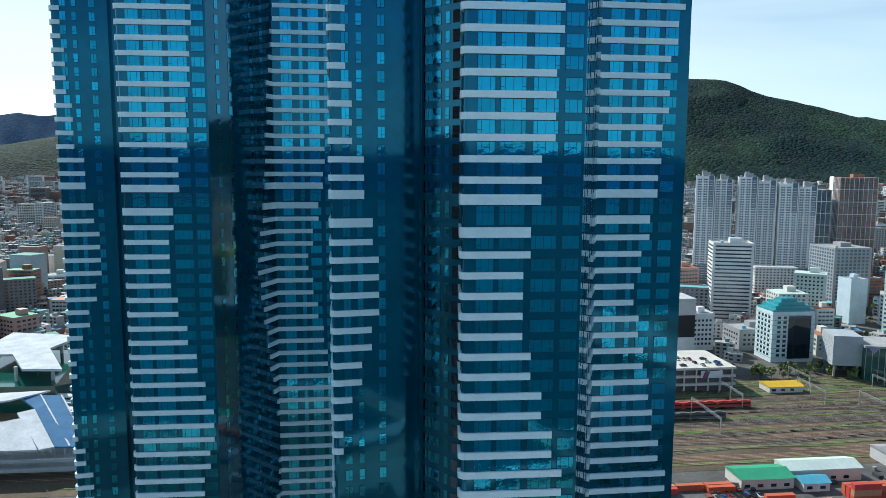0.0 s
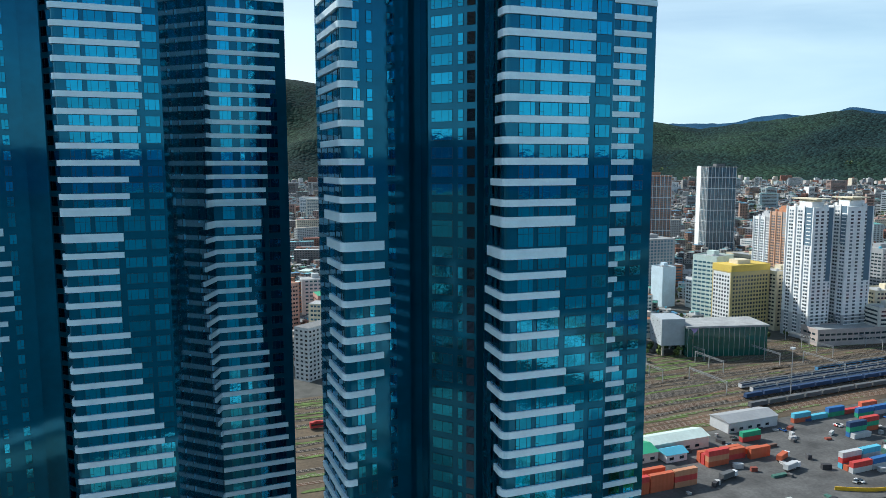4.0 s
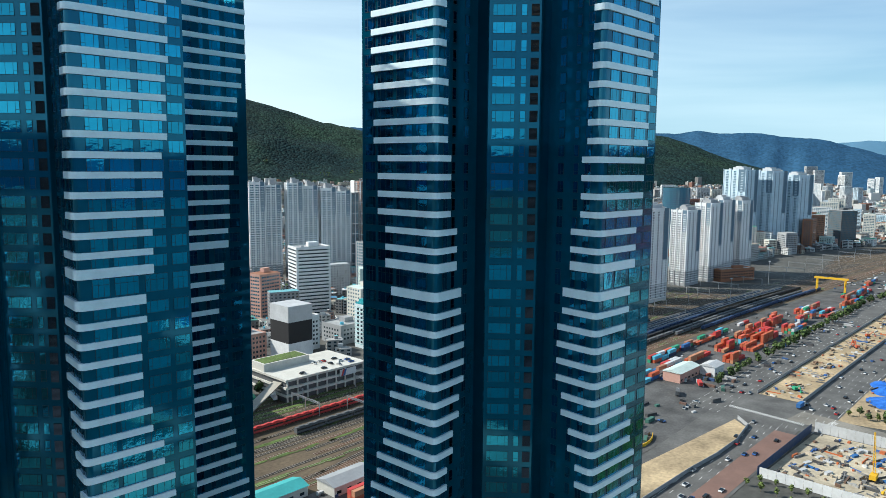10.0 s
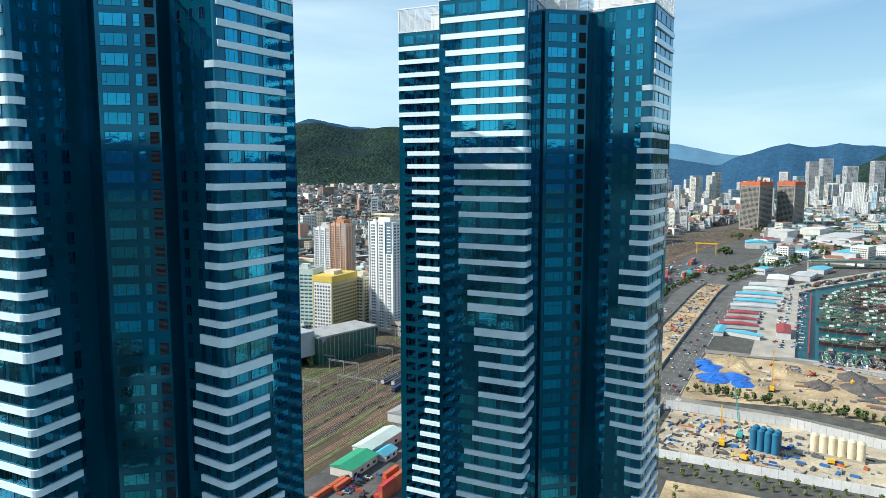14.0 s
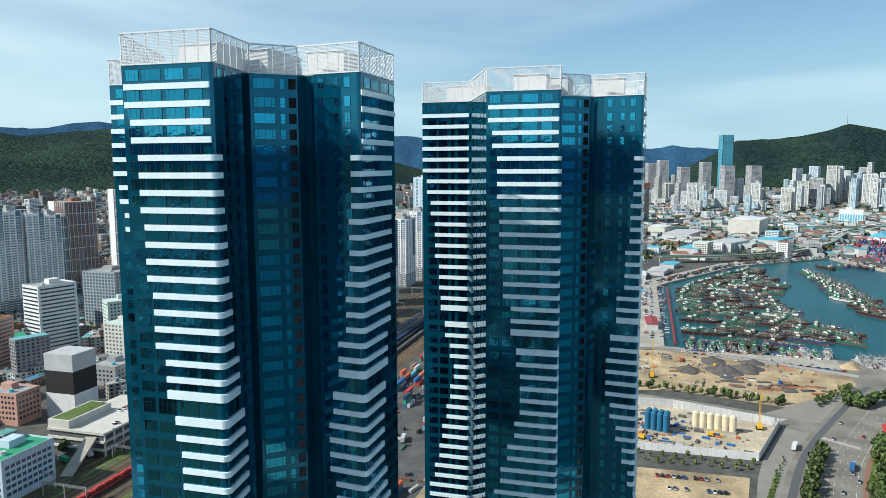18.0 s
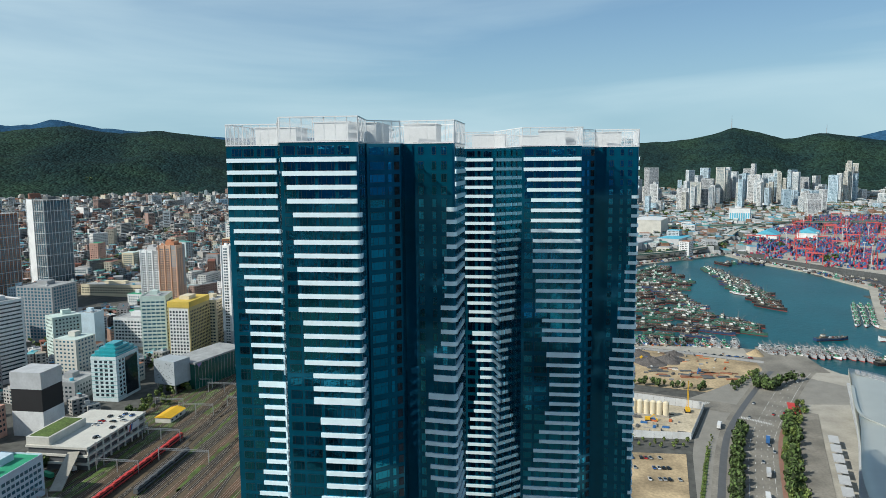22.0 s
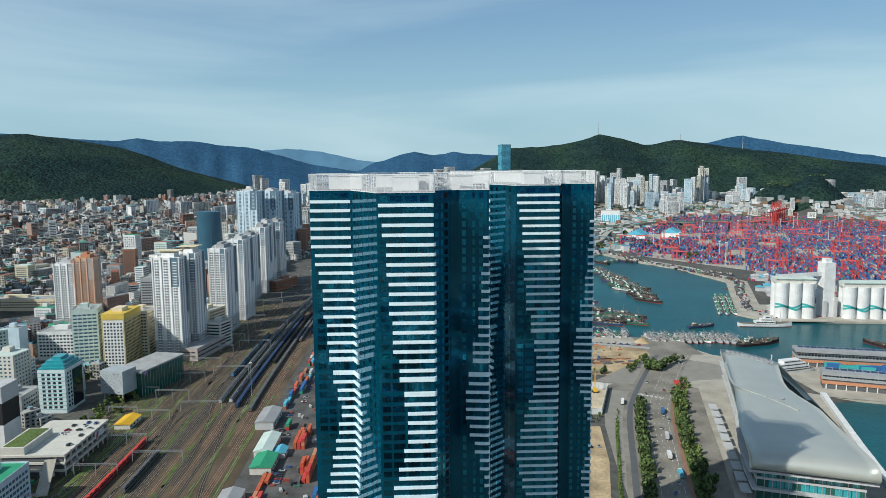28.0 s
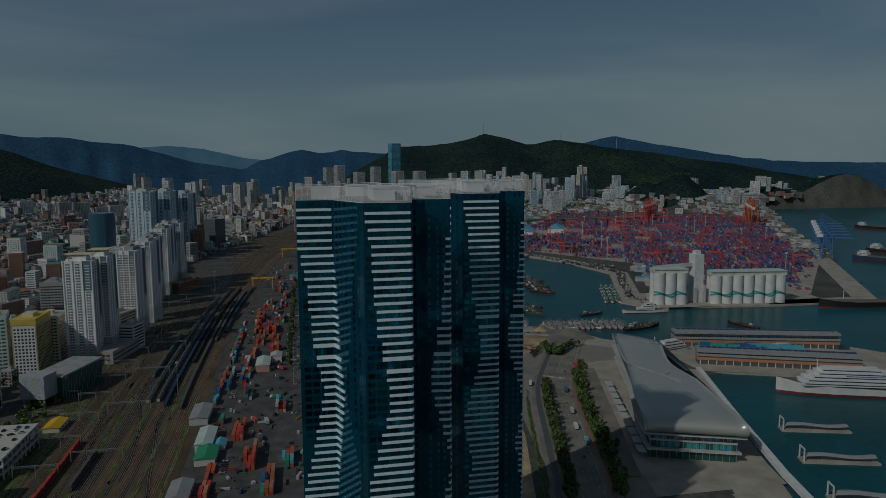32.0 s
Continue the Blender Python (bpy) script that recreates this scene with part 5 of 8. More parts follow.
# pale perforated cube on stilts with a long green glass wing
t = thing("station_annex", "pale perforated metal cube on stilts with green glass wing", "building", (322, 434, 0), -0.27)
g = Geo()
g.rbox(0, 6, 8, 18, 22, 28)
part("cube", g, [plain("perforated_metal", (0.36, 0.40, 0.43))], t, "pale perforated metal cube")
g = Geo()
for i in range(60):
    yy, zz = -4 + rnd.random() * 19, 9 + rnd.random() * 17
    g.box(-9.06, yy, zz, -9.0, yy + .7, zz + .5)
tagged(part("perforation", g, [W["darkgrey"]], t), kind="stuff")
for a in (-7, 7):
    for b in (-3, 15):
        g = Geo()
        g.rbox(a, b, 0, 1.2, 1.2, 8)
        part("stilt", g, [CONCRETE], t)
g = Geo()
g.rbox(40, 4, 0, 62, 28, 22)
part("glass_wing", g, [GREENGLASS], t, "green tinted glass wing")
g = Geo()
g.rbox(40, 4, 22, 64, 30, 23.4)
part("wing_roof", g, [ROOFGREY], t)
g = Geo()
for k in range(16):
    g.box(9 + k * 4, -10.2, 0, 9.3 + k * 4, -10.02, 22)
part("mullions", g, [STEEL], t)["kind"] = "stuff"
g = Geo()
g.face([(14, -10.3, 18), (18, -10.3, 22.6), (10.2, -10.3, 22.6)])
part("sign_panel", g, [plain("violet_paint", (0.35, 0.28, 0.55))], t)

# white, black and white banded block
t = thing("banded_block", "blank white block with a black middle band", "building", (226, 488, 0))
for z0, z1, c in ((0, 18, "white"), (18, 34, "black"), (34, 46, "lightgrey")):
    g = Geo()
    g.rbox(0, 0, z0, 22 if c != "black" else 21.6, 24 if c != "black" else 23.6, z1)
    part("wall", g, [W[c]], t)
building("low_block", "small grey block with dark windows", 300, 490 + 25, 30, 26, 16, W["grey"], 0.0, 3.6, 3.6, 2.0, 1.6)
building("low_block", "small white block beside the street", 258, 516, 18, 18, 28, W["white"], 0.0)
building("low_block", "beige block with open parking floors", 205, 520, 20, 30, 22, W["pink"], 0.0)
building("low_block", "pale turquoise office with a green roof", 118, 428, 34, 26, 24, W["paleblue"], 0.0, 3.6, 3.4, 2.6, 1.9, WINBLUE, W["green"])
building("low_block", "white low office beside the tracks", 292, 688, 30, 26, 30, W["offwhite"], 0.0, roof=W["green"])

# parking hall with ramps
t = thing("parking_hall", "long white parking hall with cars and lawn on top", "parking hall", (200, 431, 0))
for k in range(3):
    g = Geo()
    g.rbox(0, 0, 5 * k + 3.6, 66, 42, 5 * k + 5, bottom=True)
    part("deck", g, [W["offwhite"]], t)
    g = Geo()
    g.rbox(0, 0.4, 5 * k, 64, 39, 5 * k + 3.6)
    part("storey", g, [W["darkgrey"]], t)
for k in range(9):
    g = Geo()
    g.box(-32 + k * 7.8, -20.9, 0, -31.2 + k * 7.8, -20.0, 15)
    part("column", g, [W["offwhite"]], t)
g = Geo()
g.rbox(-14, 13, 15, 36, 16, 20)
part("upper_hall", g, [W["offwhite"]], t)
g = Geo()
g.rbox(-14, 13, 20, 33, 13, 20.2)
part("lawn", g, [GRASS], t, "rooftop lawn")
g = Geo()
g.box(10, -21.3, 8.5, 24, -21.0, 13)
part("banner", g, [W["white"]], t, "white banner with red and blue stripes")
for c, a, b in (("red", 11, 12.6), ("blue", 12.6, 14.4)):
    g = Geo()
    g.face([(a, -21.34, 8.6), (b, -21.34, 8.6), (b + 1.6, -21.34, 12.9), (a + 1.6, -21.34, 12.9)])
    part("banner_stripe", g, [W[c]], t)
g = Geo()
g.beam((-33, -12, 12), (-62, -20, 0.6), 7, 0.8)
part("ramp", g, [CONCRETE], t)

# apartment rows along the yard
for i, (x0, y0, hh, ns, ew) in enumerate(((463, 440, 108, 30, 20), (493, 428, 109, 23, 26), (584, 418, 104, 22, 40), (662, 416, 106, 22, 40), (800, 438, 97, 24, 34), (857, 432, 104, 24, 34), (908, 436, 106, 24, 34), (955, 428, 104, 24, 34), (735, 450, 92, 22, 30))):
    apartment(x0, y0, hh, -math.pi / 2 - 0.08, 1, ns, ew, None, W["grey"] if i % 3 else W["lightgrey"], None, canopy=i < 2)
for x0, y0, hh, ns, ew in ((1244, 538, 140, 46, 40), (1300, 505, 141, 40, 50), (1362, 478, 136, 40, 50)):
    apartment(x0, y0, hh, -math.pi / 2 - 0.2, 1, ns, ew, W["paleblue"], W["lightgrey"], WINBLUE, "huge pale blue apartment slab")
building("podium_block", "dark red brick podium by the yard", 880, 404, 60, 14, 16, W["brown"], -0.4)
building("office_block", "white office with dark ribbon windows", 1390, 480, 34, 30, 84, W["offwhite"], -0.6, 3.8, 3.0, 3.0, 1.7, single=False)
building("office_block", "brown office block beside the railway", 1440, 470, 34, 34, 60, W["brown"], -0.6, single=False)
building("office_block", "dark glass office block near the tracks", 1500, 430, 36, 36, 70, W["darkgrey"], -0.6, glass=WINBLUE, single=False)
t = thing("round_tower", "dark blue glass tower with a curved front", "building", (1050, 570, 0))
g = Geo()
g.cyl(0, 0, 0, 118, 22, n=28)
part("wall", g, [WINBLUE], t)
g = Geo()
for k in range(32):
    g.cyl(0, 0, 3 + k * 3.5, 3.5 + k * 3.5, 22.15, n=28)
tagged(part("floor_line", g, [W["navy"]], t), kind="stuff")
# ---- city fill ----
KEEP = []  # plots already taken: x0, y0, x1, y1
for o in list(scene.objects):
    if o.parent is None and "category" in o and o.type == "EMPTY" and o.get("category") in ("building", "apartment tower", "parking hall"):
        KEEP.append((o.location.x - 34, o.location.y - 30, o.location.x + 34, o.location.y + 30))
KEEP += [(590, 680, 665, 800), (1015, 535, 1085, 605), (-290, 280, -90, 540), (660, 690, 730, 800)]


def taken(x, y, pad=0):
    return any(a - pad < x < c + pad and b - pad < y < d + pad for a, b, c, d in KEEP)


def polar(r, az):
    return HUB[0] + r * math.sin(radians(az)), HUB[1] + r * math.cos(radians(az))


def south_edge(x):
    """Where the old town begins north of the railway."""
    return curve_at(((-900, 450), (900, 462), (1200, 440), (1700, 340), (2200, 220), (3000, 60), (4500, -150)), x)


WALLS = [W[k] for k in ("white", "offwhite", "white", "lightgrey", "cream", "pink", "grey", "palegreen", "white", "paleblue", "brown", "offwhite")]
LABELS = {"white": "white mid-rise block with dark windows", "offwhite": "off-white mid-rise block with dark windows", "lightgrey": "light grey mid-rise block with windows", "cream": "cream mid-rise block with dark windows", "pink": "pinkish mid-rise block with dark windows",
          "grey": "grey mid-rise block with dark windows", "palegreen": "pale green mid-rise block with windows", "paleblue": "pale blue mid-rise block with windows", "brown": "brown brick mid-rise block with windows"}
NAME_OF = {m.name: k for k, m in W.items()}


def city_fill():
    rn = random.Random(21)
    made = 0
    tries = 0
    while made < 210 and tries < 6000:
        tries += 1
        x = rn.uniform(-420, 1900)
        e = south_edge(x)
        y = e + 14 + abs(rn.gauss(0, 1)) * 190
        if taken(x, y) or y > 1300:
            continue
        h = rn.choice((12, 14, 16, 18, 20, 22, 26, 30, 38, 46)) * (1.25 if x > 900 else 1)
        lx, ly = rn.uniform(14, 28), rn.uniform(13, 24)
        wall = rn.choice(WALLS)
        building("city_block", LABELS[NAME_OF[wall.name]], x, y, lx, ly, h, wall, rn.choice((0, -0.1, 0.15, -0.6, 0.5)), 3.4, rn.choice((2.8, 3.2, 4.0)), rn.choice((1.5, 2.0, 2.6)), 1.5,
                 rn.choice((WINDARK, WINBLUE)), rn.choice((ROOFGREY, ROOFGREY, W["green"], W["palegreen"], W["brown"])), single=False, hat=h > 15 and math.hypot(x, y) < 1000, whole=math.hypot(x, y) >= 1000)
        KEEP.append((x - lx * .7, y - ly * .7, x + lx * .7, y + ly * .7))
        made += 1
    # apartment estates further off
    for r, az, n, h in ((1450, 16, 6, 38), (1700, 30, 7, 34), (1350, -16, 5, 40), (1900, 42, 5, 30), (1750, 4, 6, 38), (2000, -26, 7, 40), (2100, 62, 4, 30), (2250, 71, 8, 60), (3250, 104, 10, 135), (3280, 111.4, 8, 140), (3250, 107.6, 9, 112), (3200, 102.2, 7, 120), (2900, 118.6, 12, 26), (3050, 121.5, 14, 45), (2850, 114, 9, 24), (1900, 77, 6, 70), (2500, 77, 10, 70), (2400, 82, 8, 80), (2900, 84, 10, 90), (3200, 79, 10, 80),
                        (2600, 88, 9, 80), (3000, 89, 12, 90), (3150, 87, 10, 100), (3300, 92, 12, 90), (2500, 92.5, 8, 70), (3250, 94, 10, 90), (3000, 96, 10, 70), (3250, 99, 12, 90), (3150, 103, 10, 100), (3200, 106, 10, 110), (3100, 101, 10, 90), (3250, 110, 10, 60), (3350, 116, 12, 60), (3300, 121, 10, 50), (3450, 126, 12, 55), (3200, 114, 8, 50), (2750, 98, 9, 80), (2850, 101.5, 9, 95), (2950, 105.5, 9, 100), (2800, 108.5, 8, 70), (2700, 94.5, 8, 90), (2950, 91, 9, 95), (2650, 86, 8, 70), (3550, 130, 10, 60)):
        x0, y0 = polar(r, az)
        a = rn.uniform(-0.9, 0.3)
        for i in range(n):
            x, y = x0 + (i - n / 2) * 46 * math.cos(a) + rn.uniform(-25, 25), y0 + (i - n / 2) * 46 * math.sin(a) + rn.uniform(-50, 50)
            if inside((x, y), HARBOUR) or land(x, y) > 85:
                continue
            hh = h * (rn.choice((.22, .3, .4, .55, .8, 1.15)) if 80 < az < 101 else rn.uniform(.75, 1.2))
            wall = rn.choice((W["white"], W["white"], W["offwhite"], W["paleblue"], W["lightgrey"], W["white"]))
            building("apartment_block", "far white apartment block on the slope" if wall.name.startswith("white") else "far pale apartment block on the slope", x, y, rn.uniform(26, 48), 15, hh, wall, a + rn.choice((0, 0, 1.57)), 3.0, 4.2, 3.0, 1.6, rn.choice((WINDARK, WINBLUE)), single=False, hat=False, parapet=3.0, whole=r > 1300)
    g = Geo()
    n = 0

    def lights(cx, cy, lx, ly, yaw, z0, z1, pitch, single):
        """Window openings on the two sides of a house that look south and west."""
        c, q = math.cos(yaw), math.sin(yaw)
        for half, wide, nx, ny in ((ly / 2, lx, 0, -1), (lx / 2, ly, -1, 0)):
            k = max(1, int(wide / pitch)) if single else 1
            w = (wide / k) * (0.5 if single else 0.8)
            z = z0 + 0.9
            while z + 1.4 < z1:
                for i in range(k):
                    u = -wide / 2 + wide * (i + .5) / k
                    pts = []
                    for du, dz in ((-w / 2, 0), (w / 2, 0), (w / 2, 1.35), (-w / 2, 1.35)):
                        a, b = ((u + du, -half - .05) if ny else (-half - .05, -u - du))
                        pts.append((cx + a * c - b * q, cy + a * q + b * c, z + dz))
                    g.face(pts, 2)
                z += 2.9

    while n < 30000:
        az, r = rn.uniform(-40, 97), math.sqrt(rn.uniform(430 ** 2, 3300 ** 2))
        x, y = polar(r, az)
        if y < south_edge(x) + 8 or taken(x, y):
            continue
        z = land(x, y)
        if z > 96 - 14 * rn.random():
            continue
        s = 0.86 + r / 8000
        h = rn.choice((4, 6, 7, 9, 9, 12, 12, 15)) * (1.0 if r < 1800 else 1.15)
        lx, ly = rn.uniform(8, 15) * s, rn.uniform(7, 12) * s
        if rn.random() < .03:
            lx, ly, h = rn.uniform(26, 46), rn.uniform(11, 14), rn.choice((15, 18, 21, 27, 36))
        yaw = rn.uniform(-.4, .4) + (0.6 if noise.noise(Vector((x / 160, y / 160, 0))) > 0 else -0.3)
        g.rbox(x, y, z - 8, lx, ly, z + h, yaw, 0, 1)
        if rn.random() < .45:
            g.rbox(x + rn.uniform(-2, 2), y + rn.uniform(-1.5, 1.5), z + h, rn.uniform(2.5, 4.5), rn.uniform(2.5, 4), z + h + 2.5, yaw, 0, 1)
        if r < 1700 and rn.random() < .35:
            g.rbox(x + rn.uniform(-3, 3), y + rn.uniform(-2, 2), z + h, 1.5, 1.5, z + h + 1.6, yaw, 3)
        if r < 2300:
            lights(x, y, lx, ly, yaw, z, z + h, 3.4, r < 1500)
        n += 1
    # western quarter, mostly out of view, added for the tower glass to reflect
    while n < 32600:
        x, y = rn.uniform(-1500, -330), rn.uniform(-40, 900)
        if 285 < y < 560 and x > -420 or 290 < y < 440:
            continue
        h, lx, ly, yaw = rn.choice((9, 12, 16, 24, 34, 48)), rn.uniform(12, 30), rn.uniform(10, 22), rn.choice((0, .2, -.3))
        g.rbox(x, y, -1, lx, ly, h, yaw, 0, 1)
        n += 1
    structure("house_field", g, [HOUSEWALL, HOUSEROOF, WINDARK, W["skyblue"]], "dense hillside town of small houses with mixed roofs", "houses", kind="stuff")
    g = Geo()
    n = 0
    while n < 9000:
        az, r = rn.uniform(88, 134), math.sqrt(rn.uniform(1500 ** 2, 4000 ** 2))
        x, y = polar(r, az)
        if inside((x, y), HARBOUR) or (inside((x, y), PORT)) or y > south_edge(x) - 60:
            continue
        z = land(x, y)
        if z > 60:
            continue
        s = 0.75 + r / 6000
        g.rbox(x, y, z - 6, rn.uniform(12, 36) * s, rn.uniform(9, 18) * s, z + rn.choice((3, 4, 5, 6, 7, 9, 14)), rn.uniform(-.5, .1), 0, 1)
        n += 1
    structure("warehouse_field", g, [material("mixed_shed_walls", (.4, .4, .4), .85, grain=.1, grain_size=2.0, palette=[(.42, .43, .43), (.22, .24, .24), (.55, .55, .54), (.24, .15, .10), (.30, .33, .34), (.12, .14, .13)]), EASTROOF], "far flat quarter of sheds and houses", "houses", kind="stuff")
    # patches of trees in the town and on the lower slopes
    g = Geo()
    for i in range(700):
        az, r = rn.uniform(-40, 82), rn.uniform(600, 2700)
        if i > 240:
            az, r = rn.choice(((97, 2700), (100, 2550), (106, 2750), (109, 3200), (94, 2500), (88, 2300), (74, 2350), (83, 2250), (40, 2300), (-12, 1900), (20, 2150), (60, 2350), (103, 3000), (112, 2900), (118, 3100)))
            az, r = az + rn.gauss(0, 1.3), r + rn.gauss(0, 60)
        x, y = polar(r, az)
        if y < south_edge(x) and az < 90:
            continue
        if inside((x, y), HARBOUR):
            continue
        z, s = land(x, y), rn.uniform(5, 9) * (1.6 if i > 240 else 1)
        for k in range(26):
            p = Vector((x + rn.gauss(0, s), y + rn.gauss(0, s), z + rn.uniform(2, 13)))
            u = Vector((rn.gauss(0, 1), rn.gauss(0, 1), rn.gauss(0, .6))).normalized() * rn.uniform(1.5, 3.5)
            v = u.cross(Vector((rn.gauss(0, 1), rn.gauss(0, 1), rn.gauss(0, 1)))).normalized() * u.length
            g.face([p - u, p - v * .7, p + u, p + v])
    structure("town_trees", g, [LEAF], "patches of green trees between the houses", "trees", kind="stuff")


PORT = [(660, -330), (1010, -440), (1240, -300), (1500, -330), (2300, -760), (2300, -1200), (1900, -1350), (1300, -1000), (960, -830), (640, -560)]
city_fill()

# ---- container yard beside the railway ----
RIBS = 12


def container_mesh(paint, length_m=12.19):
    g = Geo()
    xs = [length_m * i / RIBS for i in range(RIBS + 1)]
    pts = [(x, -1.22 + (0.0 if i % 2 else 0.06)) for i, x in enumerate(xs)] + [(x, 1.22 - (0.0 if i % 2 else 0.06)) for i, x in reversed(list(enumerate(xs)))]
    g.prism(pts, 0.0, 2.59, bottom=True)
    return g.mesh("shipping_container", [paint])


CPAINT = [(c, container_mesh(W[c])) for c in ("orange", "red", "orange", "terracotta", "blue", "green", "navy", "lightgrey", "skyblue", "orange", "red")]
CLABEL = {"orange": "orange-red steel shipping container", "red": "dark red steel shipping container", "terracotta": "rust-red steel shipping container", "blue": "blue steel shipping container", "green": "green steel shipping container", "navy": "dark navy steel shipping container",
          "lightgrey": "pale grey steel shipping container", "skyblue": "light blue steel shipping container"}


def container(x, y, z, yaw, pick):
    c, me = CPAINT[pick]
    ob = new("shipping_container", me)
    ob.matrix_basis = Matrix.Translation((x, y, z)) @ Matrix.Rotation(yaw, 4, "Z")
    tagged(ob, CLABEL[c], "container", "yard containers")


def stacks(rn, x0, y0, nx, ny, high, bias, yaw=0.0, fill=.85):
    c, s = math.cos(yaw), math.sin(yaw)
    for i in range(nx):
        for j in range(ny):
            for k in range(high):
                if rn.random() > fill - 0.22 * k:
                    break
                dx, dy = i * 12.9, j * 2.9
                container(x0 + dx * c - dy * s, y0 + dx * s + dy * c, 0.16 + k * 2.6, yaw + rn.uniform(-.01, .01), rn.choice(bias))


rn = random.Random(31)
RED, MIX = (0, 1, 2, 3, 9, 10, 0, 9), (0, 1, 2, 4, 5, 6, 7, 8, 9, 10)
for a in ((262, 232, 2, 3, 3, MIX), (300, 262, 2, 3, 3, MIX), (205, 262, 3, 3, 3, RED), (150, 250, 3, 3, 3, RED), (150, 224, 2, 3, 2, MIX), (330, 284, 5, 1, 2, MIX), (420, 288, 10, 1, 2, MIX), (440, 268, 3, 2, 2, RED), (385, 252, 2, 2, 2, MIX), (462, 244, 2, 4, 3, RED), (510, 246, 2, 4, 3, RED), (490, 262, 2, 3, 3, RED), (545, 250, 3, 4, 3, RED),
          (548, 268, 4, 3, 3, RED), (110, 276, 4, 2, 2, RED)):
    stacks(rn, *a)


def more_containers():
    """The far stacks of the yard, joined."""
    rq = random.Random(66)
    g = Geo()
    for x0, y0, nx, ny, hi in ((610, 268, 4, 4, 3), (650, 252, 4, 3, 3), (700, 262, 4, 4, 3), (705, 242, 3, 3, 2), (770, 240, 4, 3, 3), (600, 242, 3, 4, 3), (840, 262, 3, 2, 2), (820, 244, 4, 4, 3), (860, 250, 5, 3, 3), (930, 225, 5, 4, 3), (960, 262, 5, 2, 2), (1010, 214, 5, 4, 3), (350, 268, 3, 3, 2), (395, 272, 3, 2, 2), (500, 262, 3, 2, 3), (575, 262, 2, 3, 2), (1080, 246, 4, 3, 3), (300, 247, 2, 1, 2), (230, 280, 3, 1, 2), (290, 291, 26, 1, 2), (110, 236, 3, 3, 2)):
        for i in range(nx):
            for j in range(ny):
                for k in range(rq.choice(range(hi + 1))):
                    g.rbox(x0 + i * 12.9 + 6, y0 + j * 2.9, .16 + k * 2.6, 12.2, 2.44, 2.74 + k * 2.6)
    m = material("yard_container_paint", (.5, .1, .05), .6, grain=.1, grain_size=2.0, palette=[(.48, .105, .045), (.4, .05, .045), (.38, .18, .11), (.42, .10, .05), (.03, .13, .34), (.5, .05, .045), (.1, .42, .56), (.55, .56, .57), (.03, .3, .16), (.6, .12, .06)])
    structure("container_rest", g, [m], "further stacks of mostly red containers", "containers", kind="stuff")


more_containers()


def shed(name, label, x, y, lx, ly, h, wall, roof, yaw=0.0, rise=2.0):
    """A hall with a pitched sheet roof along its length."""
    t = thing(name, label, "shed", (x, y, 0.1), yaw)
    g = Geo()
    g.rbox(0, 0, 0, lx, ly, h)
    part("wall", g, [wall], t)
    g = Geo()
    a, b, e = lx / 2 + .5, ly / 2 + .6, h - 0.1
    g.face([(-a, -b, e), (a, -b, e), (a, 0, e + rise), (-a, 0, e + rise)])
    g.face([(-a, 0, e + rise), (a, 0, e + rise), (a, b, e), (-a, b, e)])
    g.face([(-a, -b, e), (-a, 0, e + rise), (-a, b, e)])
    g.face([(a, b, e), (a, 0, e + rise), (a, -b, e)])
    part("roof", g, [roof], t)
    g = Geo()
    for k in range(int(lx / 6)):
        g.box(-lx / 2 + 1.5 + k * 6, -ly / 2 - .05, 1.2, -lx / 2 + 4 + k * 6, -ly / 2 + .02, 2.6)
    part("shed_window", g, [WINDARK], t)["kind"] = "stuff"
    return t


for a in (("tent_hall", "low tent hall with a bright yellow roof", 262, 408, 22, 12, 4, W["offwhite"], W["craneyellow"]), ("yard_shed", "long shed with a pale turquoise roof", 206, 287, 34, 12, 6, W["offwhite"], W["palegreen"]), ("yard_shed", "shed with a bright green roof", 176, 283, 24, 14, 5, W["offwhite"], W["green"]), ("yard_shed", "small shed with a light blue roof", 196, 276, 12, 8, 4, W["white"], W["skyblue"]),
          ("yard_shed", "grey sheet-roofed shed by the tracks", 262, 298, 34, 14, 6, W["lightgrey"], W["grey"]), ("yard_shed", "white flat shed at the yard", 120, 292, 26, 13, 5, W["offwhite"], W["grey"]), ("yard_shed", "shed with a light blue roof", 88, 302, 24, 12, 5, W["offwhite"], W["teal"]),
          ("yard_shed", "pink-walled hall with a teal roof", 400, 256, 32, 13, 7, W["pink"], W["palegreen"]), ("petrol_station", "petrol station canopy with a turquoise roof", 960, 232, 26, 16, 5.5, W["lightgrey"], W["teal"]), ("yard_office", "small white yard office", 425, 244, 16, 11, 7, W["white"], W["lightgrey"])):
    shed(*a)
t = thing("hoarding_wall", "curved yellow wall at the yard's corner", "wall", (250, 212, 0))
g = Geo()
for i in range(16):
    a0, a1 = i / 16, (i + 1) / 16
    g.beam((-10 + 40 * a0, 10 - 9 * math.sin(a0 * 2.6), 0.9), (-10 + 40 * a1, 10 - 9 * math.sin(a1 * 2.6), 0.9), 0.3, 1.8)
part("panel", g, [W["craneyellow"]], t)


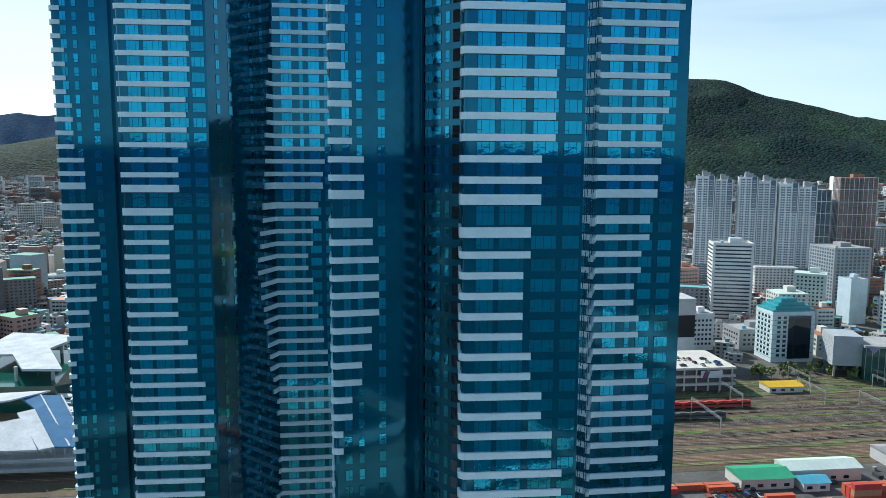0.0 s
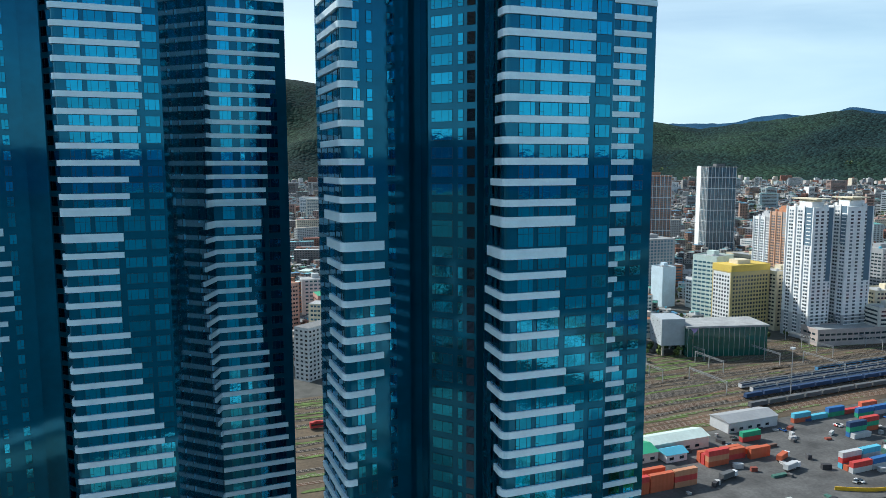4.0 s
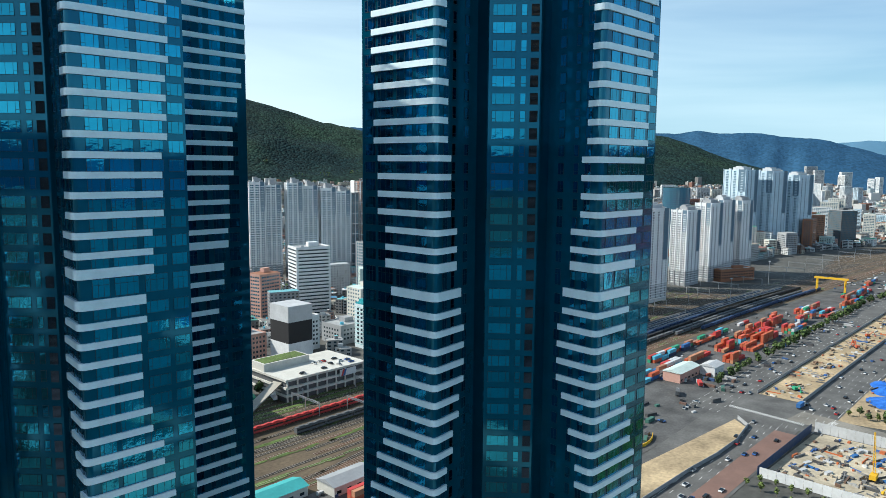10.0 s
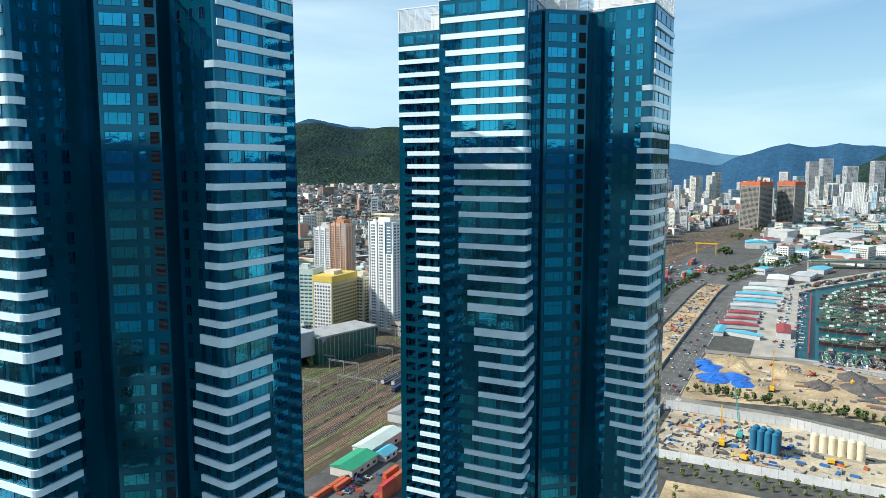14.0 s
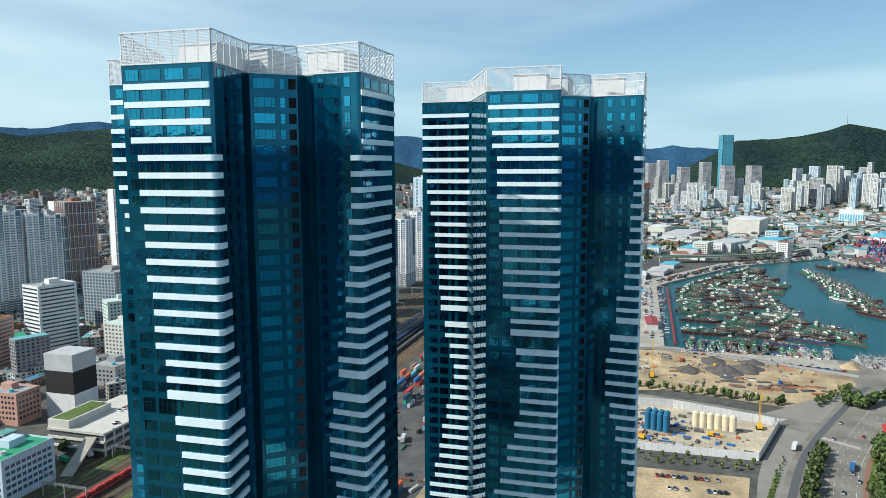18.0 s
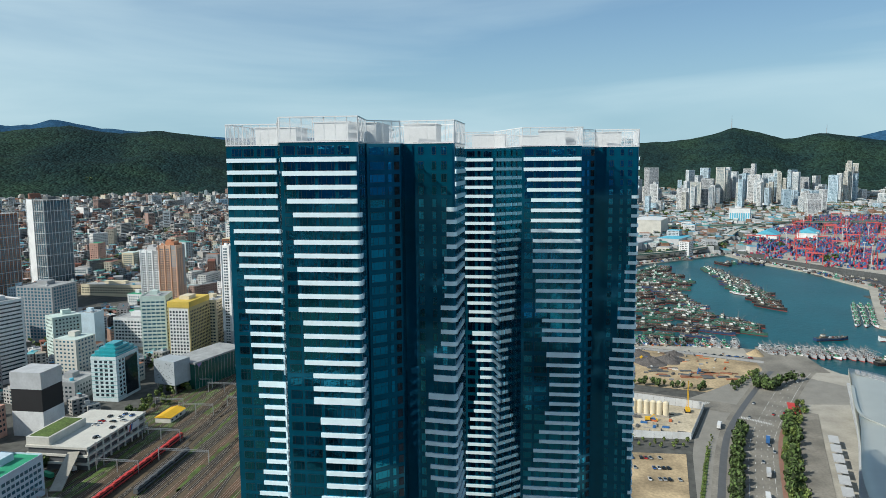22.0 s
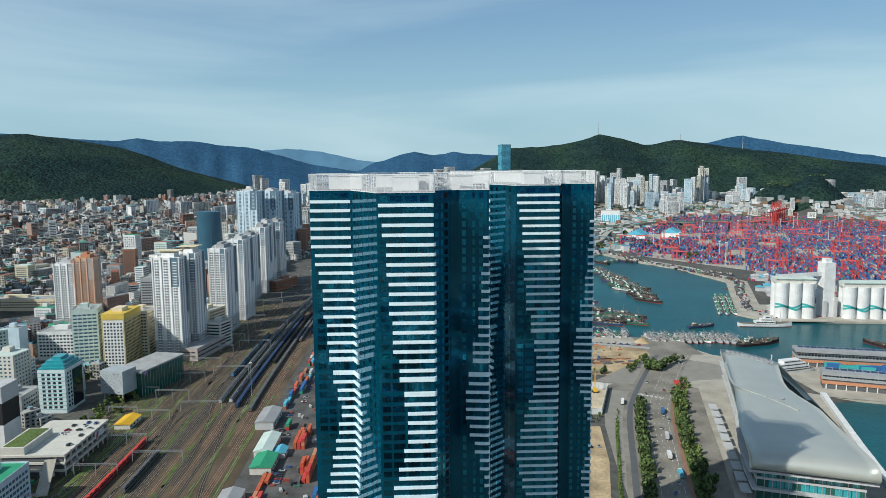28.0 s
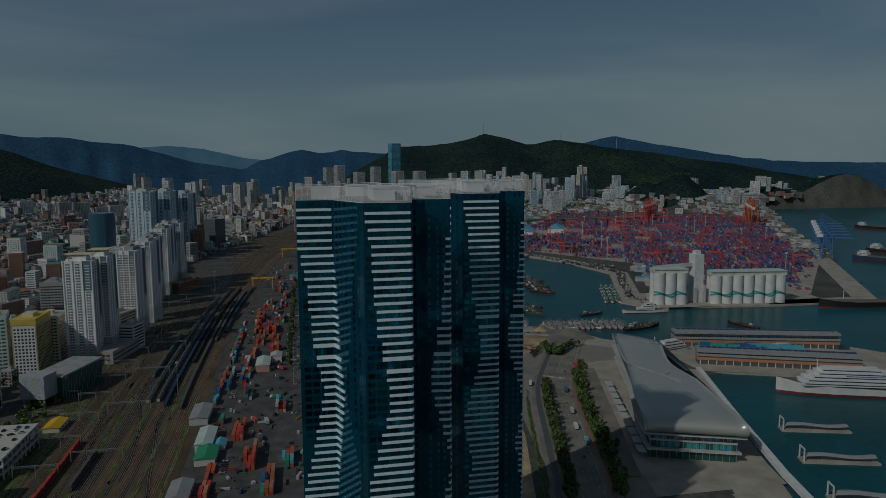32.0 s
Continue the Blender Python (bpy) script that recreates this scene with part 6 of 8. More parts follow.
def gantry_crane(x, y, span, h, paint, label, yaw=0.0, long=30):
    t = thing("gantry_crane", label, "crane", (x, y, 0.1), yaw, group="gantry cranes")
    for sx in (-1, 1):
        for sy in (-1, 1):
            g = Geo()
            g.beam((sx * 4, sy * span / 2, 0), (sx * 2.5, sy * span / 2, h), 1.1)
            part("leg", g, [paint], t)
    for sx in (-2.5, 2.5):
        g = Geo()
        g.beam((sx, -span / 2 - 3, h + .8), (sx, span / 2 + 3, h + .8), 1.3, 1.8)
        part("girder", g, [paint], t)
    g = Geo()
    g.rbox(0, span * 0.2, h - 2, 4, 3, h + 2.6, bottom=True)
    part("trolley", g, [W["darkgrey"]], t)


gantry_crane(871, 282, 31, 17, W["craneyellow"], "yellow rail-mounted gantry crane", 0.05)
gantry_crane(1258, 245, 33, 18, W["craneyellow"], "yellow rail-mounted gantry crane", 0.1)
shed("blue_roofed_hall", "large hall with a sky-blue sheet roof", 1405, 166, 44, 50, 12, W["lightgrey"], W["skyblue"], 0.1, 5)

# ---- cars and trucks ----
def car_parts():
    b = Geo()
    prof = [(-2.2, .35), (2.2, .35), (2.25, .8), (1.3, .95), (-2.1, 1.0), (-2.25, .7)]
    for sy in (1,):
        k = len(b.v)
        n = len(prof)
        b.v.extend((p[0], -.88, p[1]) for p in prof)
        b.v.extend((p[0], .88, p[1]) for p in prof)
        b.f.append(tuple(range(k, k + n)))
        b.f.append(tuple(range(k + 2 * n - 1, k + n - 1, -1)))
        for i in range(n):
            j = (i + 1) % n
            b.f.append((k + i, k + n + i, k + n + j, k + j))
        b.m.extend([0] * (n + 2))
    c = Geo()
    k = c.box(-1.6, -.8, .95, 1.0, .8, 1.45)
    for i, (x, y) in ((4, (-1.2, -.65)), (5, (.45, -.65)), (6, (.45, .65)), (7, (-1.2, .65))):
        c.v[k + i] = (x, y, 1.45)
    w = Geo()
    w.v.extend((.33 * math.cos(a), yy, .33 * math.sin(a)) for yy in (-.1, .1) for a in (i * math.pi / 5 for i in range(10)))
    w.f.append(tuple(range(10)))
    w.f.append(tuple(range(19, 9, -1)))
    w.f.extend((i, 10 + i, 10 + (i + 1) % 10, (i + 1) % 10) for i in range(10))
    w.m.extend([0] * 12)
    return b, c, w


_b, _c, _w = car_parts()
CARPAINT = {k: material("car_" + k, c, 0.25, 0.1, 0.6) for k, c in {"white": (.75, .75, .75), "black": (.02, .02, .022), "silver": (.4, .41, .42), "red": (.45, .03, .03), "blue": (.04, .12, .35)}.items()}
CARBODY = {k: _b.mesh("body", [m]) for k, m in CARPAINT.items()}
CABIN, WHEEL = _c.mesh("cabin", [WINDARK]), _w.mesh("wheel", [PAINTS["black"]])
cars_rnd = random.Random(8)


FAR_CARS = {}


def far_car(x, y, yaw, z):
    k = cars_rnd.choice(("white", "white", "white", "black", "silver", "silver", "red", "blue"))
    gather(FAR_CARS, (CARBODY[k], CABIN), Matrix.Translation((x, y, z)) @ Matrix.Rotation(yaw, 4, "Z"))


def car(x, y, yaw, z=0.2):
    if x > 520:
        return far_car(x, y, yaw, z)
    k = cars_rnd.choice(("white", "white", "black", "black", "silver", "silver", "red", "blue"))
    t = thing("car", k + " passenger car on the asphalt", "car", (x, y, z), yaw, "cars")
    part("body", CARBODY[k], None, t)
    part("cabin", CABIN, None, t)
    for sx in (-1.35, 1.35):
        for sy in (-.82, .82):
            part("wheel", WHEEL, None, t, at=Matrix.Translation((sx, sy, .33)))


def truck(x, y, yaw, paint, long=9.0, z=0.2, label="white box truck on the asphalt"):
    t = thing("truck", label, "truck", (x, y, z), yaw, "trucks")
    g = Geo()
    g.box(long / 2 - 2.2, -1.2, .7, long / 2, 1.2, 2.9)
    part("cab", g, [CARPAINT["white"]], t)
    g = Geo()
    g.box(-long / 2, -1.25, 1.0, long / 2 - 2.4, 1.25, 3.5)
    part("box", g, [paint], t)
    g = Geo()
    g.box(-long / 2, -.9, .5, long / 2 - .2, .9, 1.0)
    part("chassis", g, [PAINTS["black"]], t)
    for sx in (-long / 2 + 1.4, long / 2 - 1.3):
        for sy in (-1.05, 1.05):
            part("wheel", WHEEL, None, t, at=Matrix.Translation((sx, sy, .33)))


def yaw_at(line, x):
    return math.atan2(at_line(line, x + 5) - at_line(line, x - 5), 10)


for o in (-36, -31.6, -27.2, -22.6, -17.6, 17.6, 22.6, 27.2, 31.6):
    x = 385 + cars_rnd.random() * 30
    while x < 700:
        car(x, at_line(ROAD_N, x, o), yaw_at(ROAD_N, x) + (math.pi if o > 0 else 0))
        x += cars_rnd.uniform(22, 100)
for o in (-21, -18, -14, -10, -6, -2):
    x = 150 + cars_rnd.random() * 40
    while x < 345:
        car(x, at_line(ROAD_W, x, o), yaw_at(ROAD_W, x) + (math.pi if o > 0 else 0))
        x += cars_rnd.uniform(30, 90)
for o in (-17, -13.4, -9.8, 5.6, 8.8):
    x = 120 + cars_rnd.random() * 50
    while x < 420:
        car(x, at_line(ROAD_S, x, o), yaw_at(ROAD_S, x))
        x += cars_rnd.uniform(70, 170)
for x0, y0, y1 in ((231, 58, 92), (216, 52, 86), (200, 48, 70)):
    y = y0
    while y < y1:
        if cars_rnd.random() < .8:
            car(x0 - (y - y0) * .06, y, .1, .14)
        y += 2.9
for i in range(20):
    car(511 - i * 1.5, 60 - i * 6.5 + cars_rnd.uniform(-1, 1), 1.3, .2)
for i in range(20):
    if cars_rnd.random() < .85:
        car(228 + cars_rnd.random() * 160, 218 + cars_rnd.choice((0, 6, 60, 66)), cars_rnd.choice((0, 1.57, .3)), .16)
for i in range(14):
    car(150 + (i % 7) * 3.2, 262 + (i // 7) * 7 + 8, 1.57, .16)
for i in range(12):
    car(182 + cars_rnd.random() * 44, 421 + cars_rnd.choice((-6, 0, 8)), cars_rnd.choice((0, 1.57)), 15.05)
for x, y, a, c, lab in ((292, 8, -.3, "white", "white bus at the roadside"), (268, -18, -.3, "blue", "blue truck on the road"), (390, 172, 0, "blue", "blue truck at the crossing"), (154, 428, 1.2, "green", "green bus on the ramp"), (165, 421, 1.2, "white", "white bus on the ramp"), (245, 255, .4, "orange", "orange container truck in the yard"),
                         (300, 240, 1.2, "green", "green container truck in the yard"), (340, 262, .5, "darkgrey", "dark flatbed truck in the yard"), (360, 240, .4, "darkgrey", "dark flatbed truck in the yard"), (390, 238, .6, "red", "red container truck in the yard"), (240, 245, .2, "lightgrey", "grey box truck in the yard"), (205, 248, .2, "darkgrey", "dark flatbed truck in the yard"),
                         (180, 7, -.2, "white", "white bus on the road"), (214, -3, -.25, "lightgrey", "grey box truck on the road"), (150, 10, -.2, "skyblue", "light blue truck on the road")):
    truck(x, y, a, PAINTS[c], 10.5, .2 if y < 420 else 1.0, lab)

for i in range(170):
    x = cars_rnd.uniform(560, 930)
    far_car(x, cars_rnd.choice((76, 81, 92, 98)) + cars_rnd.uniform(-1, 1), cars_rnd.choice((0, 1.57)), .15)
for i in range(60):
    far_car(cars_rnd.choice((648, 680, 714, 755, 845)) + cars_rnd.uniform(-6, 6), cars_rnd.uniform(112, 148), cars_rnd.choice((0, 1.57)), .15)
for i in range(90):
    far_car(cars_rnd.uniform(610, 660), -270 - cars_rnd.random() * 110, cars_rnd.choice((0, 1.2)), .25)
for i in range(80):
    far_car(cars_rnd.uniform(860, 1120), cars_rnd.uniform(206, 290), cars_rnd.choice((0, 1.57)), .2)
for n, g in FAR_CARS.items():
    structure("far_cars", g, [bpy.data.materials[n]], "far parked and moving cars", "cars", kind="stuff")
# ---- construction sites ----
def hoarding(pts, h, paint, label):
    t = thing("hoarding", label, "hoarding", (*pts[0], 0.1))
    for a, b in zip(pts, pts[1:]):
        n = max(1, int(length(a, b) / 4))
        for i in range(n):
            p, q = Vector(a).lerp(Vector(b), i / n) - Vector(pts[0]), Vector(a).lerp(Vector(b), (i + .97) / n) - Vector(pts[0])
            g = Geo()
            g.beam((*p, h / 2), (*q, h / 2), 0.12, h)
            part("panel", g, [paint], t)


hoarding([(329, 11), (351, 78), (351, 153)], 6, W["lightgrey"], "pale grey site hoarding of tall panels")
hoarding([(266, 154), (266, 32), (329, 11)], 5, W["white"], "white site hoarding of flat panels")
hoarding([(266, 155), (349, 154)], 5, W["navy"], "dark blue site hoarding of flat panels")
hoarding([(514, 66), (490, -14), (466, -71)], 2.2, W["grey"], "low grey wall along the sandy field")


def silo_row(x, y, n, r, h, paint, label, step, yaw=0.0):
    t = thing("cement_silos", label, "silo", (x, y, 0.1), yaw)
    for i in range(n):
        g = Geo()
        g.cyl(i * step, 0, 1.5, h, r, n=18)
        g.cyl(i * step, 0, h, h + 1.0, r, r * .35, 18)
        part("silo", g, [paint], t, smooth=False)
    g = Geo()
    g.box(-r, -r, 0, (n - 1) * step + r, r, 1.5)
    part("plinth", g, [CONCRETE], t)


SILOBLUE = plain("silo_blue_paint", (0.015, 0.14, 0.26))
silo_row(296, 84, 4, 1.9, 13, SILOBLUE, "row of blue steel cement silos", 4.0, 1.3)
silo_row(302, 83, 4, 1.9, 13, SILOBLUE, "row of blue steel cement silos", 4.0, 1.3)
silo_row(309, 42, 6, 2.2, 11, W["cream"], "row of cream cement silos", 4.6, 1.42)


def crane(x, y, h, paint, label, lean=(0.0, 0.0)):
    t = thing("crawler_crane", label, "crane", (x, y, 0.1), group="site cranes")
    g = Geo()
    for sy in (-1.6, 1.6):
        g.box(-3, sy - .5, 0, 3, sy + .5, 1.1)
    part("tracks", g, [PAINTS["black"]], t)
    g = Geo()
    g.box(-2.6, -1.5, 1.1, 2.4, 1.5, 3.4)
    part("cab", g, [paint], t)
    g = Geo()
    tip = Vector((lean[0], lean[1], h))
    for sx in (-.6, .6):
        for sy in (-.6, .6):
            g.beam((sx + 1, sy, 2.5), (tip.x + sx * .4, tip.y + sy * .4, h), .16)
    for i in range(int(h / 2)):
        f, f2 = i / int(h / 2), (i + 1) / int(h / 2)
        a, b = Vector((1.6, -.6, 2.5)).lerp(tip, f), Vector((.4, .6, 2.5)).lerp(tip, f2)
        g.beam(a, b, .1)
        g.beam(Vector((.4, -.6, 2.5)).lerp(tip, f), Vector((1.6, .6, 2.5)).lerp(tip, f2), .1)
    part("boom", g, [paint], t)


crane(318, 104, 30, W["teal"], "turquoise crawler crane with a lattice boom", (3, 4))
crane(300, 112, 24, W["craneyellow"], "yellow drilling rig with a lattice mast", (1, 1))
crane(322, 24, 24, W["craneyellow"], "yellow drilling rig with a lattice mast")
crane(424, 92, 32, W["craneyellow"], "yellow drilling rig with a lattice mast")
for x, y, c in ((284, 99, "craneyellow"), (585, 186, "orange"), (600, 192, "orange"), (425, 186, "green"), (640, 190, "orange"), (468, 40, "craneyellow"), (480, 66, "orange"), (300, 56, "craneyellow"), (430, -6, "blue")):
    t = thing("excavator", "tracked excavator with a bent arm on bare earth", "excavator", (x, y, .25), x, group="excavators")
    g = Geo()
    for sy in (-1.2, 1.2):
        g.box(-2, sy - .35, 0, 2, sy + .35, .8)
    part("tracks", g, [PAINTS["black"]], t)
    g = Geo()
    g.box(-2, -1.3, .8, 1.4, 1.3, 2.6)
    part("cab", g, [W[c]], t)
    g = Geo()
    g.beam((1.2, 0, 1.8), (4.2, 0, 4.8), .5)
    g.beam((4.2, 0, 4.8), (6.4, 0, 1.2), .4)
    g.box(5.9, -.6, .3, 7.0, .6, 1.3)
    part("arm", g, [W[c]], t)


def heap(x, y, r, h, mat, label, seed):
    g = Geo()
    n, m = 24, 6
    for j in range(m + 1):
        f = j / m
        for i in range(n):
            a = i * 2 * math.pi / n
            w = 1 + .3 * noise.noise(Vector((math.cos(a) * 1.3 + seed, math.sin(a) * 1.3, f)))
            g.v.append((x + r * f * w * math.cos(a) * 1.3, y + r * f * w * math.sin(a), 0.1 + h * (1 - f) ** 1.1 * (1 + .25 * noise.noise(Vector((i * .7, j * .9, seed))))))
    for j in range(m):
        for i in range(n):
            k, q = j * n + i, j * n + (i + 1) % n
            g.f.append((k, k + n, q + n, q))
            g.m.append(0)
    ob = new("spoil_mound", g.mesh("spoil_mound", [mat]))
    tagged(ob, label, "heap", "heaps")


DARKEARTH = material("dark_gravel", (0.10, 0.09, 0.085), .95, grain=.3, grain_size=1.0, stain=.3, stain_size=6.0)
TARP = material("blue_tarpaulin", (0.02, 0.13, 0.50), .45, grain=.2, grain_size=1.2, stain=.3, stain_size=4.0, bump=.4)
for i, (x, y, r, h, m, lab) in enumerate(((453, 62, 10, 5, DARKEARTH, "black gravel heap on sandy ground"), (458, 33, 14, 6, DARKEARTH, "dark gravel heap on sandy ground"), (468, 14, 13, 6, DARKEARTH, "dark gravel heap on sandy ground"), (488, 40, 11, 5, DARKEARTH, "grey gravel heap on sandy ground"), (476, 84, 12, 5, SAND, "tan earth heap on sandy ground"),
                                          (440, 132, 13, 2.6, TARP, "earth heap under a blue tarpaulin"), (448, 118, 11, 2.6, TARP, "earth heap under a blue tarpaulin"), (468, 140, 10, 3, TARP, "earth heap under a blue tarpaulin"), (482, 146, 8, 2.4, TARP, "earth heap under a blue tarpaulin"), (432, 112, 8, 2, TARP, "earth heap under a blue tarpaulin"), (494, 128, 15, 6, SAND, "tan earth heap on sandy ground"), (478, 118, 10, 4, SAND, "tan earth heap on sandy ground"), (490, 6, 9, 4, DARKEARTH, "dark gravel heap on sandy ground"), (497, -72, 8, 6, SAND, "tan earth heap at the quay"))):
    heap(x, y, r, h, m, lab, i * 3.1)
rn = random.Random(4)
for i in range(40):
    x, y = rn.uniform(274, 340), rn.choice((rn.uniform(88, 148), rn.uniform(40, 80)))
    t = thing("material_stack", rn.choice(("stack of grey building material on sand", "stack of dark steel bars on sand", "blue-covered stack on the sand")), "stack", (x, y, .12), rn.choice((1.3, -.3)), group="site stacks")
    g = Geo()
    g.prism([(-2.4, -1), (2.2, -1.1), (2.4, 1), (-2.3, .9)], 0, rn.uniform(.6, 1.6))
    part("pallet_load", g, [W[("lightgrey", "darkgrey", "blue")[("g" in t["label"][9:13]) + 0 if "blue" not in t["label"] else 2]]], t)
for i in range(26):
    t = thing("pipe_stack", "stack of rusty steel beams on sandy ground", "stack", (rn.uniform(408, 440), rn.uniform(-40, 34), .12), rn.uniform(-1.9, -1.3), group="beam stacks")
    g = Geo()
    g.prism([(-5, -1.6), (5, -1.5), (5.1, 1.3), (-4.9, 1.2)], 0, .9)
    part("beam_layer", g, [W["brown" if i % 2 else "darkgrey"]], t)


def site_clutter():
    """Planks, pipes, crates and spoil strewn over the works."""
    rs = random.Random(17)
    g = Geo()
    for x0, x1, y0, y1, n in ((270, 346, 84, 150, 230), (272, 330, 34, 84, 60), (400, 900, 178, 200, 320), (400, 505, -50, 148, 170), (520, 536, -40, 66, 120)):
        for i in range(n):
            x, y = rs.uniform(x0, x1), rs.uniform(y0, y1)
            l = rs.choice((1, 1.5, 2.5, 4, 6, 9))
            g.rbox(x, y, .1, l, rs.uniform(.5, 2.2) if l < 5 else rs.uniform(.3, .9), .12 + rs.uniform(.2, 1.5), rs.choice((0, 1.57, 1.3, -.3)) + rs.uniform(-.2, .2))
    m = material("site_clutter_paint", (.3, .3, .3), .8, grain=.2, grain_size=1.0, palette=[(.08, .08, .08), (.30, .30, .29), (.15, .09, .06), (.5, .5, .48), (.05, .05, .055), (.03, .1, .3), (.24, .15, .09), (.12, .12, .12), (.42, .36, .28), (.2, .2, .2), (.45, .12, .04)])
    structure("site_clutter", g, [m], "strewn planks, pipes and crates on the works", "clutter", kind="stuff")


site_clutter()


def yard_clutter():
    """Crates, drums, trailers and small vehicles strewn over the yard and the far quay."""
    rs = random.Random(29)
    g = Geo()
    for i in range(240):
        x, y = rs.uniform(70, 700), rs.uniform(214, 296)
        g.rbox(x, y, .15, rs.choice((2, 3, 4.5, 8)), rs.uniform(1.4, 2.4), .15 + rs.uniform(.6, 2.6), rs.choice((0, 1.57, .4, -.3)))
    quay = [(930, 84), (1150, -44), (1300, -236), (1180, -268), (905, -356), (660, -262)]
    for a, b in zip(quay, quay[1:]):
        n = int(length(a, b) / 1.6)
        for i in range(n):
            f, e = rs.random(), rs.uniform(-9, 9)
            x, y = a[0] + (b[0] - a[0]) * f + e, a[1] + (b[1] - a[1]) * f - abs(e)
            if not inside((x, y), HARBOUR):
                g.rbox(x, y, .15, rs.choice((2, 4.5, 6, 12)), rs.uniform(1.6, 3), .15 + rs.uniform(1, 4), rs.uniform(-.6, .6))
    m = material("yard_clutter_paint", (.3, .3, .3), .8, grain=.2, grain_size=1.0, palette=[(.07, .07, .075), (.3, .3, .3), (.14, .08, .06), (.4, .4, .4), (.04, .04, .045), (.03, .08, .2), (.24, .06, .04), (.1, .1, .1), (.05, .14, .11), (.45, .45, .45), (.06, .06, .06)])
    structure("yard_clutter", g, [m], "strewn crates, trailers and vehicles in the yard", "clutter", kind="stuff")


yard_clutter()

# ---- market sheds between the road and the basin ----
DULLRED = plain("dull_red_sheet", (0.30, 0.055, 0.06))
for x, y, lx, ly, h, c, yaw, lab in ((600, 147, 30, 9, 4, "skyblue", 0, "low shed with a sky-blue roof"), (592, 125, 8, 34, 4, "skyblue", -.35, "long low shed with a sky-blue roof"), (632, 133, 11, 38, 4, "red", .1, "long low shed with a dull red roof"), (662, 134, 10, 32, 4, "red", .1, "long low shed with a dull red roof"), (694, 134, 11, 32, 4, "red", .1, "long low shed with a dull red roof"),
                                     (738, 127, 16, 48, 4.5, "lightgrey", .1, "long low shed with a grey roof"), (770, 128, 14, 46, 4.5, "skyblue", .05, "long low shed with a sky-blue roof"), (796, 126, 10, 50, 4.5, "lightgrey", .05, "long low shed with a grey roof"), (821, 126, 13, 54, 4.5, "skyblue", 0, "long low shed with a sky-blue roof"), (860, 128, 20, 40, 5, "palegreen", 0, "low shed with a pale green roof"), (900, 122, 24, 44, 5, "lightgrey", 0, "broad low shed with a grey roof"),
                                     (960, 112, 50, 26, 7, "white", 0, "white flat-roofed cold store"), (620, 92, 40, 12, 6, "red", .05, "shed with a dull red roof"), (1010, 80, 50, 26, 7, "lightgrey", -.2, "low grey market hall"),
                                     (1090, 60, 40, 24, 7, "skyblue", -.3, "low hall with a blue roof"), (1560, 130, 60, 40, 24, "offwhite", -.3, "tall off-white cold store"), (1310, 10, 70, 40, 12, "skyblue", -.4, "broad hall with a blue roof"), (1380, -60, 90, 50, 18, "lightgrey", -.5, "broad hall with a grey roof"), (1620, 70, 60, 40, 26, "white", -.3, "tall white cold store"), (1480, -160, 90, 50, 16, "skyblue", -.5, "broad hall with a blue roof"), (1560, 20, 120, 60, 18, "lightgrey", -.3, "broad hall with a grey roof"), (1720, -140, 120, 70, 40, "white", -.3, "huge white cold store")):
    shed("market_hall", lab, x, y, lx, ly, h, W["lightgrey"] if c != "white" else W["offwhite"], W[c] if c != "red" else DULLRED, yaw, 1.6)
rn = random.Random(9)
for i in range(60):
    x, y = rn.uniform(1000, 2200), rn.uniform(-260, 160)
    if inside((x, y), HARBOUR) or y > south_edge(x) - 130 or (x < 1250 and y < 0):
        continue
    building("low_block", rn.choice(("low white block in the market quarter", "low white block in the market quarter", "low grey block in the market quarter")), x, y, rn.uniform(20, 50), rn.uniform(16, 30), rn.choice((10, 14, 18, 24, 30)), rn.choice((W["white"], W["offwhite"], W["lightgrey"])), rn.uniform(-.5, .1), roof=rn.choice((W["skyblue"], ROOFGREY, W["palegreen"], DULLRED, W["brown"])), single=False, hat=False)

# the rust-red fender along the basin's quay
for i in range(11):
    t = thing("quay_fender", "rust-red steel fender wall along the basin quay", "fender", (545 + i * 30, 70, 0), group="quay fenders")
    g = Geo()
    g.box(0, -.5, -2, 29.6, .5, 2.2)
    part("plate", g, [W["hullred"]], t)
    g = Geo()
    for k in range(6):
        g.box(1 + k * 5, -.8, -2, 1.5 + k * 5, -.5, 2.4)
    part("rib", g, [W["brown"]], t)


def stored_boats():
    """Small boats, nets and crates laid up on the market ground."""
    rs = random.Random(71)
    g = Geo()
    for i in range(1100):
        x, y = rs.uniform(1130, 1520), rs.uniform(50, 150)
        if abs(y - (148 - (x - 1130) * .17)) > 44:
            continue
        a, l = rs.uniform(-.8, .8), rs.uniform(3, 9)
        g.rbox(x, y, .2, l, rs.uniform(1.5, 3), .2 + rs.uniform(.8, 2.6), a)
        if rs.random() < .4:
            g.rbox(x, y, 1.2, l * .3, 1.4, rs.uniform(3, 4.4), a)
    m = material("laid_up_boats_paint", (.5, .5, .5), .7, grain=.15, grain_size=1.0, palette=[(.62, .63, .63), (.1, .4, .4), (.5, .52, .5), (.05, .26, .2), (.3, .32, .3), (.66, .66, .64), (.14, .42, .5), (.2, .14, .1)])
    structure("laid_up_boats", g, [m], "packed small boats, nets and crates laid up ashore", "small boats", kind="stuff")


stored_boats()

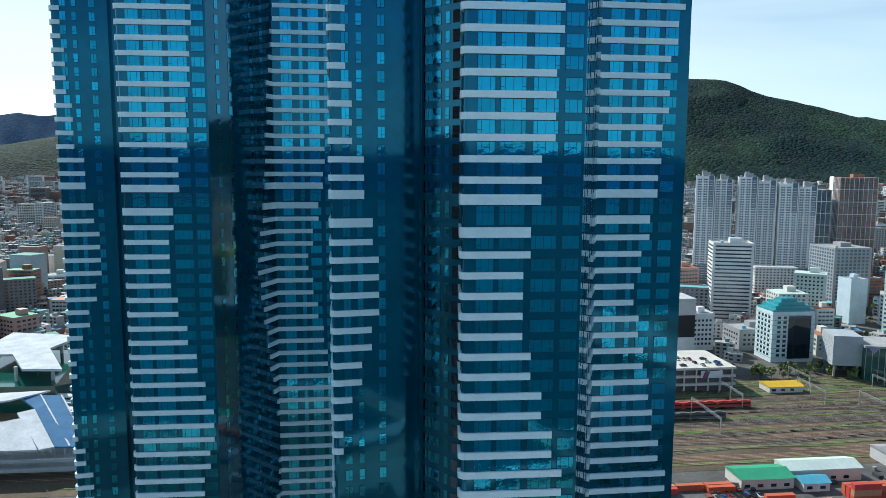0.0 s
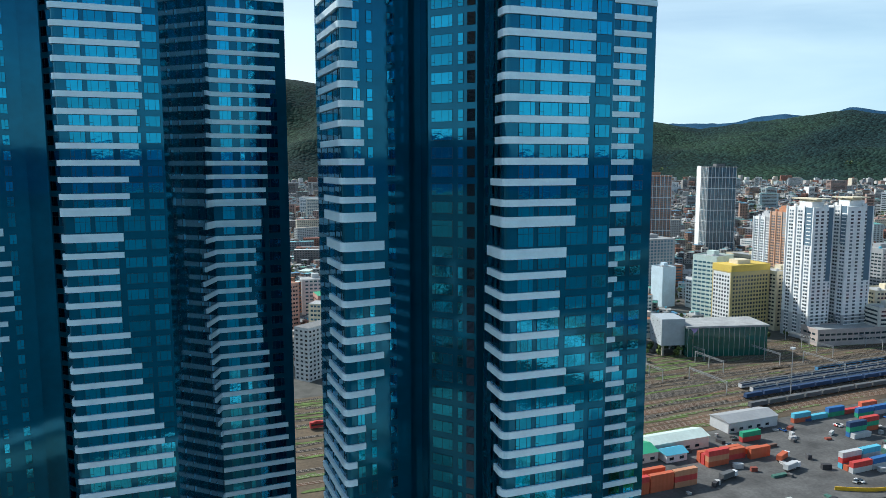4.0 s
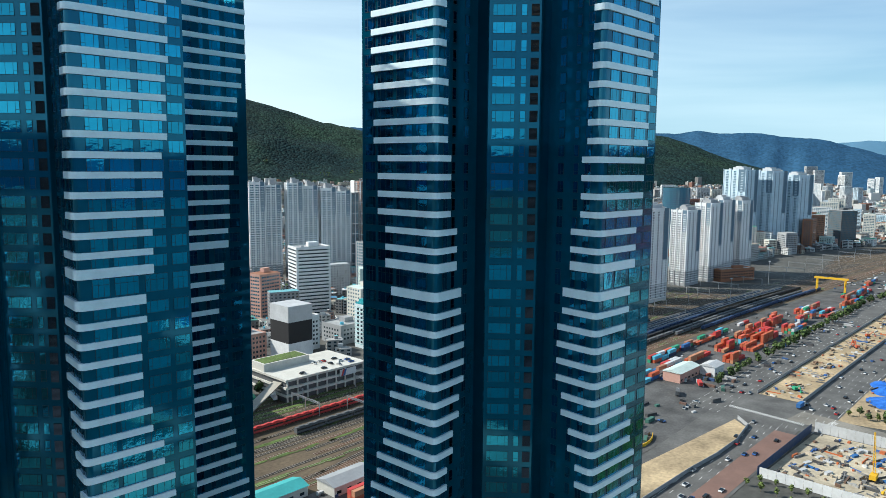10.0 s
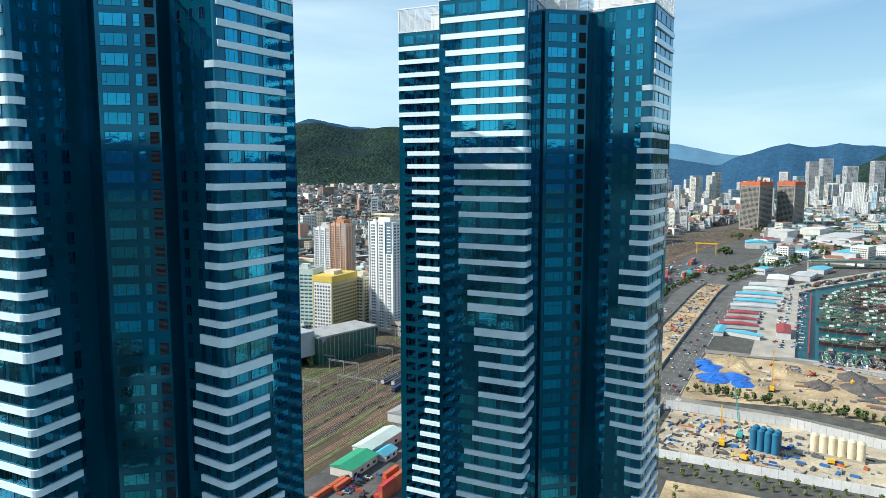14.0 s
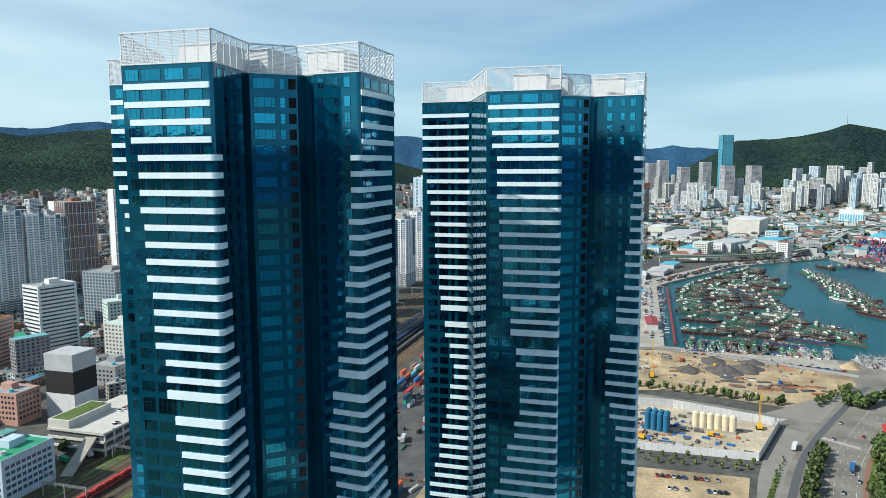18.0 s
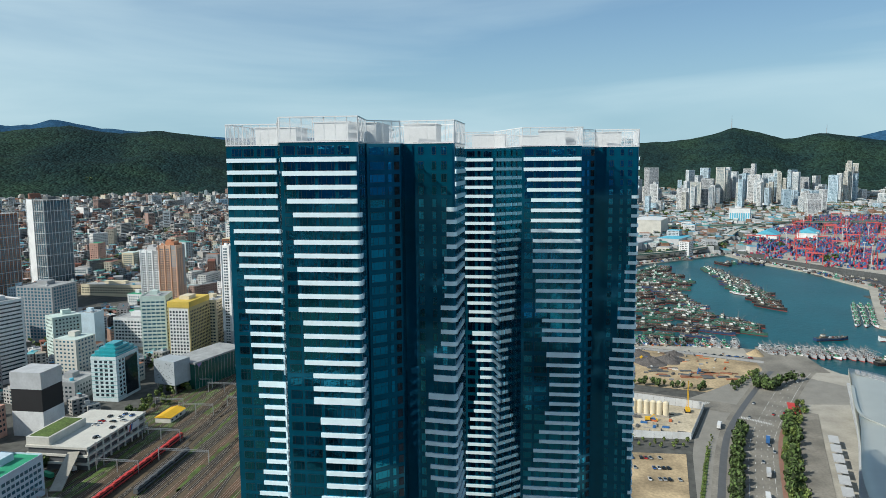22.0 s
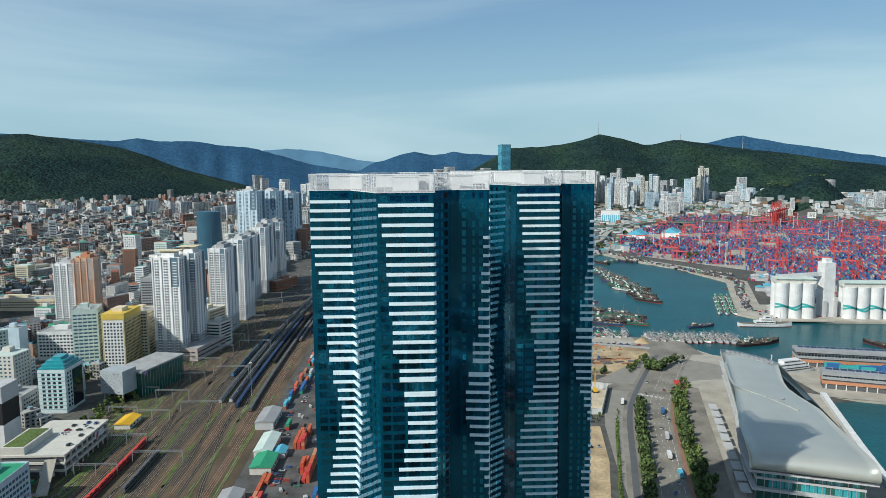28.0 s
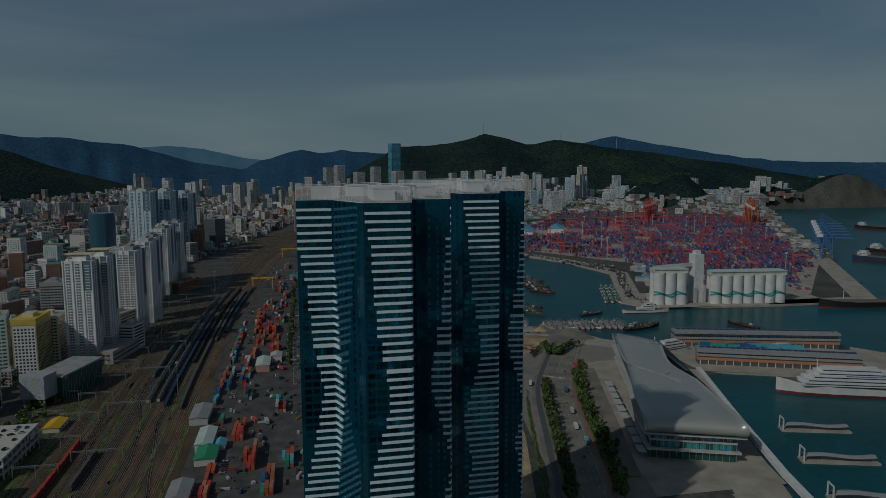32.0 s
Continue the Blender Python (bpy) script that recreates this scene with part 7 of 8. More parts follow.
# elevated road
BARRIER = plain("dull_green_barrier", (0.10, 0.20, 0.165))
VIA = smooth_line([(1138, 76), (1160, 20), (1200, -66), (1304, -178), (1478, -268), (1700, -350), (1850, -450), (2000, -520)])
VIA2 = smooth_line([(1660, 160), (1739, 0), (1825, -220), (1880, -440), (1990, -620), (2050, -1200)])
for line in (VIA, VIA2):
    t = thing("elevated_road", "grey elevated road on round piers", "viaduct", (*line[0], 0))
    o = Vector(line[0])
    g = Geo()
    loc = [tuple(Vector(p) - o) for p in line]
    l, r = ribbon(loc, 9, 0)
    for i in range(len(loc) - 1):
        g.face([(*r[i], 11), (*r[i + 1], 11), (*l[i + 1], 11), (*l[i], 11)])
        g.face([(*l[i], 9), (*l[i + 1], 9), (*r[i + 1], 9), (*r[i], 9)])
        g.face([(*l[i], 11), (*l[i + 1], 11), (*l[i + 1], 9), (*l[i], 9)])
        g.face([(*r[i], 9), (*r[i + 1], 9), (*r[i + 1], 11), (*r[i], 11)])
    part("deck", g, [CONCRETE], t)
    for edge in (l, r):
        g = Geo()
        for a, b in zip(edge, edge[1:]):
            g.beam((*a, 11.9), (*b, 11.9), .4, 1.9)
        part("noise_barrier", g, [BARRIER], t, "dull green noise barrier")
    for p in loc[::3]:
        g = Geo()
        g.cyl(p[0], p[1], 0, 9, 1.5, n=10)
        part("pier", g, [CONCRETE], t)

# unfinished towers with orange tops, and the tall blue tower
for x, y, lx, ly in ((1868, 206, 62, 52), (1925, 128, 52, 46)):
    t = building("unfinished_tower", "unfinished grey-brown concrete tower with orange safety screens", x, y, lx, ly, 112, plain("raw_concrete", (0.26, 0.235, 0.20)), -.45, 3.1, 3.4, 2.6, 1.9, single=False, hat=False)
    g = Geo()
    g.rbox(0, 0, 112, lx + 1, ly + 1, 121)
    part("safety_screen", g, [W["orange"]], t, "orange climbing safety screen")
    g = Geo()
    for k in range(4):
        g.rbox(-lx * .3 + k * lx * .2, (-1) ** k * ly * .2, 121, 5, 4, 124 + k % 2 * 2)
    part("formwork", g, [W["brown"]], t, "rusty formwork on top")
t = building("cold_store", "white cold store with pale blue wall panels", 2085, -455, 46, 60, 44, W["white"], -.3, single=False, rows=False)
for k in range(9):
    g = Geo()
    g.box(-23.3, -28 + k * 6.4, 4, -23, -24 + k * 6.4, 30)
    part("wall_panel", g, [W["skyblue"]], t, "pale blue wall panel")
for k in range(7):
    g = Geo()
    g.box(-21 + k * 6.4, -30.3, 4, -18 + k * 6.4, -30, 30)
    part("wall_panel", g, [W["skyblue"]], t, "pale blue wall panel")
t = building("blue_skyscraper", "slender blue glass skyscraper", 2950, -198, 44, 44, 268, WINBLUE, .3, 4, 4, 3.4, 2.2, W["skyblue"], single=False, hat=False)
for x, y, h in ((2750, -280, 150), (2780, -190, 150), (3200, 40, 170), (3300, 90, 160), (3000, -40, 140), (3350, -150, 150)):
    building("apartment_block", "far tall white apartment tower", x, y, 46, 40, h, W["lightgrey"], .3, 3.2, 4, 2.6, 1.8, single=False, hat=False)

# ---- fishing basin ----
def hull(length_m, beam, depth, paint, belly):
    g = Geo()
    st = [(-.5, .8, .25), (-.42, .95, .1), (-.1, 1, 0), (.2, .95, .08), (.38, .62, .3), (.5, .04, .62)]
    k = len(g.v)
    for f, wdt, sh in st:
        z = depth * (.62 + sh * .8)
        for yy, zz in ((-wdt * beam / 2, z), (-wdt * beam / 2 * .93, depth * .18), (-wdt * beam / 2 * .6, -depth * .35), (wdt * beam / 2 * .6, -depth * .35), (wdt * beam / 2 * .93, depth * .18), (wdt * beam / 2, z)):
            g.v.append((f * length_m, yy, zz))
    for i in range(len(st) - 1):
        for j in range(5):
            a = k + i * 6 + j
            g.f.append((a, a + 6, a + 7, a + 1))
            g.m.append(0 if j in (0, 4) else 1)
        g.f.append((k + i * 6 + 5, k + i * 6 + 11, k + i * 6 + 6, k + i * 6))
        g.m.append(2)
    g.f.append((k, k + 1, k + 2, k + 3, k + 4, k + 5))
    g.m.append(0)
    return g.mesh("hull", [paint, belly, W["dirt"]])


DECKGREEN = plain("deck_green_paint", (0.045, 0.17, 0.12))


def boat_kit(length_m, beam, depth, paint, belly, house, deckpaint, lamps=False):
    """Hull with deck gear, wheelhouse, mast and foremast; with lamps: a squid boat hung with lamp frames."""
    w1 = Geo()
    h0 = depth * .7
    wide = 1.0 if lamps else .8
    w1.box(-length_m * .35, -beam * .30 * wide, h0, -length_m * .20, beam * .30 * wide, h0 + 2.2, 0 if lamps else 2)
    w1.box(-length_m * .31, -beam * .24 * wide, h0 + 2.2, -length_m * .22, beam * .24 * wide, h0 + 4.0)
    w1.box(-length_m * .318, -beam * .26 * wide, h0 + 4.0, -length_m * .212, beam * .26 * wide, h0 + 4.2, 2)
    for k in range(4):
        w1.box(-length_m * (.215 + k * .033), -beam * .306 * wide, h0 + 1.0, -length_m * (.23 + k * .033), beam * .306 * wide, h0 + 1.7, 1)
    w1.box(-length_m * .222, -beam * .22 * wide, h0 + 2.9, -length_m * .218, beam * .22 * wide, h0 + 3.7, 1)
    fore, main = Geo(), Geo()
    for pole, f, hh in ((main, -.24, length_m * .30), (fore, .24, length_m * .24)):
        pole.beam((length_m * f, 0, h0), (length_m * f, 0, h0 + hh), .16)
        pole.beam((length_m * f, -beam * .3, h0 + hh * .8), (length_m * f, beam * .3, h0 + hh * .8), .12)
        pole.beam((length_m * f, 0, h0 + 1.5), (length_m * (f + .2), 0, h0 + hh * .6), .12)
    if lamps:
        for side in (-1, 1):
            y = side * beam * .36
            main.beam((-length_m * .34, y, h0 + 5.6), (length_m * .36, y, h0 + 5.2), .14)
            for k in range(9):
                x = length_m * (-.32 + k * .083)
                main.beam((x, y, h0), (x, y, h0 + 5.6), .1)
                fore.box(x - .3, y - .25, h0 + 4.7, x + .3, y + .25, h0 + 5.3)
                fore.box(x - .5, y - .2, h0 + .4, x + .5, y + .2, h0 + 1.4)
        for k in range(5):
            x = length_m * (-.3 + k * .15)
            main.beam((x, -beam * .36, h0 + 5.6), (x, beam * .36, h0 + 5.6), .1)
            main.beam((-length_m * .24, 0, h0 + length_m * .28), (x + 2, 0, h0 + 5.6), .07)
    gear = Geo()
    hm = hull(length_m, beam, depth, paint, belly)
    gear.v, gear.f, gear.m = [tuple(v.co) for v in hm.vertices], [tuple(f.vertices) for f in hm.polygons], [f.material_index for f in hm.polygons]
    rq = random.Random(int(length_m * 7))
    for i in range(40):
        x, y = rq.uniform(-.14, .38) * length_m, rq.uniform(-.30, .30) * beam
        gear.box(x - rq.uniform(.4, 1.6), y - .5, h0 - .6, x + .7, y + .5, h0 + rq.uniform(.2, 1.5), rq.choice((3, 3, 4, 5, 2, 2, 6)))
    for side in (-1, 1):
        gear.beam((-length_m * .42, side * beam * .46, h0 + .5), (length_m * .2, side * beam * .47, h0 + .5), .12, .5, 6 if lamps else 0)
    return (gear.mesh("hull", [paint, belly, NETBROWN, deckpaint, RUST, W["grey"], W["lightgrey"]]), w1.mesh("wheelhouse", [house, WINDARK, deckpaint]), main.mesh("mast", [MASTGREY]), fore.mesh("foremast", [MASTGREY if not lamps else W["lightgrey"]]))


NETBROWN = plain("net_and_deck_brown", (0.085, 0.078, 0.062))
RUST = plain("rusted_deck_gear", (0.17, 0.065, 0.04))
MASTGREY = plain("weathered_mast_grey", (0.20, 0.20, 0.19))
KITS = [boat_kit(34, 7.5, 3.6, W["hullgreen"], W["hullred"], W["white"], DECKGREEN), boat_kit(46, 8.6, 4.2, W["black"], W["hullred"], W["white"], W["dirt"]), boat_kit(28, 6.6, 3.2, W["white"], W["hullred"], W["white"], W["green"]),
        boat_kit(38, 8, 3.8, W["navy"], W["hullred"], W["offwhite"], W["dirt"]), boat_kit(52, 9.5, 4.6, W["black"], W["hullred"], W["white"], DECKGREEN), boat_kit(24, 6, 3.0, W["lightgrey"], W["blue"], W["white"], W["skyblue"]),
        boat_kit(31, 7.4, 3.8, W["grey"], W["hullred"], W["white"], W["lightgrey"], True)]
KIT_LABEL = ["green-hulled fishing boat with white wheelhouse", "black-hulled fishing trawler with red underside", "white fishing boat with masts", "navy-hulled fishing boat with cream wheelhouse", "large dark trawler with red underside", "small pale grey fishing boat", "pale squid boat hung with rows of lamps"]
boat_rnd = random.Random(13)


FLEET = {}


def far_boat(x, y, yaw, k):
    m = Matrix.Translation((x, y, -2.0)) @ Matrix.Rotation(yaw + boat_rnd.uniform(-.13, .13), 4, "Z")
    gather(FLEET, KITS[k], m)


def boat(x, y, yaw, k, label=None, group="fishing boats"):
    if x > 760:
        return far_boat(x, y, yaw, k)
    t = thing("fishing_boat", label or KIT_LABEL[k], "boat", (x, y, -2.0), yaw + boat_rnd.uniform(-.13, .13), group)
    for name, me in zip(("hull", "wheelhouse", "mast", "foremast"), KITS[k]):
        part(name, me, None, t)


SHORE = ((550, 62), (860, 60), (905, 44), (1000, 0), (1105, -60), (1140, -80))
RAFT_EDGE = ((550, 10), (575, -60), (600, -98), (650, -108), (690, -78), (730, -70), (795, -84), (860, -66), (940, -88), (1000, -78), (1060, -92), (1140, -120))
x = 560.0
while x < 1130:
    y, yb = curve_at(SHORE, x), curve_at(RAFT_EDGE, x)
    tilt = 0.0
    while y > yb + 14:
        k = boat_rnd.choice((0, 0, 1, 1, 3, 4, 0, 2))
        L = (34, 46, 28, 38, 52)[k]
        if boat_rnd.random() < .9:
            turn = -math.pi / 2 - .12 - tilt
            boat(x + boat_rnd.uniform(-2, 2) - tilt * 20, y - L / 2, turn + (math.pi if boat_rnd.random() < .25 else 0), k)
            if boat_rnd.random() < .6:
                boat(x + 9.6 - tilt * 20, y - L / 2 - 3, turn, boat_rnd.choice((0, 1, 3, 0)))
        y -= L * .97 + boat_rnd.uniform(0, 5)
        tilt += .16
    x += boat_rnd.uniform(18.5, 23)
# the outer raft across the channel, bows to the south-west
for i in range(31):
    f = i / 30
    x, y = 742 + 330 * f, -156 - 14 * math.sin(f * 3.1)
    boat(x, y + boat_rnd.uniform(-4, 6), -2.45, boat_rnd.choice((1, 4, 0, 1)) if f < .35 else boat_rnd.choice((0, 1, 3, 0)), "large dark trawler rafted in the basin")
    if f > .25:
        boat(x + 8, y + 26 - 22 * f + boat_rnd.uniform(-4, 4), -2.3, boat_rnd.choice((0, 0, 3, 2)), "fishing boat rafted in the basin")
# stern-on at the quay: small white boats, then the squid boats
for i in range(5):
    boat(533 + boat_rnd.uniform(-1, 1), -24 - i * 9.6, math.pi, boat_rnd.choice((2, 6, 2)), "white fishing boat moored stern-on at the quay")
for i in range(8):
    boat(541, 56 - i * 9.5, math.pi + boat_rnd.uniform(-.2, .2), boat_rnd.choice((2, 0, 3, 2)), "small fishing boat moored at the quay")
for i in range(15):
    f = i / 14
    boat(514 - 9 * f - 14 * max(0, f - .7) + boat_rnd.uniform(-3, 4), -86 - f * 92 + boat_rnd.uniform(-1, 1), math.pi + .1 + .2 * f + boat_rnd.uniform(-.1, .1), 2 if i in (4, 9) else 6, "pale squid boat hung with rows of lamps", "squid boats")
for i in range(3):
    boat(484 + i * 7, -196 - i * 6, -1.35, (1, 4, 1)[i], "large dark trawler moored beside the squid boats")
for i in range(16):
    f = i / 16
    boat(1150 + 60 * math.sin(f * 5) - f * 120, -190 - f * 200, boat_rnd.uniform(-.6, .6), boat_rnd.choice((0, 1, 2, 3, 5)), "small work boat moored at the far quay")
for x, y, a, k in ((470, -330, .2, 1), (575, -170, -1.2, 3), (455, -600, -1.3, 1), (300, -700, -1.2, 1)):
    boat(x, y, a, k, "dark harbour tug under way" if k == 1 else "dark barge on the water")
for i in range(5):
    for j in range(3):
        boat(652 + i * 26 + j * 2, -246 - i * 9 + j * 9, -.32 + math.pi, 2, "white patrol ship moored at the pier", "patrol ships")


for n, g in FLEET.items():
    structure("far_fleet", g, [bpy.data.materials[n]], "densely rafted fishing boats in the basin", "boats", kind="stuff")


# ---- silos on the pier ----
def grain_silo(label, x0, y0, x1, y1, r, h, rows):
    n = max(1, round(length((x0, y0), (x1, y1)) / (2 * r)))
    t = thing("grain_silo", label, "silo", (x0, y0, 0.1), math.atan2(y1 - y0, x1 - x0), group="grain silos")
    L = length((x0, y0), (x1, y1))
    for j in range(rows):
        for i in range(n):
            g = Geo()
            g.cyl((i + .5) * L / n, j * 2 * r, 0, h, r * 1.03, n=20)
            part("cylinder", g, [W["white"]], t, smooth=False)
    g = Geo()
    g.box(-.5, -r * .4, h, L + .5, (2 * rows - 1.6) * r, h + 5)
    part("head_house", g, [W["offwhite"]], t)
    g = Geo()
    g.box(-.7, -r * .6, h + 5, L + .7, (2 * rows - 1.4) * r, h + 5.8)
    part("roof", g, [W["palegreen"]], t)
    for j in range(2):
        g = Geo()
        for i in range(int(L * 2)):
            a0, a1 = i / 2, (i + 1) / 2
            y_in = lambda s: -math.sqrt(max(0, (r * 1.03) ** 2 - (((s / (L / n)) % 1 - .5) * L / n) ** 2)) - .12
            z0, z1 = h * (.28 + .05 * j) + 2.2 * math.sin(a0 / 5 + j), h * (.28 + .05 * j) + 2.2 * math.sin(a1 / 5 + j)
            g.face([(a0, y_in(a0), z0), (a1, y_in(a1 - 1e-4), z1), (a1, y_in(a1 - 1e-4), z1 + 2.6), (a0, y_in(a0), z0 + 2.6)])
        part("wave_stripe", g, [W["teal"]], t, "painted turquoise wave stripe")


grain_silo("block of white grain silos with turquoise wave stripes", 616, -282, 608, -330, 8, 46, 2)
grain_silo("long block of white grain silos with turquoise wave stripes", 606, -366, 592, -478, 8, 41, 2)
t = thing("silo_tower", "tall blank white elevator tower between silos", "tower", (622, -352, 0))
g = Geo()
g.rbox(0, 0, 0, 18, 14, 71)
g.rbox(0, 0, 71, 10, 8, 76)
part("shaft", g, [W["white"]], t)
g = Geo()
g.beam((0, 0, 56), (4, 64, 52), 5, 5)
part("conveyor_bridge", g, [W["lightgrey"]], t)
for i in range(3):
    g = Geo()
    g.beam((-10, -8 + i * 14, 0), (-10, -8 + i * 14, 26 - i * 4), 4)
    part("hopper_leg", g, [W["lightgrey"]], t)
sheet("pier_apron", [(590, -270), (640, -255), (700, -300), (660, -560), (572, -540)], 0.2, CONCRETE, "pale concrete apron round the silos", "apron")
rn = random.Random(17)
for i in range(24):
    f = rn.random()
    x, y = 640 + f * 300 + rn.uniform(0, 30), -285 - f * 100 - rn.uniform(10, 50)
    shed("pier_shed", rn.choice(("small grey pier shed", "small white pier shed with blue roof")) + " at the harbour", x, y, rn.uniform(10, 26), rn.uniform(8, 14), rn.uniform(4, 8), W["lightgrey"], rn.choice((W["lightgrey"], W["skyblue"], W["white"])), -.32)


# ---- ships ----
def ship(name, label, x, y, yaw, L, B, D, hullp, house, decks, waterline=None):
    t = thing(name, label, "ship", (x, y, -2.2), yaw)
    part("hull", hull(L, B, D, hullp, waterline or W["hullred"]), None, t)
    for i, (a, b, w) in enumerate(decks):
        g = Geo()
        z = D * .75 + i * 3.0
        g.prism([(a * L, -B * w), (b * L - 2, -B * w), (b * L, 0), (b * L - 2, B * w), (a * L, B * w)], z, z + 2.9)
        d = part("deck_house", g, [house], t)
        g = Geo()
        g.box(a * L + 1, -B * w - .08, z + 1.1, b * L - 3, -B * w + .02, z + 2.0)
        g.box(a * L + 1, B * w - .02, z + 1.1, b * L - 3, B * w + .08, z + 2.0)
        part("window_strip", g, [WINDARK], d)
    g = Geo()
    g.beam((L * .28, 0, D), (L * .28, 0, D + 4 + 3 * len(decks)), .8)
    part("mast", g, [W["white"]], t)
    return t


t = ship("car_ferry", "white car ferry with blue decks and red waterline", 208, -280, math.pi / 2 - .33, 156, 22, 13, W["white"], W["white"], ((-.46, .38, .46), (-.44, .36, .45), (-.42, .33, .42), (-.2, .30, .36), (-.05, .28, .3)))
g = Geo()
g.prism([(-64, -9.4), (22, -9.4), (22, 9.4), (-64, 9.4)], 18.7, 19.0)
part("blue_deck", g, [W["blue"]], t)
g = Geo()
g.cyl(-40, 0, 18, 30, 4, 3, 12)
part("funnel", g, [W["blue"]], t)
ship("patrol_ship", "long white coastguard ship at the pier", 574, -250, 1.45 + math.pi, 64, 11, 6, W["white"], W["white"], ((-.2, .2, .4), (-.1, .15, .34), (-.02, .12, .28)))
ship("bulk_carrier", "dark bulk carrier moored beside the silos", 548, -590, 1.5, 170, 26, 12, W["black"], W["white"], ((-.48, -.34, .44), (-.47, -.36, .4), (-.46, -.37, .36)))
ship("passenger_yacht", "white streamlined passenger boat behind the terminal", 372, -172, 1.85, 60, 13, 8, W["white"], W["white"], ((-.4, .3, .4), (-.34, .22, .36), (-.25, .12, .3)))
for i, (x, y) in enumerate(((1000, -1100), (900, -980), (1500, -1500))):
    ship("container_ship", "dark container ship loaded at the far quay", x, y, .6 + math.pi, 190, 30, 14, W["navy"] if i % 2 else W["black"], W["white"], ((-.45, -.34, .44), (-.45, -.35, .44), (-.45, -.36, .42)))

# ---- container port ----
def port_field():
    rp = random.Random(23)
    g = Geo()
    c, s = math.cos(-.42), math.sin(-.42)
    for bi in range(-3, 34):
        for bj in range(-28, 20):
            ox, oy = bi * 66, bj * 36
            bx, by = 640 + ox * c - oy * s, -330 + ox * s + oy * c
            if not inside((bx, by), PORT) or rp.random() < .05 or math.hypot(bx - 1600, by + 400) < 80 or math.hypot(bx - 1640, by + 505) < 80:
                continue
            full = rp.choice((0, 1, 2, 3, 3, 4, 4))
            for i in range(4):
                for j in range(11):
                    hgt = max(0, min(5, full + rp.choice((-2, -1, -1, 0, 0, 1))))
                    dx, dy = i * 12.9, j * 2.75
                    x, y = bx + dx * c - dy * s, by + dx * s + dy * c
                    z = 0.2
                    for k in range(hgt):
                        if rp.random() < .25 and k == hgt - 1:
                            for e in (-3.1, 3.1):
                                g.rbox(x + e * c, y + e * s, z, 6.05, 2.44, z + 2.6, -.42)
                        else:
                            g.rbox(x, y, z, 12.19, 2.44, z + 2.6, -.42)
                        z += 2.6
    col = material("port_container_paint", (.4, .1, .1), .6, grain=.1, grain_size=3.0, palette=[(.40, .05, .08), (.03, .09, .26), (.42, .08, .10), (.02, .05, .15), (.07, .16, .34), (.05, .14, .34), (.08, .20, .38), (.44, .05, .09), (.38, .38, .38), (.03, .09, .26), (.40, .07, .05), (.05, .22, .22), (.03, .08, .22), (.30, .05, .10)])
    structure("port_containers", g, [col], "wide field of red and blue stacked containers", "containers", kind="stuff")
    sheet("port_pavement", PORT, 0.16, CONCRETE, "grey concrete of the container port", "port")
    n = 0
    while n < 44:
        x, y = rp.uniform(760, 2250), rp.uniform(-1250, -330)
        if not inside((x, y), PORT):
            continue
        gantry_crane(x, y, 26, rp.uniform(20, 26), W["red"] if rp.random() < .85 else W["orange"], "red yard gantry crane over stacked containers", -.42 + 1.57)
        n += 1


def yard_cranes():
    """The smaller stacking cranes over the far container rows, joined."""
    rp = random.Random(55)
    g = Geo()
    n = 0
    while n < 70:
        x, y = rp.uniform(800, 2250), rp.uniform(-1250, -330)
        if not inside((x, y), PORT):
            continue
        n += 1
        c, s, h = math.cos(1.15), math.sin(1.15), rp.uniform(18, 25)
        for u in (-13, 13):
            for v in (-3.5, 3.5):
                p = (x + u * c - v * s, y + u * s + v * c)
                g.beam((*p, 0), (*p, h), 1.0)
        for v in (-2.5, 2.5):
            g.beam((x - 15 * c - v * s, y - 15 * s + v * c, h), (x + 15 * c - v * s, y + 15 * s + v * c, h), 1.4, 1.8)
    structure("stacking_cranes", g, [plain("crane_red_paint", (.55, .10, .10))], "far red stacking cranes over the container rows", "cranes", kind="stuff")


yard_cranes()


def port_masts():
    rp = random.Random(90)
    for i in range(40):
        x, y = rp.uniform(700, 2200), rp.uniform(-1250, -330)
        if inside((x, y), PORT):
            t = thing("light_mast", "tall white floodlight mast in the container port", "mast", (x, y, .1), group="port light masts")
            g = Geo()
            g.cyl(0, 0, 0, 38, 1.0, .6, 8)
            part("pole", g, [W["lightgrey"]], t)
            g = Geo()
            g.rbox(0, 0, 37, 4, 4, 39, bottom=True)
            part("lamp_head", g, [W["white"]], t)


port_masts()


def quay_crane(x, y, yaw, paint, label, s=1.0):
    t = thing("quay_crane", label, "crane", (x, y, 0.1), yaw, group="quay cranes")
    for sx in (-10, 10):
        for sy in (-9, 9):
            g = Geo()
            g.beam((sx, sy, 0), (sx * .8, sy, 46 * s), 2.0)
            part("leg", g, [paint], t)
    g = Geo()
    for sy in (-3, 3):
        g.beam((-24, sy, 40 * s), (50, sy, 41 * s), 1.6, 2.4)
    part("boom", g, [paint], t)
    g = Geo()
    g.beam((0, -2, 46 * s), (4, 0, 66 * s), 1.4)
    g.beam((0, 2, 46 * s), (4, 0, 66 * s), 1.4)
    g.beam((4, 0, 66 * s), (44, 0, 42 * s), .7)
    g.beam((4, 0, 66 * s), (-22, 0, 41 * s), .7)
    part("apex_frame", g, [paint], t)
    g = Geo()
    g.rbox(-14, 0, 41 * s, 12, 7, 47 * s, bottom=True)
    part("machine_house", g, [W["white"]], t)


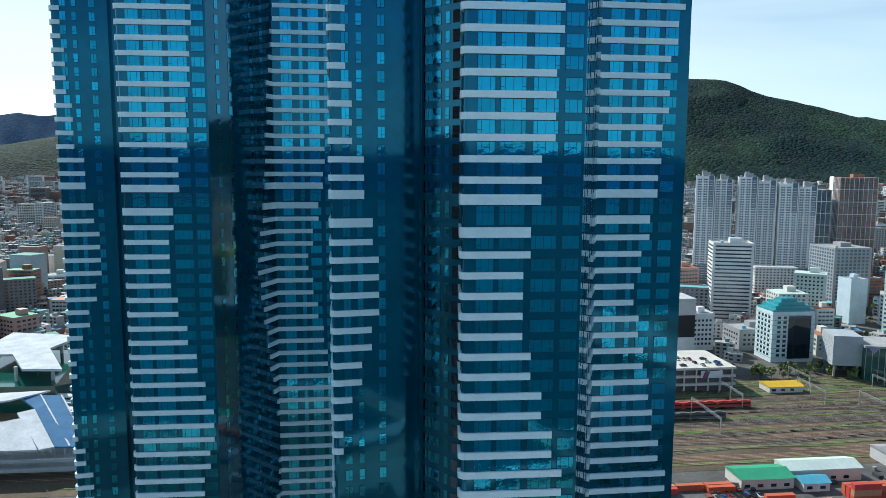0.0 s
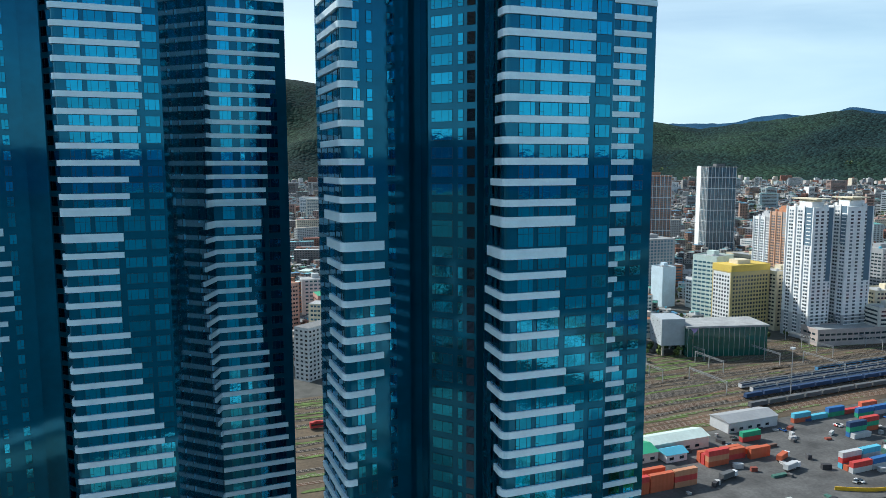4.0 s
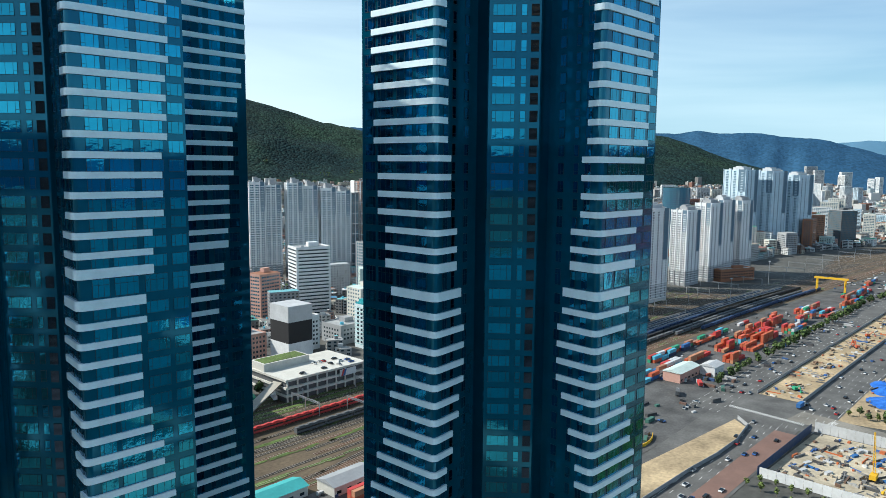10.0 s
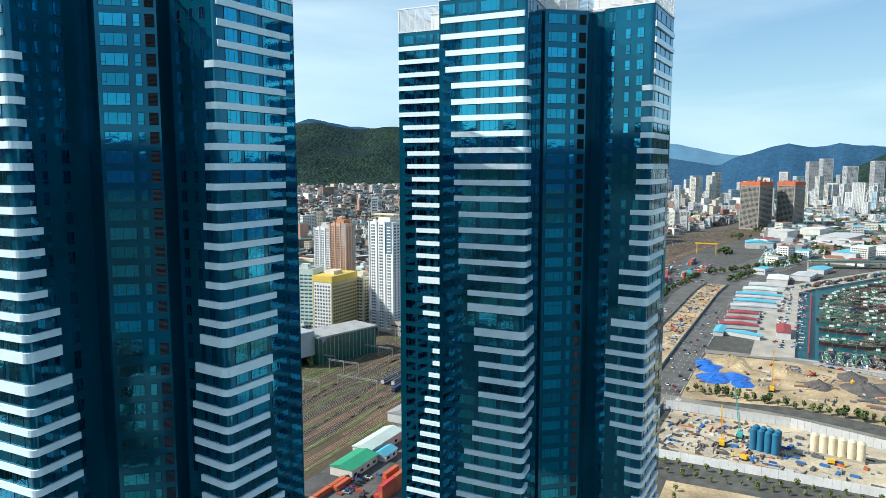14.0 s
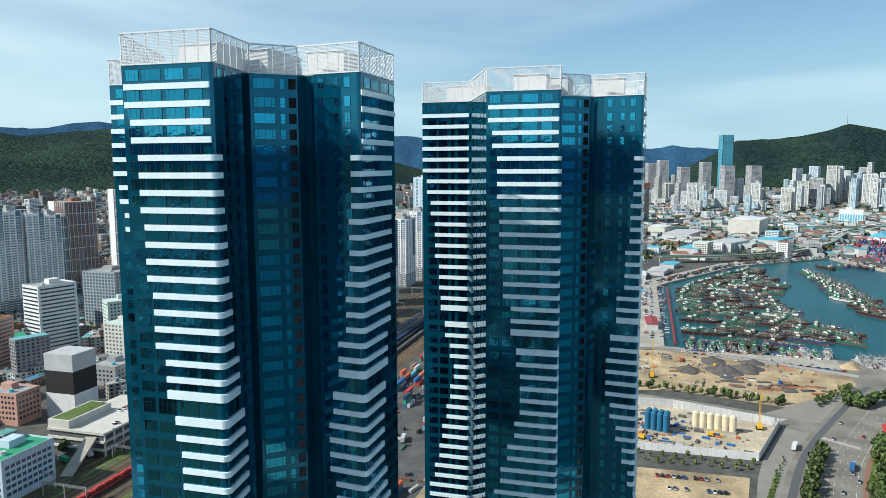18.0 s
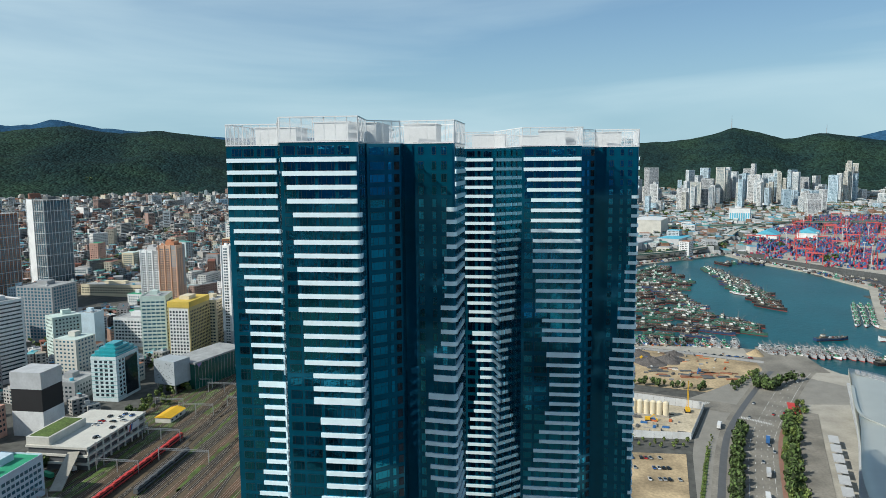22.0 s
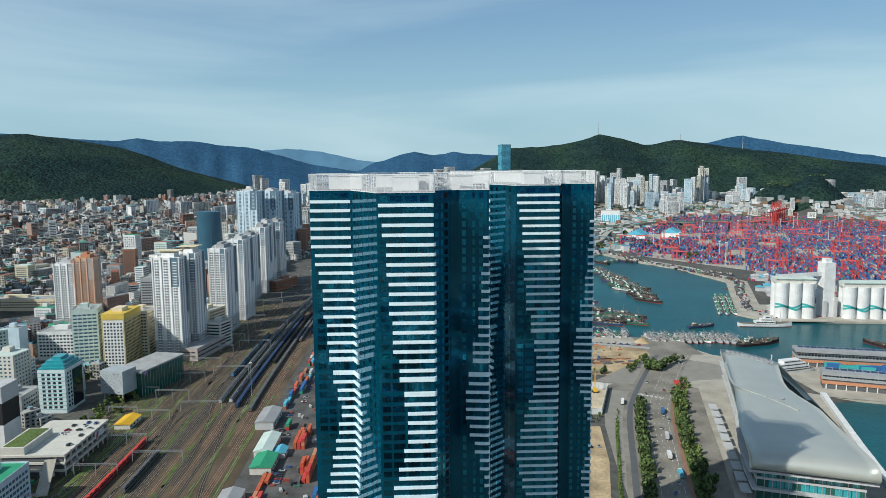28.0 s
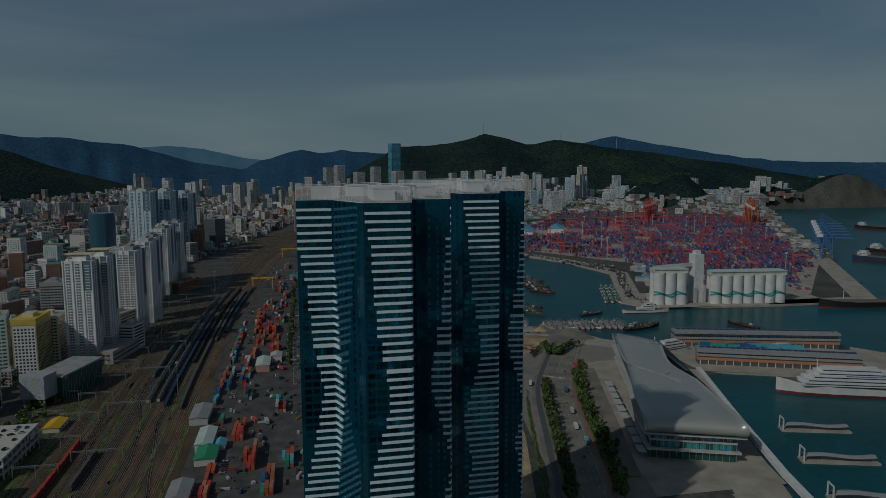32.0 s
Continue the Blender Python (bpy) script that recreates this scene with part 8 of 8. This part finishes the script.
port_field()
for i in range(7):
    quay_crane(1690 + i * 34, -1180 - i * 18, -.9, W["orange"], "red-orange ship-to-shore quay crane", 1.25)
for i in range(5):
    quay_crane(1880 + i * 30, -900 - i * 22, -.9, W["red"], "red ship-to-shore quay crane", 1.2)
for i in range(6):
    quay_crane(985 + i * 60, -865 - i * 44, -2.1, W["craneblue"], "blue ship-to-shore quay crane with white machine house", 1.1)
for x, y in ((1600, -400), (1640, -505)):
    shed("blue_dome_hall", "large hall with a pale blue sheet roof", x, y, 70, 46, 14, W["white"], W["skyblue"], -.42, 10)
# ---- ferry terminal ----
sheet("terminal_forecourt", [(60, 0), (130, -12), (350, -70), (360, -160), (60, -90)], 0.22, CONCRETE, "grey concrete forecourt of the terminal", "forecourt")
t = thing("ferry_terminal", "long ferry terminal with a smooth grey zinc roof", "terminal", (220, -84, 0), radians(-15.5))


# edges of the roof along its length: the landward and the seaward one
ROOF_N = ((-140, 35.2), (-83, 35.7), (0, 27.0), (60, 24.0), (125, 21.4))
ROOF_S = ((-140, -31.5), (-116, -31.0), (-30, -24.0), (0, -15.5), (12, -13.0), (30, -13.0), (60, -16.5), (90, -20.5), (125, -24))


def roof_point(u, f, inset=0.0):
    """A point of the roof's plan: u along it from the west end, f across it from the land to the sea."""
    x0, x1 = -120 - 6 * f + inset, 124 - 38 * f - inset
    x = x0 + (x1 - x0) * u
    a, b = curve_at(ROOF_N, x) - inset, curve_at(ROOF_S, x) + inset
    return x, a + (b - a) * f


def roof_ring(inset, n=12):
    """The roof's outline, drawn in by inset, anticlockwise."""
    ring = [roof_point(i / n, 1.0, inset) for i in range(n + 1)] + [roof_point(1 - i / n, 0.0, inset) for i in range(n + 1)]
    return ring


def terminal_roof():
    """A broad roof, rounded over its west end, with slanting ends and a waist on the sea side."""
    g = Geo()
    nose = [(3.0, 21.0), (-2.2, 21.6), (-4.4, 23.4), (-5.0, 25.8), (-4.2, 28.2), (-1.8, 30.2), (2.4, 31.2), (9.0, 31.6)]
    k, m = 14, 10
    rows = []
    for j in range(m + 1):
        f = j / m
        x0, y0 = roof_point(0, f)
        drop, line = 1.2 * abs(2 * f - 1) ** 4, []
        for dx, z in nose:
            line.append((x0 + dx, roof_point(max(0, dx) / 250, f)[1], z - drop * (z - 20) / 12))
        for i in range(1, k + 1):
            x, y = roof_point(0.04 + 0.96 * i / k, f)
            line.append((x, y, 31.6 + 1.0 * smooth01(i / k) - drop + 0.7 * (1 - (2 * f - 1) ** 2)))
        x, y, z = line[-1]
        line.append((x, y, 28.0))
        line.append((x0 + 4, y0, 27.0 - drop))
        rows.append(line)
    n = len(rows[0])
    for line in rows:
        g.v.extend(line)
    for j in range(m):
        for i in range(n):
            a, b = j * n + i, j * n + (i + 1) % n
            g.f.append((a, a + n, b + n, b))
            g.m.append(0)
    g.f.append(tuple(range(n - 1, -1, -1)))
    g.f.append(tuple(range(m * n, m * n + n)))
    g.m.extend((0, 0))
    return g


part("roof", terminal_roof(), [TERMROOF], t, "smooth grey zinc roof", smooth=True)
g = Geo()
g.prism(roof_ring(5.0), 0, 26.5)
part("glass_hall", g, [GREENGLASS], t, "green tinted glass hall")
for z, e in ((6.6, 2.0), (12.8, 4.2), (18.6, -0.5)):
    g = Geo()
    g.prism(roof_ring(e), z, z + 1.5, bottom=True)
    part("floor_slab", g, [W["lightgrey"]], t, "pale floor slab edge")
PANE = Geo()
PANE.box(0, 0, 0, .12, 4.2, 4.2)
PANE = PANE.mesh("glass_pane", [TEALGLASS])
for k in range(12):
    for z in (8.3, 14.4):
        if (k * 7 + int(z)) % 4:
            x, y = roof_point(0, (k + 1) / 13, 4.8)
            part("glass_pane", PANE, None, t, at=Matrix.Translation((x, y - 2, z)))
MULLION = Geo()
MULLION.box(-.17, -.17, 0, .17, .17, 26.5)
MULLION = MULLION.mesh("mullion", [STEEL])
for k in range(26):
    for f in (0.0, 1.0):
        part("mullion", MULLION, None, t, at=Matrix.Translation((*roof_point((k + .5) / 26, f, 4.8), 0)))
for k in range(14):
    part("mullion", MULLION, None, t, at=Matrix.Translation((*roof_point(0, k / 13, 4.7), 0)))
g = Geo()
for i in range(10):
    for j in range(3):
        c = [roof_point(u, f) for u, f in ((.958 - j * .017, .08 + i * .084), (.971 - j * .017, .08 + i * .084), (.971 - j * .017, .146 + i * .084), (.958 - j * .017, .146 + i * .084))]
        g.prism(c[::-1], 33.2, 33.55)
tagged(part("skylight", g, [W["grey"]], t), kind="stuff")
g = Geo()
for i in range(24):
    a0, a1 = i / 24 * math.pi, (i + 1) / 24 * math.pi
    g.beam((-17 - 5.2 * math.sin(a0), 2 + 6 * math.cos(a0), 32.7), (-17 - 5.2 * math.sin(a1), 2 + 6 * math.cos(a1), 32.7), .8, 1.0)
part("roof_vent", g, [W["grey"]], t, "curved roof vent")
seam = smooth_line([(72, 24), (26, 26.5), (7, 25), (-2, 19), (-12, 11), (-22, 4), (-42, -8)], 4.0)
g = Geo()
for a, b in zip(seam, seam[1:]):
    g.beam((*a, 32.75), (*b, 32.75), 1.8, .7)
part("roof_fold", g, [TERMROOF], t, "curved fold in the roof")
# approach ramps and canopies
for i in range(10):
    c = thing("access_canopy", "grey steel canopy frame beside the terminal", "canopy", (120 + i * 16, -26 - i * 4.4 + 8, .25), radians(-15.5), group="terminal canopies")
    g = Geo()
    g.rbox(0, 0, 5.2, 13, 6, 5.6, bottom=True)
    part("roof_panel", g, [W["lightgrey"]], c)
    for a in (-5, 5):
        g = Geo()
        g.beam((a, 0, 0), (a, 0, 5.2), .35)
        part("post", g, [STEEL], c)
g = Geo()
strip(g, [(90, 4), (180, -22), (260, -44), (330, -64)], 7, .5)
structure("ramp_road", g, [ASPHALT], "paved access lane beside the terminal", "road")
g = Geo()
strip(g, [(316, -52), (352, -60)], 4, .6)
structure("red_ramp", g, [W["red"]], "red painted access ramp", "ramp")
t2 = thing("quay_walkway", "long pale elevated boarding walkway along the quay", "walkway", (40, -80, 0))
pts = [(-90, 20), (20, -8), (130, -42), (246, -80)]
for a, b in zip(pts, pts[1:]):
    g = Geo()
    g.beam((*a, 7), (*b, 7), 4.5, 3.2)
    part("gallery", g, [W["white"]], t2)
    g = Geo()
    m = (Vector(a) + Vector(b)) / 2
    g.beam((m.x, m.y, 0), (m.x, m.y, 6), 1.2)
    part("pier", g, [CONCRETE], t2)
for x, y in ((150, -150), (95, -126), (40, -104)):
    t3 = thing("floating_pontoon", "floating pontoon with a curved grey canopy", "pontoon", (x, y, -2.0), radians(-106))
    g = Geo()
    g.box(0, -5, -.5, 52, 5, 1.2)
    part("deck", g, [CONCRETE], t3)
    g = Geo()
    for i in range(12):
        z0, z1 = 4.4 + .8 * math.sin(i * .55), 4.4 + .8 * math.sin((i + 1) * .55)
        g.face([(2 + i * 4, -3.6, z0), (6 + i * 4, -3.6, z1), (6 + i * 4, 0, z1 + 1), (2 + i * 4, 0, z0 + 1)])
        g.face([(2 + i * 4, 0, z0 + 1), (6 + i * 4, 0, z1 + 1), (6 + i * 4, 3.6, z1), (2 + i * 4, 3.6, z0)])
    part("canopy", g, [W["grey"]], t3)
    for i in range(5):
        g = Geo()
        g.beam((4 + i * 11, 0, 1.2), (4 + i * 11, 0, 5), .4)
        part("post", g, [STEEL], t3)
    g = Geo()
    for sy in (-4, 4):
        g.beam((1, sy, 1), (1, sy, 10), .8)
    g.beam((1, -4, 10), (1, 4, 10), .8)
    part("portal", g, [W["white"]], t3)

# ---- cruise pier ----
sheet("pier_deck", [(404, -168), (300, -170), (238, -328), (318, -398), (416, -238)], 0.2, CONCRETE, "pale concrete deck of the cruise pier", "pier")
for x0, y0, x1, y1, wd, h in ((400, -196, 352, -366, 16, 17), (330, -184, 272, -326, 16, 15)):
    n = length((x0, y0), (x1, y1))
    t = thing("pier_terminal", "long two-storey brown and grey pier building", "building", (x0, y0, .2), math.atan2(y1 - y0, x1 - x0), group="pier buildings")
    for z0, z1, c, e in ((0, 4.5, "darkgrey", 0), (4.5, 7.2, "terracotta", .8), (7.2, 8.6, "darkgrey", .2), (8.6, 11, "grey", 1.0), (11, h - 2.6, "darkgrey", .2), (h - 2.6, h, "grey", 1.2)):
        g = Geo()
        g.box(-e, -wd / 2 - e, z0, n + e, wd / 2 + e, z1)
        part("storey", g, [W[c]], t)
    for i in range(int(n / 6)):
        g = Geo()
        g.box(3 + i * 6, wd * .1, h, 8 + i * 6, wd * .4, h + .5)
        part("solar_panel", g, [W["navy"]], t)
    for i in range(int(n / 8)):
        g = Geo()
        g.box(2 + i * 8, -wd / 2 - 1, 0, 2.8 + i * 8, -wd / 2 - .3, 4.5)
        part("column", g, [W["white"]], t)
    g = Geo()
    for i in range(int(n / 3)):
        g.box(1 + i * 3, -wd / 2 - .66, 11, 3 + i * 3, -wd / 2 - .58, 13)
    tagged(part("window_rest", g, [WINDARK], t), kind="stuff")
rn = random.Random(41)
PIERC = [("teal", container_mesh(W["teal"])), ("blue", CPAINT[4][1]), ("skyblue", CPAINT[8][1]), ("white", container_mesh(W["white"]))]
for i in range(12):
    for j in range(4):
        if rn.random() < .8:
            k = min(3, i // 4 + rn.choice((0, 0, 1)))
            for z in range(rn.choice((2, 3, 3))):
                ob = new("shipping_container", PIERC[k][1])
                dx, dy = j * 4.2, -i * 8.0
                ob.matrix_basis = Matrix.Translation((366 + dx * 1.0 + dy * .30, -214 + dy, .25 + z * 2.6)) @ Matrix.Rotation(-1.85, 4, "Z")
                tagged(ob, PIERC[k][0] + " steel shipping container on the pier", "container", "pier containers")

# ---- railway station with sloped roofs ----
t = thing("railway_station", "station hall with broad white and blue sloped roofs", "station", (-170, 400, 0))
SX, SY = -170, 400


def slab(name, pts, thick, mat, label=""):
    """A sloping sheet roof over world points, with its underside and edges."""
    g = Geo()
    q = [(x - SX, y - SY, z) for x, y, z in pts]
    n = len(q)
    g.v.extend(q)
    g.v.extend((x, y, z - thick) for x, y, z in q)
    g.f.append(tuple(range(n)))
    g.f.append(tuple(range(2 * n - 1, n - 1, -1)))
    g.f.extend((i + n, (i + 1) % n + n, (i + 1) % n, i) for i in range(n))
    g.m.extend([0] * len(g.f))
    part(name, g, [mat], t, label)


STATIONWHITE = material("white_sheet_roof", (0.52, 0.56, 0.59), 0.85, 0.0, 0.15, grain=0.08, grain_size=1.2, stain=0.14, stain_size=7.0)
STATIONBLUE = material("blue_sheet_roof", (0.055, 0.16, 0.30), 0.85, 0.0, 0.12, grain=0.08, grain_size=1.2, stain=0.12, stain_size=7.0)
g = Geo()
g.prism([(-60, -74), (46, -76), (16, -32), (-60, -26)], 0, 8.5)
part("hall", g, [W["lightgrey"]], t)
g = Geo()
g.prism([(-60, 10), (0, 8), (-10, 60), (-25, 90), (-60, 92)], 0, 15)
part("upper_hall", g, [GREENGLASS], t, "blue-green glazed hall wall")
slab("blue_roof", [(-134.5, 320.5, 13.5), (-119.0, 319, 13.5), (-150.5, 368.5, 22), (-172.6, 370.5, 22), (-156.4, 352.7, 20.6)], .8, STATIONBLUE, "blue sloped sheet roof")
slab("white_roof", [(-140, 317.5, 13.5), (-134.6, 320.3, 13.5), (-156.5, 352.6, 20.6), (-163, 349, 20.0)], .8, STATIONWHITE, "white sloped sheet roof")
slab("white_roof", [(-215, 318, 13.5), (-140.6, 317.4, 13.5), (-158, 343, 19.5), (-215, 322, 15)], .8, STATIONWHITE, "white sloped sheet roof")
slab("white_roof", [(-215, 372, 22), (-215, 352, 19), (-172, 362, 22.3), (-158, 374, 23)], .8, STATIONWHITE, "white sloped sheet roof")
slab("canopy", [(-234, 447, 24), (-210, 447, 24), (-190, 414.4, 23.6), (-167.5, 412.3, 23.6), (-193, 458, 24.6), (-184, 487, 25.6), (-234, 500, 25.6)], 1.4, STATIONWHITE, "flat white station canopy")
for i in range(5):
    g = Geo()
    a = Vector((-119.4 + (-31) * i / 5 - SX, 319.3 + 49 * i / 5 - SY, 13.6 + 8.4 * i / 5))
    b = Vector((-119.4 + (-31) * (i + 1) / 5 - SX, 319.3 + 49 * (i + 1) / 5 - SY, 13.6 + 8.4 * (i + 1) / 5))
    g.beam(a, b, .8, .9)
    part("roof_edge", g, [STATIONWHITE], t)
g = Geo()
for i in range(12):
    f = i / 12
    g.beam((-128.0 - 0 - SX - 33 * f, 320.2 - SY + 49.6 * f, 13.75 + 8.5 * f), (-128.0 - SX - 33 * (f + .083), 320.2 - SY + 49.6 * (f + .083), 13.75 + 8.5 * (f + .083)), .7, .25)
part("roof_rib", g, [STATIONWHITE], t)
for k in range(22):
    g = Geo()
    g.beam((-214 + k * 4.4 - SX, 320.5 - SY, 6), (-214 + k * 4.4 - SX, 320.5 - SY, 13), .3)
    part("column", g, [W["lightgrey"]], t)
g = Geo()
for k in range(44):
    xa = -214 + k * 2.2 - SX
    g.beam((xa, 320.6 - SY, 9 if k % 2 else 12.4), (xa + 2.2, 320.6 - SY, 12.4 if k % 2 else 9), .16)
tagged(part("truss_bar", g, [STEEL], t), kind="stuff")
for z in (8.0, 4.0):
    g = Geo()
    g.box(-216 - SX, 316.5 - SY, z, -124 - SX, 318 - SY, z + 1.2)
    part("parapet", g, [W["lightgrey"]], t)
for x, y in ((-196, 420), (-176, 420), (-200, 455), (-196, 482), (-226, 455), (-226, 490)):
    g = Geo()
    g.cyl(x - SX, y - SY, 0, 23.4, 1, n=12)
    part("pillar", g, [W["lightgrey"]], t)
for k in range(4):
    g = Geo()
    x, y = -147 + k * -7.5, 374 + k * 12
    g.prism([(x - SX - 8, y - SY), (x - SX + 42, y - SY - 9), (x - SX + 41, y - SY - 3), (x - SX - 9, y - SY + 5)], 8.2, 9.0, bottom=True)
    part("platform_roof", g, [STATIONWHITE], t)

# ---- slim masts on the eastern hill tops ----
for az, r, h in ((103.4, 4130, 70), (114.2, 4130, 60), (109.7, 4130, 45)):
    x, y = polar(r, az)
    t = thing("hilltop_mast", "slim steel broadcasting mast on a wooded hill", "mast", (x, y, land(x, y) - 2), group="hilltop masts")
    g = Geo()
    g.cyl(0, 0, 0, h, 2.2, .8, 8)
    part("pole", g, [STEEL], t)
